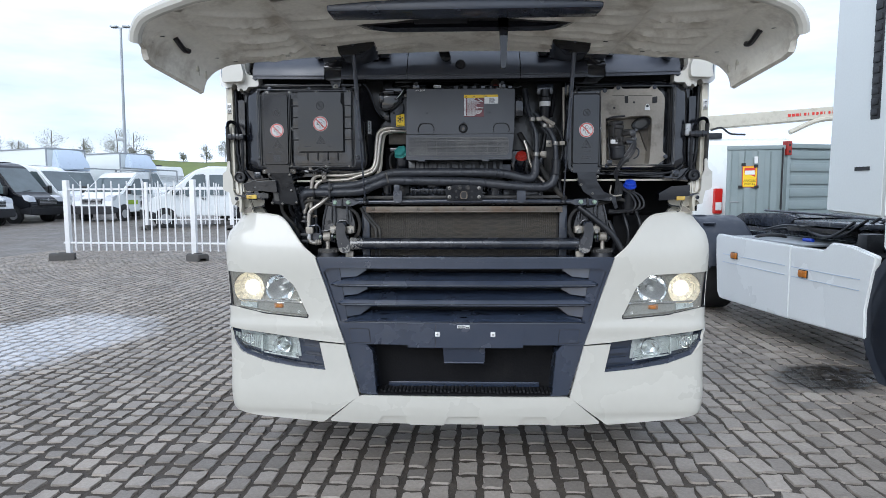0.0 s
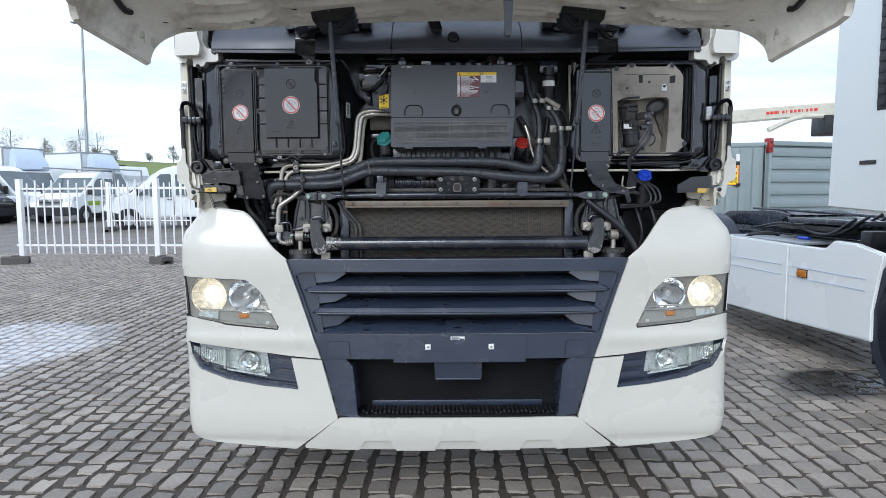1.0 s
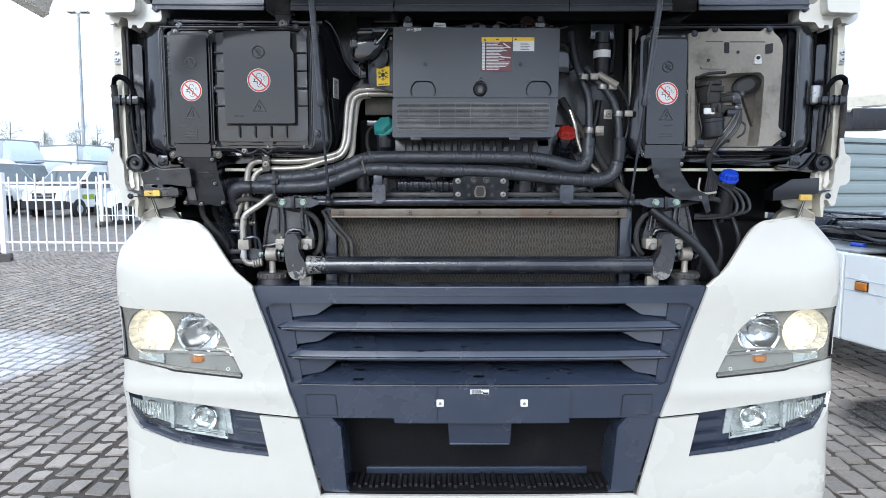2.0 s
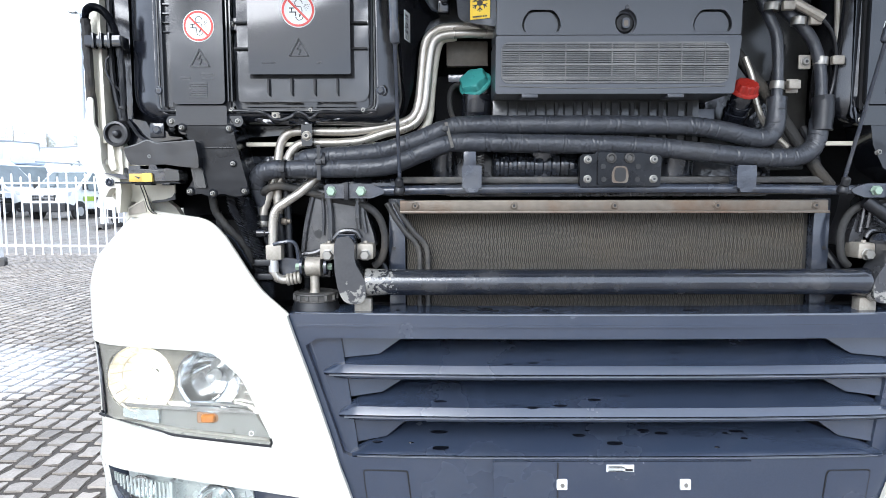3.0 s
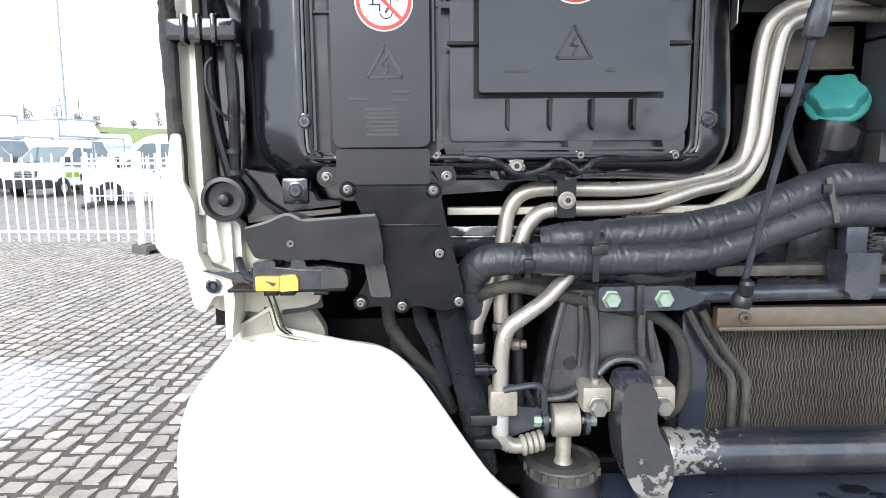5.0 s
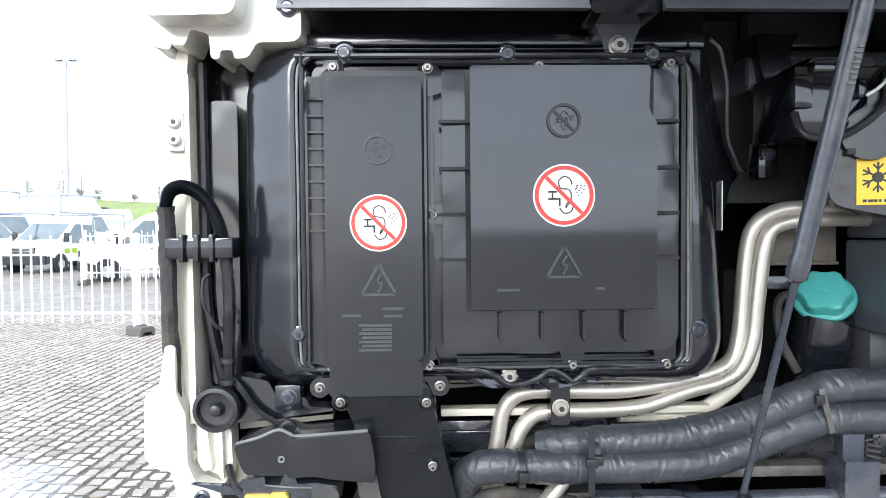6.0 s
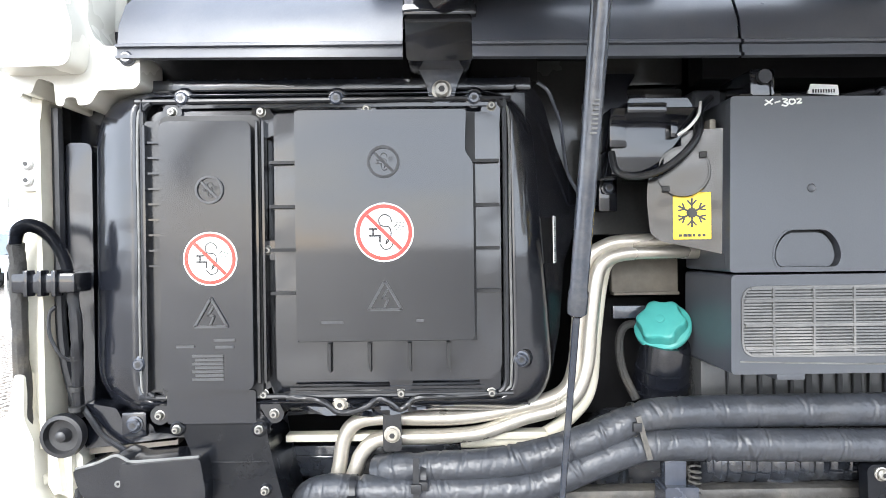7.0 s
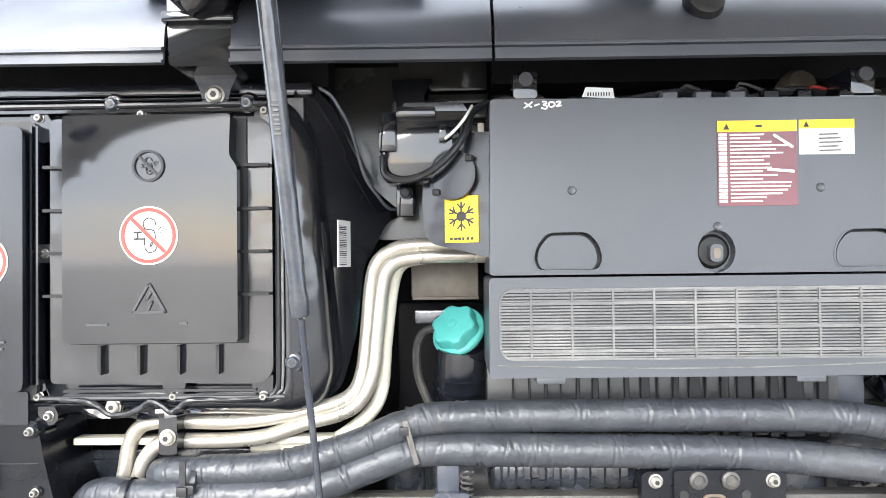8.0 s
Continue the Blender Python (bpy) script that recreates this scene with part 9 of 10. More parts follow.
    for k in range(8):
        c_ = top + d_ * (0.258 + 0.0045 * k) + Vector((0.0, -0.0104, -0.004))
        box(bm, c_.x - 0.0022 - 0.001 * (k % 2), c_.x + 0.003, c_.y - 0.0006, c_.y + 0.002, c_.z - 0.0009, c_.z + 0.0009)
    part("strut_print", bm, BEAD, gs, smooth=0)
# the pressed inner panel of the flap: a proud middle plate, cross ridges and fans of ridges to the sides
bm = B()
US = [-0.895 + 1.79 * i / 170 for i in range(171)]
VS = [0.035 + 0.90 * j / 60 for j in range(61)]
grid_ = [[bm.verts.new(under(u, v, 0.0235 + press(u, v))) for u in US] for v in VS]
for r0, r1 in zip(grid_, grid_[1:]):
    for k in range(170):
        bm.faces.new((r0[k], r0[k + 1], r1[k + 1], r1[k]))
part("inner_pressing", bm, HOODW, flap, "dirty cream pressed inner panel", 60)
# black parts on the flap's inside
part("flap_grille", box(B(), -0.52, 0.535, -0.74, -0.60, 2.190, 2.25, 0.012), GRILLE, flap, "dark plastic trim on the flap's inside")
part("latch_carrier", prism(B(), [(-0.45, 2.196), (-0.30, 2.178), (0.34, 2.176), (0.46, 2.194), (0.30, 2.215), (0.20, 2.228), (-0.16, 2.228), (-0.25, 2.215)], -0.53, -0.46, 0.006), LID, flap, "black latch carrier on the flap")
part("carrier_plate", box(B(), -0.20, 0.02, -0.538, -0.528, 2.192, 2.210, 0.003), RUBBER, flap)
part("latch_hook", prism(B(), rounded([(0.145, 2.22), (0.190, 2.22), (0.184, 2.10), (0.180, 2.012), (0.158, 2.012), (0.156, 2.10)], 0.008), -0.53, -0.50, 0.005), LID, flap, "black latch hook hanging from the flap")


# ---- yard: fences, vehicles, lamp, bank and trees ----
def zg(y):
    """Height of the gently rising yard."""
    return max(0.0, min(0.56, 0.0175 * (y - 13.0)))


def prism_x(bm, pts, x0, x1, taper=0.0):
    """A side outline of (y, z) made thick from x0 to x1; taper draws the upper part in."""
    zs = [p[1] for p in pts]
    z0, z1 = min(zs), max(zs)
    cx = (x0 + x1) / 2

    def ins(x, z):
        k = max(0, (z - z0) / (z1 - z0) - 0.45) / 0.55
        return x + (cx - x) / abs(x1 - x0) * 2 * taper * k
    a = [bm.verts.new((ins(x0, z), y, z)) for y, z in pts]
    b = [bm.verts.new((ins(x1, z), y, z)) for y, z in pts]
    bm.faces.new(a)
    bm.faces.new(b[::-1])
    n = len(pts)
    for i in range(n):
        bm.faces.new((a[i], a[(i + 1) % n], b[(i + 1) % n], b[i]))
    return bm


def soft(bm, w, seg=2, limit=0.35):
    bmesh.ops.recalc_face_normals(bm, faces=bm.faces)
    bmesh.ops.bevel(bm, geom=[e for e in bm.edges if len(e.link_faces) == 2 and e.calc_face_angle(0) > limit], offset=w, segments=seg, affect="EDGES", clamp_overlap=True)
    return bm


def quad_x(x, pts, thick):
    """A pane on a side face."""
    return prism_x(B(), pts, x, x + thick)


def van(label, paint, L, H, W=2.0, cab_only=False, double=False, category="van", bonnet=0.9, m=None, stripe=False, rack=False):
    """A delivery van, nose at y = 0, standing on z = 0."""
    v = thing("van", label, category)
    hb = 1.22
    cl = 3.35 if double else 2.45
    body_end = cl if cab_only else L
    side = [(0.06, 0.42), (0.0, 0.62), (0.02, 0.90), (0.10, 1.06), (0.34, 1.17), (bonnet * 0.9, hb + 0.12), (bonnet + 0.88, H - 0.26), (bonnet + 1.12, H - 0.10), (bonnet + 1.45, H - 0.02), (bonnet + 1.9, H), (body_end - 0.06, H), (body_end, H - 0.08), (body_end, 0.42)]
    body = part("body", soft(prism_x(B(), side, -W / 2, W / 2, 0.13), 0.09, 4), paint, v, "", 50)
    gy0, gz0, gy1, gz1 = bonnet * 0.9 + 0.03, hb + 0.15, bonnet + 0.86, H - 0.28
    bm = B()
    wa = W / 2 - 0.12
    d = 0.02
    vs = [bm.verts.new(p) for p in ((-wa, gy0 - d, gz0), (wa, gy0 - d, gz0), (wa - 0.06, gy1 - d, gz1), (-wa + 0.06, gy1 - d, gz1))]
    bm.faces.new(vs)
    thicken(bm, 0.012)
    ws = part("windscreen", bm, WINDOW, v, "dark windscreen")
    part("wiper", tube(B(), [(-0.5, gy0 - 0.02, gz0 + 0.02), (0.1, gy0 + 0.02, gz0 + 0.10)], 0.012, 6, 3), INK, ws)
    zb, zt = hb + 0.06, H - 0.33
    for sgx in (-1, 1):
        def xs(z):
            k = max(0, (z - 0.42) / (H - 0.42) - 0.45) / 0.55
            return sgx * (W / 2 - 0.13 * k)
        panes = [[(gy0 + 0.22, zb - 0.02), (gy0 + 0.62, zb + 0.03), (gy0 + 0.74, zb - 0.06), (gy0 + 1.45, zb - 0.06), (gy0 + 1.45, zt - 0.02), (gy0 + 1.38, zt + 0.02), (gy1 + 0.14, zt)]]
        if double:
            panes.append([(gy0 + 1.60, zb), (gy0 + 2.20, zb), (gy0 + 2.20, zt), (gy0 + 1.60, zt)])
        for pn in panes:
            bm = B()
            f = [bm.verts.new((xs(z) + sgx * 0.004, y, z)) for y, z in pn]
            bm.faces.new(f)
            thicken(bm, 0.006)
            part("side_window", bm, WINDOW, v, "dark side window")
        part("door_line", box(B(), sgx * W / 2 - 0.004, sgx * W / 2 + 0.004, gy0 + 1.51, gy0 + 1.53, 0.5, hb), INK, v)
        part("door_handle", box(B(), sgx * W / 2 - 0.02, sgx * W / 2 + 0.02, gy0 + 1.28, gy0 + 1.44, hb - 0.12, hb - 0.08, 0.01), INK, v)
        mi = part("wing_mirror", box(B(), sgx * (W / 2 + 0.12) - 0.10, sgx * (W / 2 + 0.12) + 0.10, gy0 + 0.18, gy0 + 0.28, zb - 0.02, zb + 0.36, 0.03), INK, v, "black wing mirror")
        hd = soft(prism_x(B(), [(0.03, 0.92), (0.10, 1.14), (0.42, 1.24), (0.30, 1.00)], sgx * (W / 2 - 0.40), sgx * (W / 2 + 0.006)), 0.02)
        part("headlight", hd, LENSV, v, "clear headlight")
        part("bumper_end", soft(prism_x(B(), [(-0.05, 0.36), (-0.06, 0.70), (0.10, 0.74), (0.55, 0.62), (0.55, 0.40)], sgx * (W / 2 - 0.5), sgx * (W / 2 + 0.012)), 0.04), RECESSV, v)
        for y in (0.85, (body_end if not cab_only else L) - 1.0):
            c = (sgx * (W / 2 - 0.095), y, 0.345)
            part("wheel_arch", lathe(B(), (sgx * (W / 2 - 0.10), y, 0.36), (sgx, 0, 0), [(0.43, 0), (0.43, 0.103)], 28), INK, v)
            truck_wheel(v, c, sgx, 0.345, 0.26)
    part("bumper", soft(prism_x(B(), [(-0.06, 0.34), (-0.07, 0.68), (0.06, 0.74), (0.3, 0.5), (0.3, 0.34)], -W / 2 + 0.3, W / 2 - 0.3), 0.04), RECESSV, v, "dark plastic bumper")
    gr = part("grille", box(B(), -0.52, 0.52, -0.02, 0.14, 0.80, 1.06, 0.02), INK, v, "dark grille with bright bars")
    for k in range(4):
        part("grille_bar", box(B(), -0.50, 0.50, -0.035, 0.02, 0.825 + 0.062 * k, 0.845 + 0.062 * k, 0.006), RIM, gr)
    part("badge", lathe(B(), (0, -0.03, 1.02), (0, -1, 0.2), [(0.07, 0), (0.06, 0.02)], 4), RIM, gr)
    part("roof_rib", box(B(), -W / 2 + 0.3, W / 2 - 0.3, bonnet + 1.5, body_end - 0.1, H - 0.005, H + 0.015, 0.006), paint, v)
    if cab_only:
        ch = part("load_bed", box(B(), -W / 2, W / 2, cl + 0.08, L, 0.72, 0.84, 0.02), GALV, v, "grey load bed")
        for sgx in (-1, 1):
            part("bed_side", box(B(), sgx * W / 2 - 0.02, sgx * W / 2 + 0.02, cl + 0.08, L, 0.84, 1.25, 0.01), paint, v)
    if rack:
        for y in (body_end - 0.2, L - 0.1):
            for sgx in (-1, 1):
                part("rack_post", box(B(), sgx * 0.95 - 0.03, sgx * 0.95 + 0.03, y - 0.03, y + 0.03, 0.9, H + 0.16), GALV, v)
        part("rack_bar", box(B(), -0.98, 0.98, body_end - 0.24, body_end - 0.16, H + 0.12, H + 0.18), GALV, v)
        for sgx in (-1, 1):
            part("rack_rail", box(B(), sgx * 0.95 - 0.03, sgx * 0.95 + 0.03, 0.9, L - 0.1, H + 0.12, H + 0.18), GALV, v)
    if stripe:
        part("stripe", box(B(), W / 2 - 0.002, W / 2 + 0.005, 1.1, 1.9, 0.78, 0.98), GREENP, v, "yellow-green door sign")
        part("stripe", box(B(), -W / 2 - 0.005, -W / 2 + 0.002, 1.1, 1.9, 0.78, 0.98), GREENP, v, "yellow-green door sign")
    if m is not None:
        v.matrix_basis = m
    return v


LENSV = material("pale lamp lens", (0.55, 0.57, 0.60), 0.12, var=0.05, bump=0.0, coat=0.4)
RECESSV = material("black bumper plastic", (0.02, 0.021, 0.024), 0.5, var=0.1, bump=0.01)


def stand(x, y, yaw):
    return pose(x, y, zg(y), 0, 0, yaw)


van("white double-cab pickup van with a roof rack and green door sign", VANW, 5.6, 2.33, 2.05, True, True, m=stand(-17.2, 25.1, -6), stripe=True, rack=True)
van("white crew-cab van with a low load bed behind the fence", VANW, 5.6, 2.42, 2.05, True, True, m=stand(-13.1, 21.7, -62), bonnet=1.0)
van("white high-roof van with dark windows", VANW, 5.9, 2.65, 2.05, m=stand(-19.2, 28.0, 84))
van("black high-roof delivery van", VANK, 5.9, 2.75, 2.05, m=stand(-19.1, 24.9, 84))
van("small white delivery van, nose outwards", VANW, 4.8, 1.98, 1.95, m=stand(-19.5, 22.2, 84))
van("white panel van in the second row", VANW, 5.4, 2.45, 2.05, m=stand(-12.2, 26.3, -60))


def box_truck(label, L, H, m):
    t = thing("box_truck", label, "truck")
    van_ = [(0.0, 0.5), (0.05, 1.2), (0.75, 1.45), (1.35, 2.45), (2.1, 2.55), (2.1, 0.5)]
    part("cab", soft(prism_x(B(), van_, -1.0, 1.0, 0.1), 0.06, 3), VANW, t, "", 50)
    bm = B()
    f = [bm.verts.new(p) for p in ((-0.85, 0.76, 1.52), (0.85, 0.76, 1.52), (0.80, 1.29, 2.38), (-0.80, 1.29, 2.38))]
    bm.faces.new(f)
    thicken(bm, -0.012)
    part("windscreen", bm, WINDOW, t)
    bx = part("cargo_box", box(B(), -1.15, 1.15, 2.2, L, 0.95, H, 0.03), BOXW, t, "white cargo box")
    for sgx in (-1, 1):
        for x in (2.2, L):
            part("corner_trim", box(B(), sgx * 1.15 - 0.03, sgx * 1.15 + 0.03, x - 0.04, x + 0.04, 0.95, H + 0.01, 0.01), GALV, bx)
        part("roof_trim", box(B(), sgx * 1.15 - 0.035, sgx * 1.15 + 0.035, 2.2, L, H - 0.06, H + 0.02, 0.01), GALV, bx)
        part("side_window", quad_x(sgx * 1.0, [(1.05, 1.55), (1.8, 1.55), (1.8, 2.2), (1.35, 2.2)], sgx * 0.006), WINDOW, t)
    part("front_trim", box(B(), -1.15, 1.15, 2.17, 2.24, H - 0.08, H + 0.02, 0.01), GALV, bx)
    part("fairing", soft(prism_x(B(), [(1.3, 2.50), (1.45, 2.9), (1.9, H - 0.12), (2.17, H - 0.05), (2.17, 2.52)], -0.95, 0.95, 0.15), 0.08, 3), BOXB, t, "pale blue roof fairing", 50)
    for sgx in (-1, 1):
        for y in (0.85, L - 1.6):
            truck_wheel(t, (sgx * 0.88, y, 0.38), sgx, 0.38, 0.28)
    part("bumper", box(B(), -1.0, 1.0, -0.06, 0.2, 0.4, 0.75, 0.05), RECESSV, t)
    t.matrix_basis = m
    return t


box_truck("white box truck with a pale blue roof fairing", 7.2, 3.75, stand(-21.3, 32.0, 66))
box_truck("white box truck with a pale blue roof fairing", 7.0, 3.65, stand(-19.4, 36.2, 66))
camper = thing("camper_van", "white motorhome with a grey skylight", "motorhome")
cbm = soft(prism_x(B(), [(0, 0.5), (0.0, 1.1), (0.7, 1.4), (0.9, 1.9), (0.5, 2.2), (0.7, 2.9), (6.2, 2.95), (6.2, 0.5)], -1.1, 1.1, 0.05), 0.08, 3)
part("body", cbm, VANW, camper, "", 50)
for y in (2.0, 4.2):
    part("skylight", box(B(), -0.3, 0.3, y, y + 0.6, 2.94, 3.06, 0.03), RECESSV, camper)
    for sgx in (-1, 1):
        part("side_window", box(B(), sgx * 1.10 - 0.006, sgx * 1.10 + 0.006, y, y + 0.8, 1.7, 2.2), WINDOW, camper)
for sgx in (-1, 1):
    for y in (0.9, 4.8):
        truck_wheel(camper, (sgx * 0.95, y, 0.36), sgx, 0.36, 0.26)
camper.matrix_basis = stand(-20.6, 41.0, 62)


# fence panels on loose blocks
def fence_panel(m):
    f = thing("picket_fence", "white steel picket fence panel with square posts", "fence", group="fence panels")
    W = 2.95
    part("post", box(B(), -0.055, 0.055, -0.05, 0.05, 0.16, 1.80, 0.006), FENCEW, f)
    part("rail", box(B(), 0.05, W - 0.05, -0.02, 0.02, 1.575, 1.615, 0.004), FENCEW, f)
    part("rail", box(B(), -0.12, W - 0.05, -0.02, 0.02, 0.375, 0.415, 0.004), FENCEW, f)
    for k in range(15):
        x = 0.19 + (W - 0.38) * k / 14
        bm = B()
        top = 1.76 if k % 2 else 1.70
        cyl(bm, (x, -0.026, 0.22), (0, 0, 1), 0.017, top - 0.22, 8)
        lathe(bm, (x, -0.026, top), (0, 0, 1), [(0.017, 0), (0.004, 0.02)], 8)
        part("picket", bm, FENCEW, f)
    f.matrix_basis = m
    return f


def foot_block(m):
    b = thing("support_block", "dark grey recycled plastic fence foot", "block", group="fence blocks")
    bm = prism(B(), [(-0.14, 0), (-0.09, 0), (-0.08, 0.07), (0.08, 0.07), (0.09, 0), (0.14, 0), (0.13, 0.14), (0.10, 0.165), (-0.10, 0.165), (-0.13, 0.14)], -0.25, 0.25)
    part("block", soft(bm, 0.012, 2), CONCRETE, b)
    part("socket", box(B(), -0.075, 0.075, -0.07, 0.07, 0.160, 0.185, 0.006), CONCRETE, b)
    b.matrix_basis = m
    return b


pa, pb = Vector((-9.02, 10.72, 0)), Vector((-6.03, 10.50, 0))
fd = (pb - pa).normalized()
fa = math.degrees(math.atan2(fd.y, fd.x))
first = fence_panel(pose(pa.x, pa.y, 0, 0, 0, fa))
foot = foot_block(pose(pa.x - 0.1, pa.y - 0.1, 0, 0, 0, fa - 62))
for k in (1, 2):
    q = pa + fd * 3.0 * k
    copy_thing(first, pose(q.x, q.y, 0, 0, 0, fa))
    copy_thing(foot, pose(q.x + 0.05, q.y, 0, 0, 0, fa + 58))
for k in range(3):
    q = Vector((-12.1 + 3.2 * k, 20.2 + 0.1 * k, 0))
    copy_thing(first, pose(q.x, q.y, zg(q.y), 0, 0, 2))
    copy_thing(foot, pose(q.x, q.y, zg(q.y), 0, 0, 0))

# tall yard lamp
lamp = thing("street_lamp", "tall grey steel yard lamp with two flat heads", "lamp post", (-25.0, 42.3, zg(42)))
part("pole", lathe(B(), (-25.0, 42.3, zg(42)), (0.012, 0, 1), [(0.13, 0), (0.12, 1.0), (0.075, 12.8)], 14), GALV, lamp)
part("head_bar", box(B(), -25.4, -24.3, 42.25, 42.35, 13.28, 13.36), GALV, lamp)
for x in (-25.3, -24.4):
    part("lamp_head", box(B(), x - 0.25, x + 0.25, 42.1, 42.55, 13.32, 13.44, 0.03), GALV, lamp)
part("junction_box", box(B(), -25.5, -24.85, 42.2, 42.4, 5.3, 5.5, 0.02), GALV, lamp)

# grass bank on the horizon, with trees
bm = B()
rb_ = random.Random(5)
prev = None
for i in range(61):
    x = -230 + i * 6.5
    h = 8.6 + 0.8 * math.sin(i * 0.35) + rb_.uniform(-0.25, 0.25)
    row = [bm.verts.new((x, 118, 0.3)), bm.verts.new((x, 132, h * 0.72)), bm.verts.new((x, 142, h)), bm.verts.new((x, 165, h - 1.5)), bm.verts.new((x, 185, 0.3))]
    if prev:
        for a, b in zip(zip(prev, prev[1:]), zip(row, row[1:])):
            bm.faces.new((a[0], b[0], b[1], a[1]))
    prev = row
structure("grass_bank", bm, GRASS, "green grass bank along the far edge of the yard", "bank")


def tree(x, y, z, h, seed, dense):
    r = random.Random(seed)
    h *= 1.75
    t = thing("tree", "small distant tree with a thin uneven olive crown", "tree", (x, y, z), "trees on the bank")
    bm = B()
    tube(bm, [(x, y, z - 0.5), (x + r.uniform(-0.1, 0.1), y, z + h * 0.45), (x + r.uniform(-0.3, 0.3), y, z + h * 0.9)], 0.10, 7, 4)
    tips = []
    for k in range(9):
        b0 = Vector((x, y, z + h * r.uniform(0.05, 0.62)))
        an = r.uniform(0, 6.28)
        tip = b0 + Vector((math.cos(an) * h * r.uniform(0.15, 0.36), math.sin(an) * h * 0.3, h * r.uniform(0.1, 0.32)))
        tube(bm, [b0, b0.lerp(tip, 0.5) + Vector((0, 0, 0.1)), tip], 0.04, 5, 3)
        tips += [tip, b0.lerp(tip, 0.6), b0.lerp(tip, 0.8)]
    part("trunk", bm, BARK, t)
    bm = B()
    for k in range(int(1700 * dense)):
        c = r.choice(tips) + Vector((r.gauss(0, h * 0.085), r.gauss(0, h * 0.08), r.gauss(0, h * 0.085)))
        s = r.uniform(0.06, 0.13)
        d = Vector((r.uniform(-1, 1), r.uniform(-1, 1), r.uniform(-1, 1))).normalized()
        e = d.orthogonal().normalized()
        f = d.cross(e)
        bm.faces.new([bm.verts.new(c + e * s), bm.verts.new(c + f * s * 0.7), bm.verts.new(c - e * s), bm.verts.new(c - f * s * 0.6)])
    cr = part("crown", bm, LEAF, t, smooth=0)


for k, (x, h, dn) in enumerate(((-97, 4.8, 1.0), (-89.5, 3.4, 0.9), (-81.5, 4.6, 1.1), (-74, 1.8, 0.6), (-66, 1.6, 0.6), (-78, 2.6, 0.5), (-77.5, 4.4, 0.4), (-60.5, 2.2, 0.6), (-56, 2.8, 0.9), (-47, 1.6, 0.8), (-44, 2.0, 0.9), (-51, 1.2, 0.7), (-105, 3.5, 1.0), (-112, 4.5, 1.0), (24, 4.0, 0.9), (33, 3.2, 0.8))):
    tree(x, 142, 8.6 + 0.4 * math.sin(k), h, 60 + k, dn)

# ---- the tractor truck next to it ----
other = thing("tractor_truck", "white tractor truck with side skirts, parked alongside", "truck")


def skirt(y0, y1, name="side_skirt", notch=False):
    pts = [(y0, 0.30), (y1, 0.285), (y1, 0.985), (y0, 0.985)]
    if notch:
        pts = [(0.02, 0.32), (y1, 0.29), (y1, 0.985), (0.80, 0.985), (0.56, 0.985), (0.46, 1.06), (0.22, 1.05), (-0.06, 0.99), (-0.02, 0.80), (0.03, 0.55)]
    else:
        pts = [(y0, 0.285), (y1 - 0.06, 0.27), (y1, 0.33), (y1 + 0.05, 0.75), (y1 + 0.06, 0.97), (y1 + 0.02, 1.01), (y0, 0.985)]
    bm = soft(prism_x(B(), pts, 0.0, 0.06), 0.012, 2)
    s = part(name, bm, VANW, other, "white painted side skirt panel")
    for z in (0.79, 0.70):
        part("skirt_crease", box(B(), -0.004, 0.004, y0 + 0.10 if notch else y0 + 0.08, y1 - 0.02 if notch else y1 - 0.12, z - 0.003, z + 0.003), BOXB, s)
    return s


skirt(0.0, 1.015, notch=True)
skirt(1.025, 2.40)
for y, z in ((0.815, 0.745), (2.03, 0.792)):
    mk = part("marker_lamp", box(B(), -0.022, 0.004, y - 0.055, y + 0.055, z - 0.030, z + 0.030, 0.006), ORANGE, other, "orange side marker lamp")
    part("lamp_base", box(B(), -0.008, 0.004, y - 0.062, y + 0.062, z - 0.036, z + 0.036), INK, mk)
# front wheel, arch
part("wheel_arch", lathe(B(), (0.02, -0.58, 0.50), (1, 0, 0), [(0.66, 0), (0.66, 0.45), (0.58, 0.45), (0.58, 0)], 40), FENDER, other, "black wheel arch trim")
truck_wheel(other, (0.20, -0.58, 0.50), -1, 0.50, 0.32)
part("mud_flap", box(B(), 0.06, 0.5, 0.05, 0.07, 0.14, 0.42), RUBBER, other)
# rear wheel and three-piece mudguard
for x in (0.22, 2.02):
    truck_wheel(other, (x, 3.25, 0.50), -1 if x < 1 else 1, 0.50, 0.58)
bm = B()
rows = []
for k in range(25):
    an = radians(8 + 164 * k / 24)
    rr_ = 0.665 + (0.014 if k in (8, 16) else 0) + (0.010 if 9 <= k <= 15 else 0)
    y, z = 3.25 - rr_ * math.cos(an), 0.52 + rr_ * math.sin(an)
    rows.append([bm.verts.new((x, y, z - (0.03 if x in (0.0, 0.62) else 0))) for x in (0.0, 0.03, 0.20, 0.22, 0.40, 0.42, 0.59, 0.62)])
for a, b in zip(rows, rows[1:]):
    for i in range(7):
        bm.faces.new((a[i], a[i + 1], b[i + 1], b[i]))
bmesh.ops.recalc_face_normals(bm, faces=bm.faces)
thicken(bm, 0.012)
mg = part("mudguard", bm, FENDER, other, "dark blue-black ribbed rear mudguard", 25)
for an in (60, 85, 110):
    y, z = 3.25 - 0.672 * math.cos(radians(an)), 0.52 + 0.672 * math.sin(radians(an))
    part("guard_pocket", box(B(), 0.06, 0.20, y - 0.05, y + 0.05, z - 0.01, z + 0.014, 0.01), FENDER, mg)
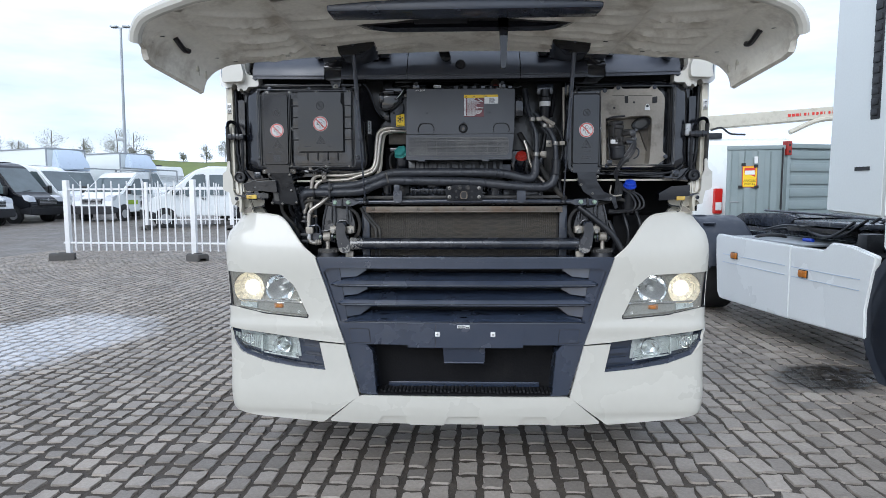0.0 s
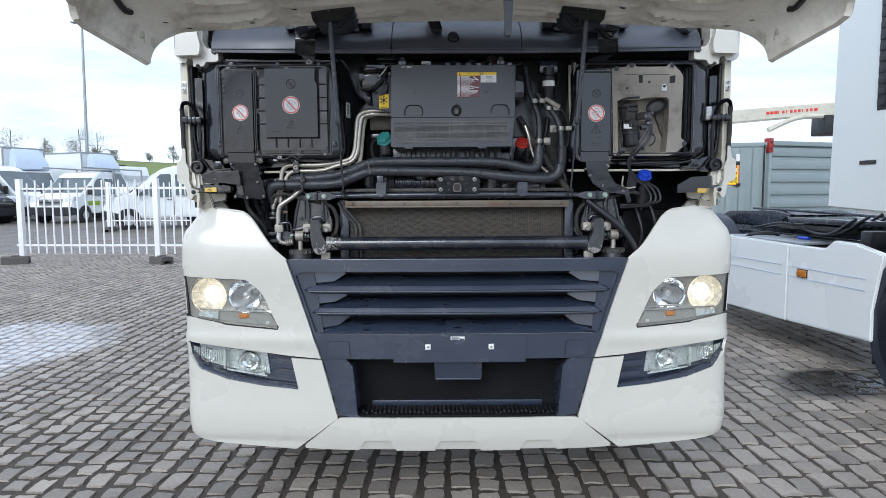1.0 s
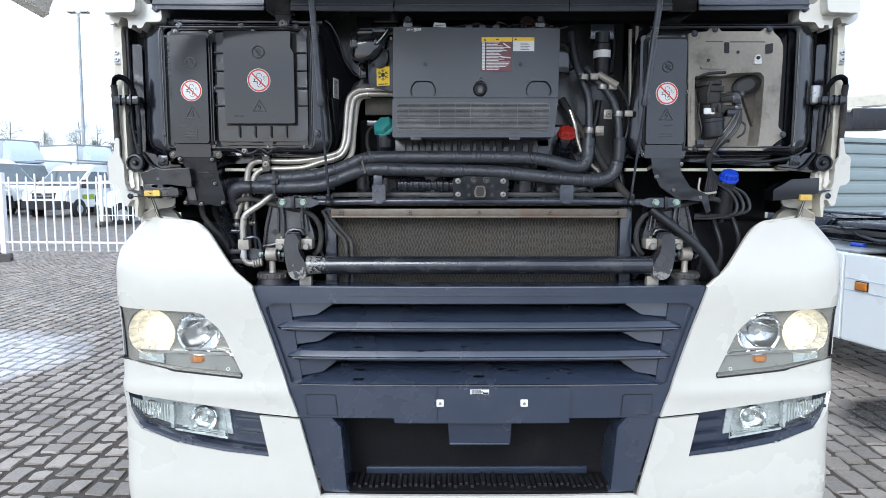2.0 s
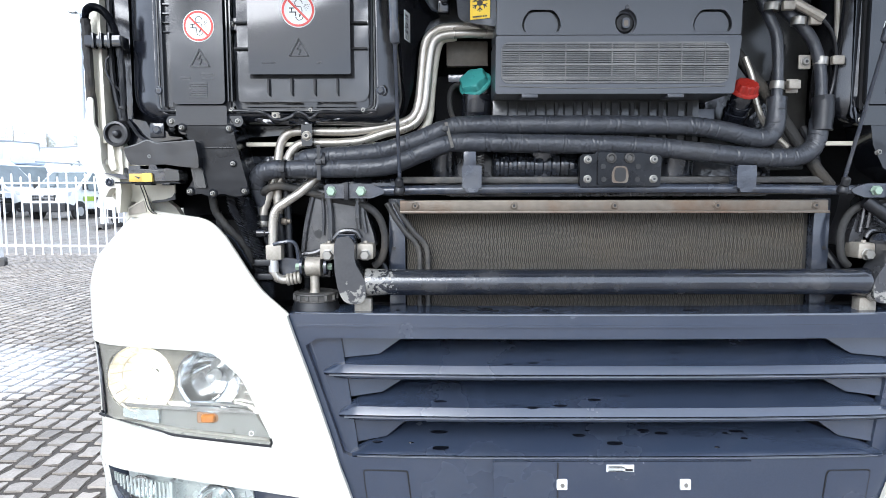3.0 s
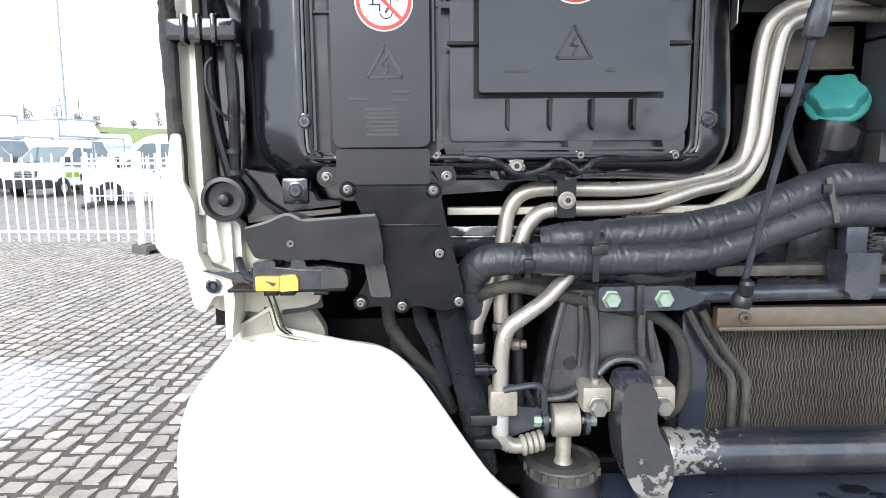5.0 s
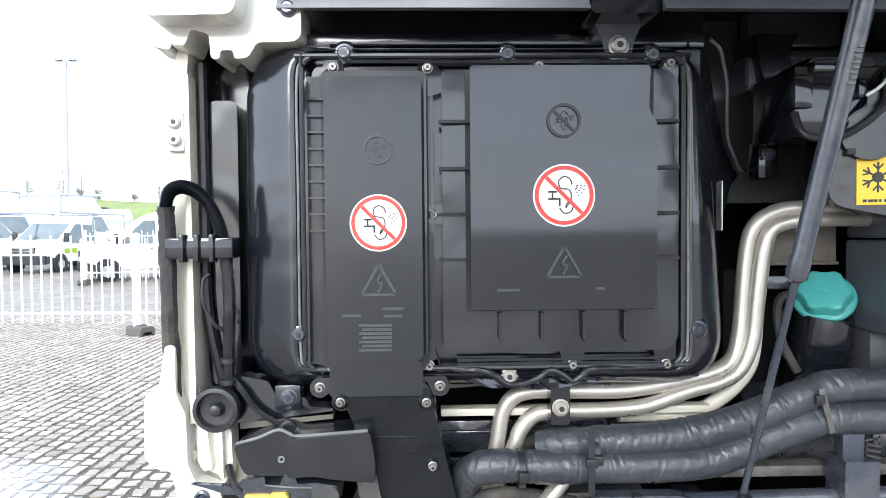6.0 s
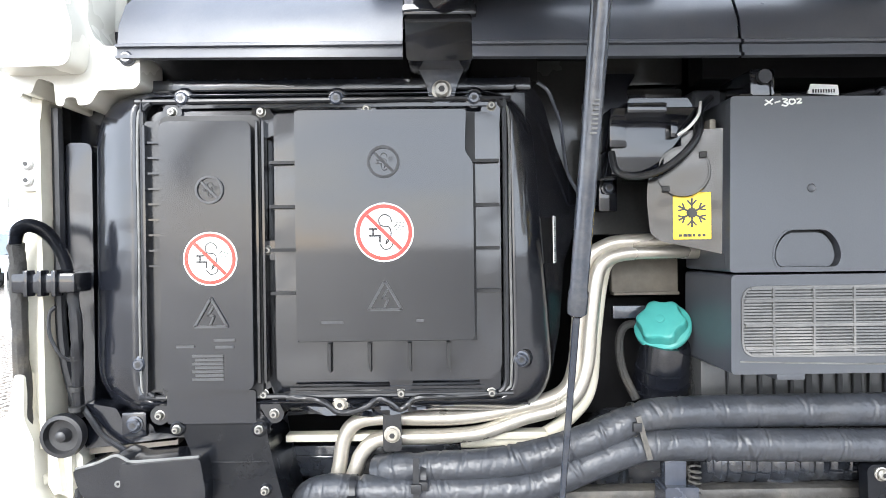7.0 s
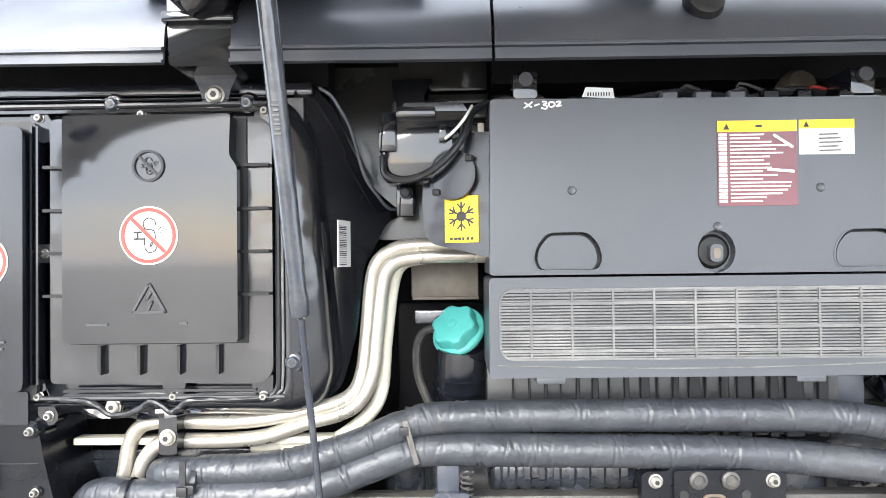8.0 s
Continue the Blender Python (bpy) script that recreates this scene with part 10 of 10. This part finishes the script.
# frame, deck, fifth wheel
for x in (0.78, 1.54):
    part("chassis_rail", box(B(), x - 0.04, x + 0.04, -0.5, 5.0, 0.72, 1.0), STEELBLK, other)
part("deck_plate", box(B(), 0.45, 1.9, 0.62, 1.7, 1.15, 1.20, 0.01), STEELBLK, other, "black deck plate behind the cab")
part("deck_step", box(B(), 0.5, 1.8, 0.9, 1.9, 1.08, 1.13, 0.01), CAST, other)
part("fifth_wheel", soft(prism_x(B(), [(2.2, 1.14), (2.1, 1.20), (2.4, 1.24), (3.3, 1.22), (3.6, 1.12), (3.5, 1.06), (2.3, 1.06)], 0.75, 1.6), 0.02), STEELBLK, other, "black greased coupling plate")
part("fuel_tank", box(B(), 0.10, 0.66, 1.05, 2.3, 0.42, 0.96, 0.08, 3), ALU, other, "dull aluminium tank")
part("battery_box", box(B(), 0.10, 0.66, 0.30, 1.0, 0.45, 0.95, 0.03), DARK, other)
part("catwalk", box(B(), 0.12, 0.70, 1.0, 2.3, 0.975, 0.995, 0.004), GALV, other)
part("cylinder", cyl(B(), (0.40, 1.3, 1.01), (0, 1, 0), 0.018, 0.14, 16), BLUE, other, "blue air bottle")
for k in range(7):
    r = random.Random(900 + k)
    part("air_line", tube(B(), [(0.3 + 0.12 * k, 0.6, 1.22 + 0.02 * k), (0.4 + 0.1 * k, 1.1, 1.06), (0.5 + 0.1 * k, 1.8, 1.08 + r.uniform(0, 0.06)), (0.6 + 0.1 * k, 2.5, 1.05)], 0.014, 7, 5), RUBBER, other)
part("antenna_rod", tube(B(), [(0.9, 1.0, 1.22), (0.9, 2.0, 1.245), (0.9, 3.0, 1.26)], 0.014, 7, 3), STEELBLK, other)
part("coupling_post", box(B(), 0.18, 0.34, 0.28, 0.40, 0.98, 1.14, 0.02), RUBBER, other)
part("lift_handle", tube(B(), [(0.2, 2.0, 0.98), (0.25, 1.95, 1.02), (0.45, 1.9, 1.02), (0.5, 1.9, 0.98)], 0.02, 8, 4), RUBBER, other)
# cab with its rear side fairing
part("cab_shell", soft(prism_x(B(), [(-2.15, 0.75), (-2.22, 1.3), (-2.05, 2.3), (-1.75, 3.1), (-1.2, 3.75), (-0.15, 3.85), (-0.05, 1.30), (-0.05, 1.05), (-0.30, 0.80)], 0.03, 2.42), 0.05, 3), VANW, other, "white cab", 50)
part("side_fairing", soft(prism_x(B(), [(-0.10, 1.29), (0.56, 1.32), (0.52, 3.3), (0.40, 3.7), (-0.10, 3.8)], 0.0, 0.05), 0.02, 3), BOXW, other, "white cab side fairing", 50)
part("side_fairing", soft(prism_x(B(), [(-0.10, 1.29), (0.56, 1.32), (0.52, 3.3), (0.40, 3.7), (-0.10, 3.8)], 2.40, 2.45), 0.02, 3), BOXW, other, "white cab side fairing", 50)
vg = part("vent_strip", box(B(), -0.006, 0.03, -0.02, 0.08, 2.05, 3.2, 0.01), RECESSV, other, "black vertical vent strip")
for k in range(14):
    part("vent_tooth", box(B(), -0.014, 0.01, 0.0, 0.07, 2.08 + 0.08 * k, 2.13 + 0.08 * k, 0.004), RUBBER, vg)
part("badge_bar", box(B(), -0.006, 0.004, 0.06, 0.22, 1.66, 1.69), INK, other)
part("side_window", box(B(), 0.02, 0.034, -1.55, -0.75, 2.0, 2.75), WINDOW, other)
other.matrix_basis = pose(3.17, 1.85, 0, 0, 0, 5.85)

# ---- behind it: container with an open door, lift truck with boom ----
cont = thing("container", "grey-green corrugated container with one door open", "container", (6.4, 9.2, 0))
c0, c1 = Vector((5.52, 8.02, 0)), Vector((7.6, 8.75, 0))
cd = (c1 - c0).normalized()
cnrm = Vector((-cd.y, cd.x, 0))
CL = (c1 - c0).length


def cpart(name, bm, mat, label=""):
    m = Matrix(((cd.x, cnrm.x, 0, c0.x), (cd.y, cnrm.y, 0, c0.y), (0, 0, 1, 0), (0, 0, 0, 1)))
    bm.transform(m)
    return part(name, bm, mat, cont, label)


cpart("container_body", box(B(), 0.04, CL, 0.06, 0.6, 0.15, 2.26, 0.01), SHEETG)
for k in range(9):
    cpart("side_rib", box(B(), 0.10, CL - 0.02, 0.03, 0.07, 0.30 + 0.22 * k, 0.45 + 0.22 * k, 0.015), SHEETG)
cpart("corner_post", box(B(), 0.0, 0.07, 0.0, 0.10, 0.1, 2.30, 0.01), SHEETG)
cpart("top_rail", box(B(), 0.0, CL, 0.0, 0.08, 2.24, 2.32, 0.01), SHEETG)
cpart("corner_casting", box(B(), -0.03, 0.07, -0.02, 0.09, 2.12, 2.36, 0.01), RED, "red corner lamp block")
for z in (2.18, 2.29):
    cpart("casting_hole", cyl(B(), (0.02, -0.02, z), (0, -1, 0), 0.022, 0.004, 12), INK)
for x in (0.0, CL):
    cpart("skid", box(B(), x, x + 0.1, 0.0, 0.6, 0.0, 0.16), SHEETG)
dm = [Vector((5.47, 8.03, 0)), Vector((4.57, 8.20, 0))]
dd = (dm[1] - dm[0]).normalized()
dn_ = Vector((dd.y, -dd.x, 0))
if dn_.y > 0:
    dn_ = -dn_


def dpart(name, bm, mat, label="", parent=None):
    m = Matrix(((dd.x, dn_.x, 0, dm[0].x), (dd.y, dn_.y, 0, dm[0].y), (0, 0, 1, 0), (0, 0, 0, 1)))
    bm.transform(m)
    return part(name, bm, mat, parent or cont, label)


DL = (dm[1] - dm[0]).length
door = dpart("container_door", box(B(), 0.0, DL, -0.03, 0.0, 0.2, 2.27, 0.004), SHEETG, "open grey-green ribbed door")
for k in range(4):
    x = 0.10 + 0.21 * k
    dpart("door_rib", soft(prism(B(), [(x, 0.3), (x + 0.12, 0.3), (x + 0.12, 2.2), (x, 2.2)], 0.03, -0.01), 0.012), SHEETG, "", door)
dpart("door_frame", box(B(), -0.01, DL + 0.01, -0.02, 0.02, 2.22, 2.29, 0.006), SHEETG, "", door)
dpart("lock_bar", cyl(B(), (0.03, 0.02, 0.3), (0, 0, 1), 0.014, 1.95, 10), INK, "", door)
dpart("door_handle", box(B(), DL - 0.2, DL - 0.06, 0.02, 0.04, 1.30, 1.33, 0.004), GALV, "", door)
dpart("warning_sign", box(B(), 0.44, 0.66, 0.033, 0.036, 1.58, 1.93), YELLOW, "yellow and red blind spot warning sign, taped on", door)
dpart("sign_border", box(B(), 0.43, 0.67, 0.0305, 0.0335, 1.57, 1.94), REDINK, "", door)
dpart("sign_panel", prism(B(), [(0.46, 1.75), (0.64, 1.82), (0.64, 1.91), (0.46, 1.91)], 0.0378, 0.036), REDINK, "", door)
dpart("sign_truck", box(B(), 0.47, 0.63, 0.0378, 0.0386, 1.79, 1.86), PAPER, "", door)
for a, b in ((0.40, 1.56), (0.66, 1.56), (0.42, 1.92), (0.62, 1.95)):
    dpart("tape_patch", box(B(), a, b * 0 + a + 0.07, 0.037, 0.039, b - 0.01, b + 0.04), INK, "", door)
M_sign = Matrix(((-dd.x, 0, dn_.x, (dm[0] + dd * 0.55 + dn_ * 0.0365).x), (-dd.y, 0, dn_.y, (dm[0] + dd * 0.55 + dn_ * 0.0365).y), (0, 1, 0, 1.655), (0, 0, 0, 1)))
words("ANGLES\nMORTS", 0.055, M_sign, INK, door, "sign_lettering")
part("small_notice", box(B(), 4.98, 5.04, 8.06, 8.07, 1.98, 2.10), PAPER, door)

lift = thing("lift_truck", "white van with a folded cream lift boom on its roof", "truck", (5.9, 11.5, 0))
part("body", soft(prism_x(B(), [(9.9, 0.45), (9.85, 1.6), (10.0, 2.50), (10.2, 2.58), (15.0, 2.58), (15.0, 0.45)], 4.55, 6.7, 0.08), 0.06, 3), VANW, lift, "", 50)
tl_ = part("tail_lamp", box(B(), 4.97, 5.13, 9.76, 9.92, 1.05, 1.56, 0.03), TAIL, lift, "tall red and white tail lamp")
part("lamp_band", box(B(), 4.99, 5.11, 9.75, 9.83, 1.12, 1.28, 0.01), PAPER, tl_)
for z in (1.75, 0.9):
    part("door_hinge", box(B(), 4.84, 4.90, 9.82, 9.88, z, z + 0.08, 0.01), INK, lift)
for x in (4.75, 6.45):
    truck_wheel(lift, (x, 10.9, 0.36), -1 if x < 5 else 1, 0.36, 0.26)
boom = part("boom", soft(prism(B(), [(4.4, 2.72), (4.4, 3.00), (8.6, 3.30), (8.6, 3.08)], 10.2, 10.45), 0.02), CREAM, lift, "cream painted lift boom with small red lettering")
for k, w in enumerate((0.085, 0.085, 0.085, 0.02, 0.06, 0.025, 0.06, 0.06, 0.06, 0.02, 0.05, 0.06, 0.09)):
    x = 6.55 + 0.081 * k
    part("lettering_bar", prism(B(), [(x, 3.012 + 0.0715 * (x - 6.55)), (x + w * 0.75, 3.012 + 0.0715 * (x + w * 0.75 - 6.55)), (x + w * 0.75, 3.068 + 0.0715 * (x + w * 0.75 - 6.55)), (x, 3.068 + 0.0715 * (x - 6.55))], 10.192, 10.2), REDINK, boom)
part("boom_joint", box(B(), 4.42, 4.62, 10.15, 10.5, 2.62, 3.02, 0.03), CREAM, boom)
part("boom_rest", box(B(), 4.95, 5.25, 10.2, 10.4, 2.58, 2.70, 0.02), RUBBER, boom)
part("boom_cable", tube(B(), [(5.0, 10.18, 2.75), (5.2, 10.15, 2.80), (5.4, 10.18, 2.68), (5.7, 10.18, 2.66)], 0.02, 7, 5), RUBBER, boom)
part("boom_jack", tube(B(), [(6.6, 10.2, 2.70), (7.2, 10.2, 2.95), (7.9, 10.2, 2.98)], 0.05, 8, 5), CREAM, boom)
part("boom_basket", box(B(), 7.7, 8.5, 10.1, 10.6, 2.60, 3.0, 0.03), RUBBER, boom)


# ---- paving blocks ----
def paver_verts(w, h, top, cut, seed):
    """One worn paving block: an uneven outline of ten corners, sloped edges and a nearly level top."""
    r = random.Random(seed)
    a, b = w / 2, h / 2
    j = lambda k: r.uniform(-k, k)
    c = r.uniform(0.08, 0.20)
    base = [(-a * (1 - c), -b), (a * j(0.2), -b * r.uniform(0.93, 1.03)), (a * (1 - c), -b), (a, -b * (1 - c)), (a * r.uniform(0.94, 1.05), b * j(0.3)),
            (a, b * (1 - c)), (a * (1 - c), b), (a * j(0.2), b * r.uniform(0.93, 1.03)), (-a * (1 - c), b), (-a, b * (1 - c)), (-a * r.uniform(0.94, 1.05), b * j(0.3)), (-a, -b * (1 - c))]
    kx, ky = 1 - cut / a, 1 - cut / b
    sk = j(0.10)
    lowr = [(x * 1.01 + y * sk, y * 1.01, -0.012) for x, y in base]
    upr = [(x * kx + y * sk + j(0.0075), y * ky + j(0.009), top + j(0.0014)) for x, y in base]
    return lowr + upr


PN = 12
PFACES = [tuple(range(PN, 2 * PN))] + [(i, (i + 1) % PN, PN + (i + 1) % PN, PN + i) for i in range(PN)]
PW, GAP = 0.132, 0.019
LENGTHS = (0.135, 0.15, 0.17, 0.205)
shapes = {}
for L0 in LENGTHS:
    shapes[L0] = []
    for k in range(8):
        me = bpy.data.meshes.new("paving_block")
        me.from_pydata(paver_verts(PW - GAP - 0.008, L0 - GAP - 0.010, 0.010, 0.005, 40 + k + int(L0 * 1000)), [], PFACES)
        me.materials.append(PAVER)
        me.shade_smooth()
        me.set_sharp_from_angle(angle=radians(25))
        shapes[L0].append(me)
rng = random.Random(11)
protos = {L0: [np.array(paver_verts(PW - GAP, L0 - GAP, 0.010, 0.005, 80 + k + int(L0 * 1000))) for k in range(30)] for L0 in LENGTHS}
count = 0
vlist, flist = [], []
for i in range(int((NEAR[1] - NEAR[0]) / PW)):
    x0 = NEAR[0] + (i + 0.5) * PW
    y = NEAR[2] - rng.uniform(0, 0.15)
    while y < NEAR[3]:
        # long blocks to the east, more broken and shorter ones to the west
        L0 = rng.choices(LENGTHS, (1, 2, 4, 6) if x0 > 0.9 else (5, 4, 3, 1))[0]
        yc, x = y + L0 / 2, x0 + 0.012 * math.sin(y * 1.7 + i * 0.3) + rng.uniform(-0.004, 0.004)
        y += L0 * rng.uniform(0.98, 1.03)
        if count < 300 and abs(x) < 1.50 and -0.9 < yc < 1.4:
            ob = new("paving_block", rng.choice(shapes[L0]))
            ob.location = (x, yc, rng.uniform(-0.003, 0.002))
            ob.rotation_euler = (rng.uniform(-0.012, 0.012), rng.uniform(-0.012, 0.012), rng.uniform(-0.05, 0.05))
            ob.parent = ground
            count += 1
            continue
        p = protos[L0][rng.randrange(30)]
        c, s = math.cos(an := rng.uniform(-0.06, 0.06)), math.sin(an)
        kx, ky = (rng.uniform(0.97, 1.06), rng.uniform(0.97, 1.04)) if x0 > 0.9 else (rng.uniform(0.80, 0.99), rng.uniform(0.76, 0.98))
        tilt = 0.004 if x0 < -2.6 else 0.014
        q = np.stack([p[:, 0] * c * kx - p[:, 1] * s * ky + x, p[:, 0] * s * kx + p[:, 1] * c * ky + yc,
                      p[:, 2] + rng.uniform(-0.003, 0.002) + p[:, 0] * rng.uniform(-tilt, tilt) + p[:, 1] * rng.uniform(-tilt, tilt)], 1)
        n0 = 2 * PN * len(vlist)
        flist.extend([tuple(v + n0 for v in f) for f in PFACES])
        vlist.append(q)
V = np.concatenate(vlist)
me = bpy.data.meshes.new("paving_field")
me.from_pydata(V.tolist(), [], flist)
me.materials.append(PAVER)
me.shade_smooth()
me.set_sharp_from_angle(angle=radians(25))
field = new("paving_field", me)
field.parent = ground
tagged(field, "worn grey paving blocks laid in running bond", "", "", "stuff")
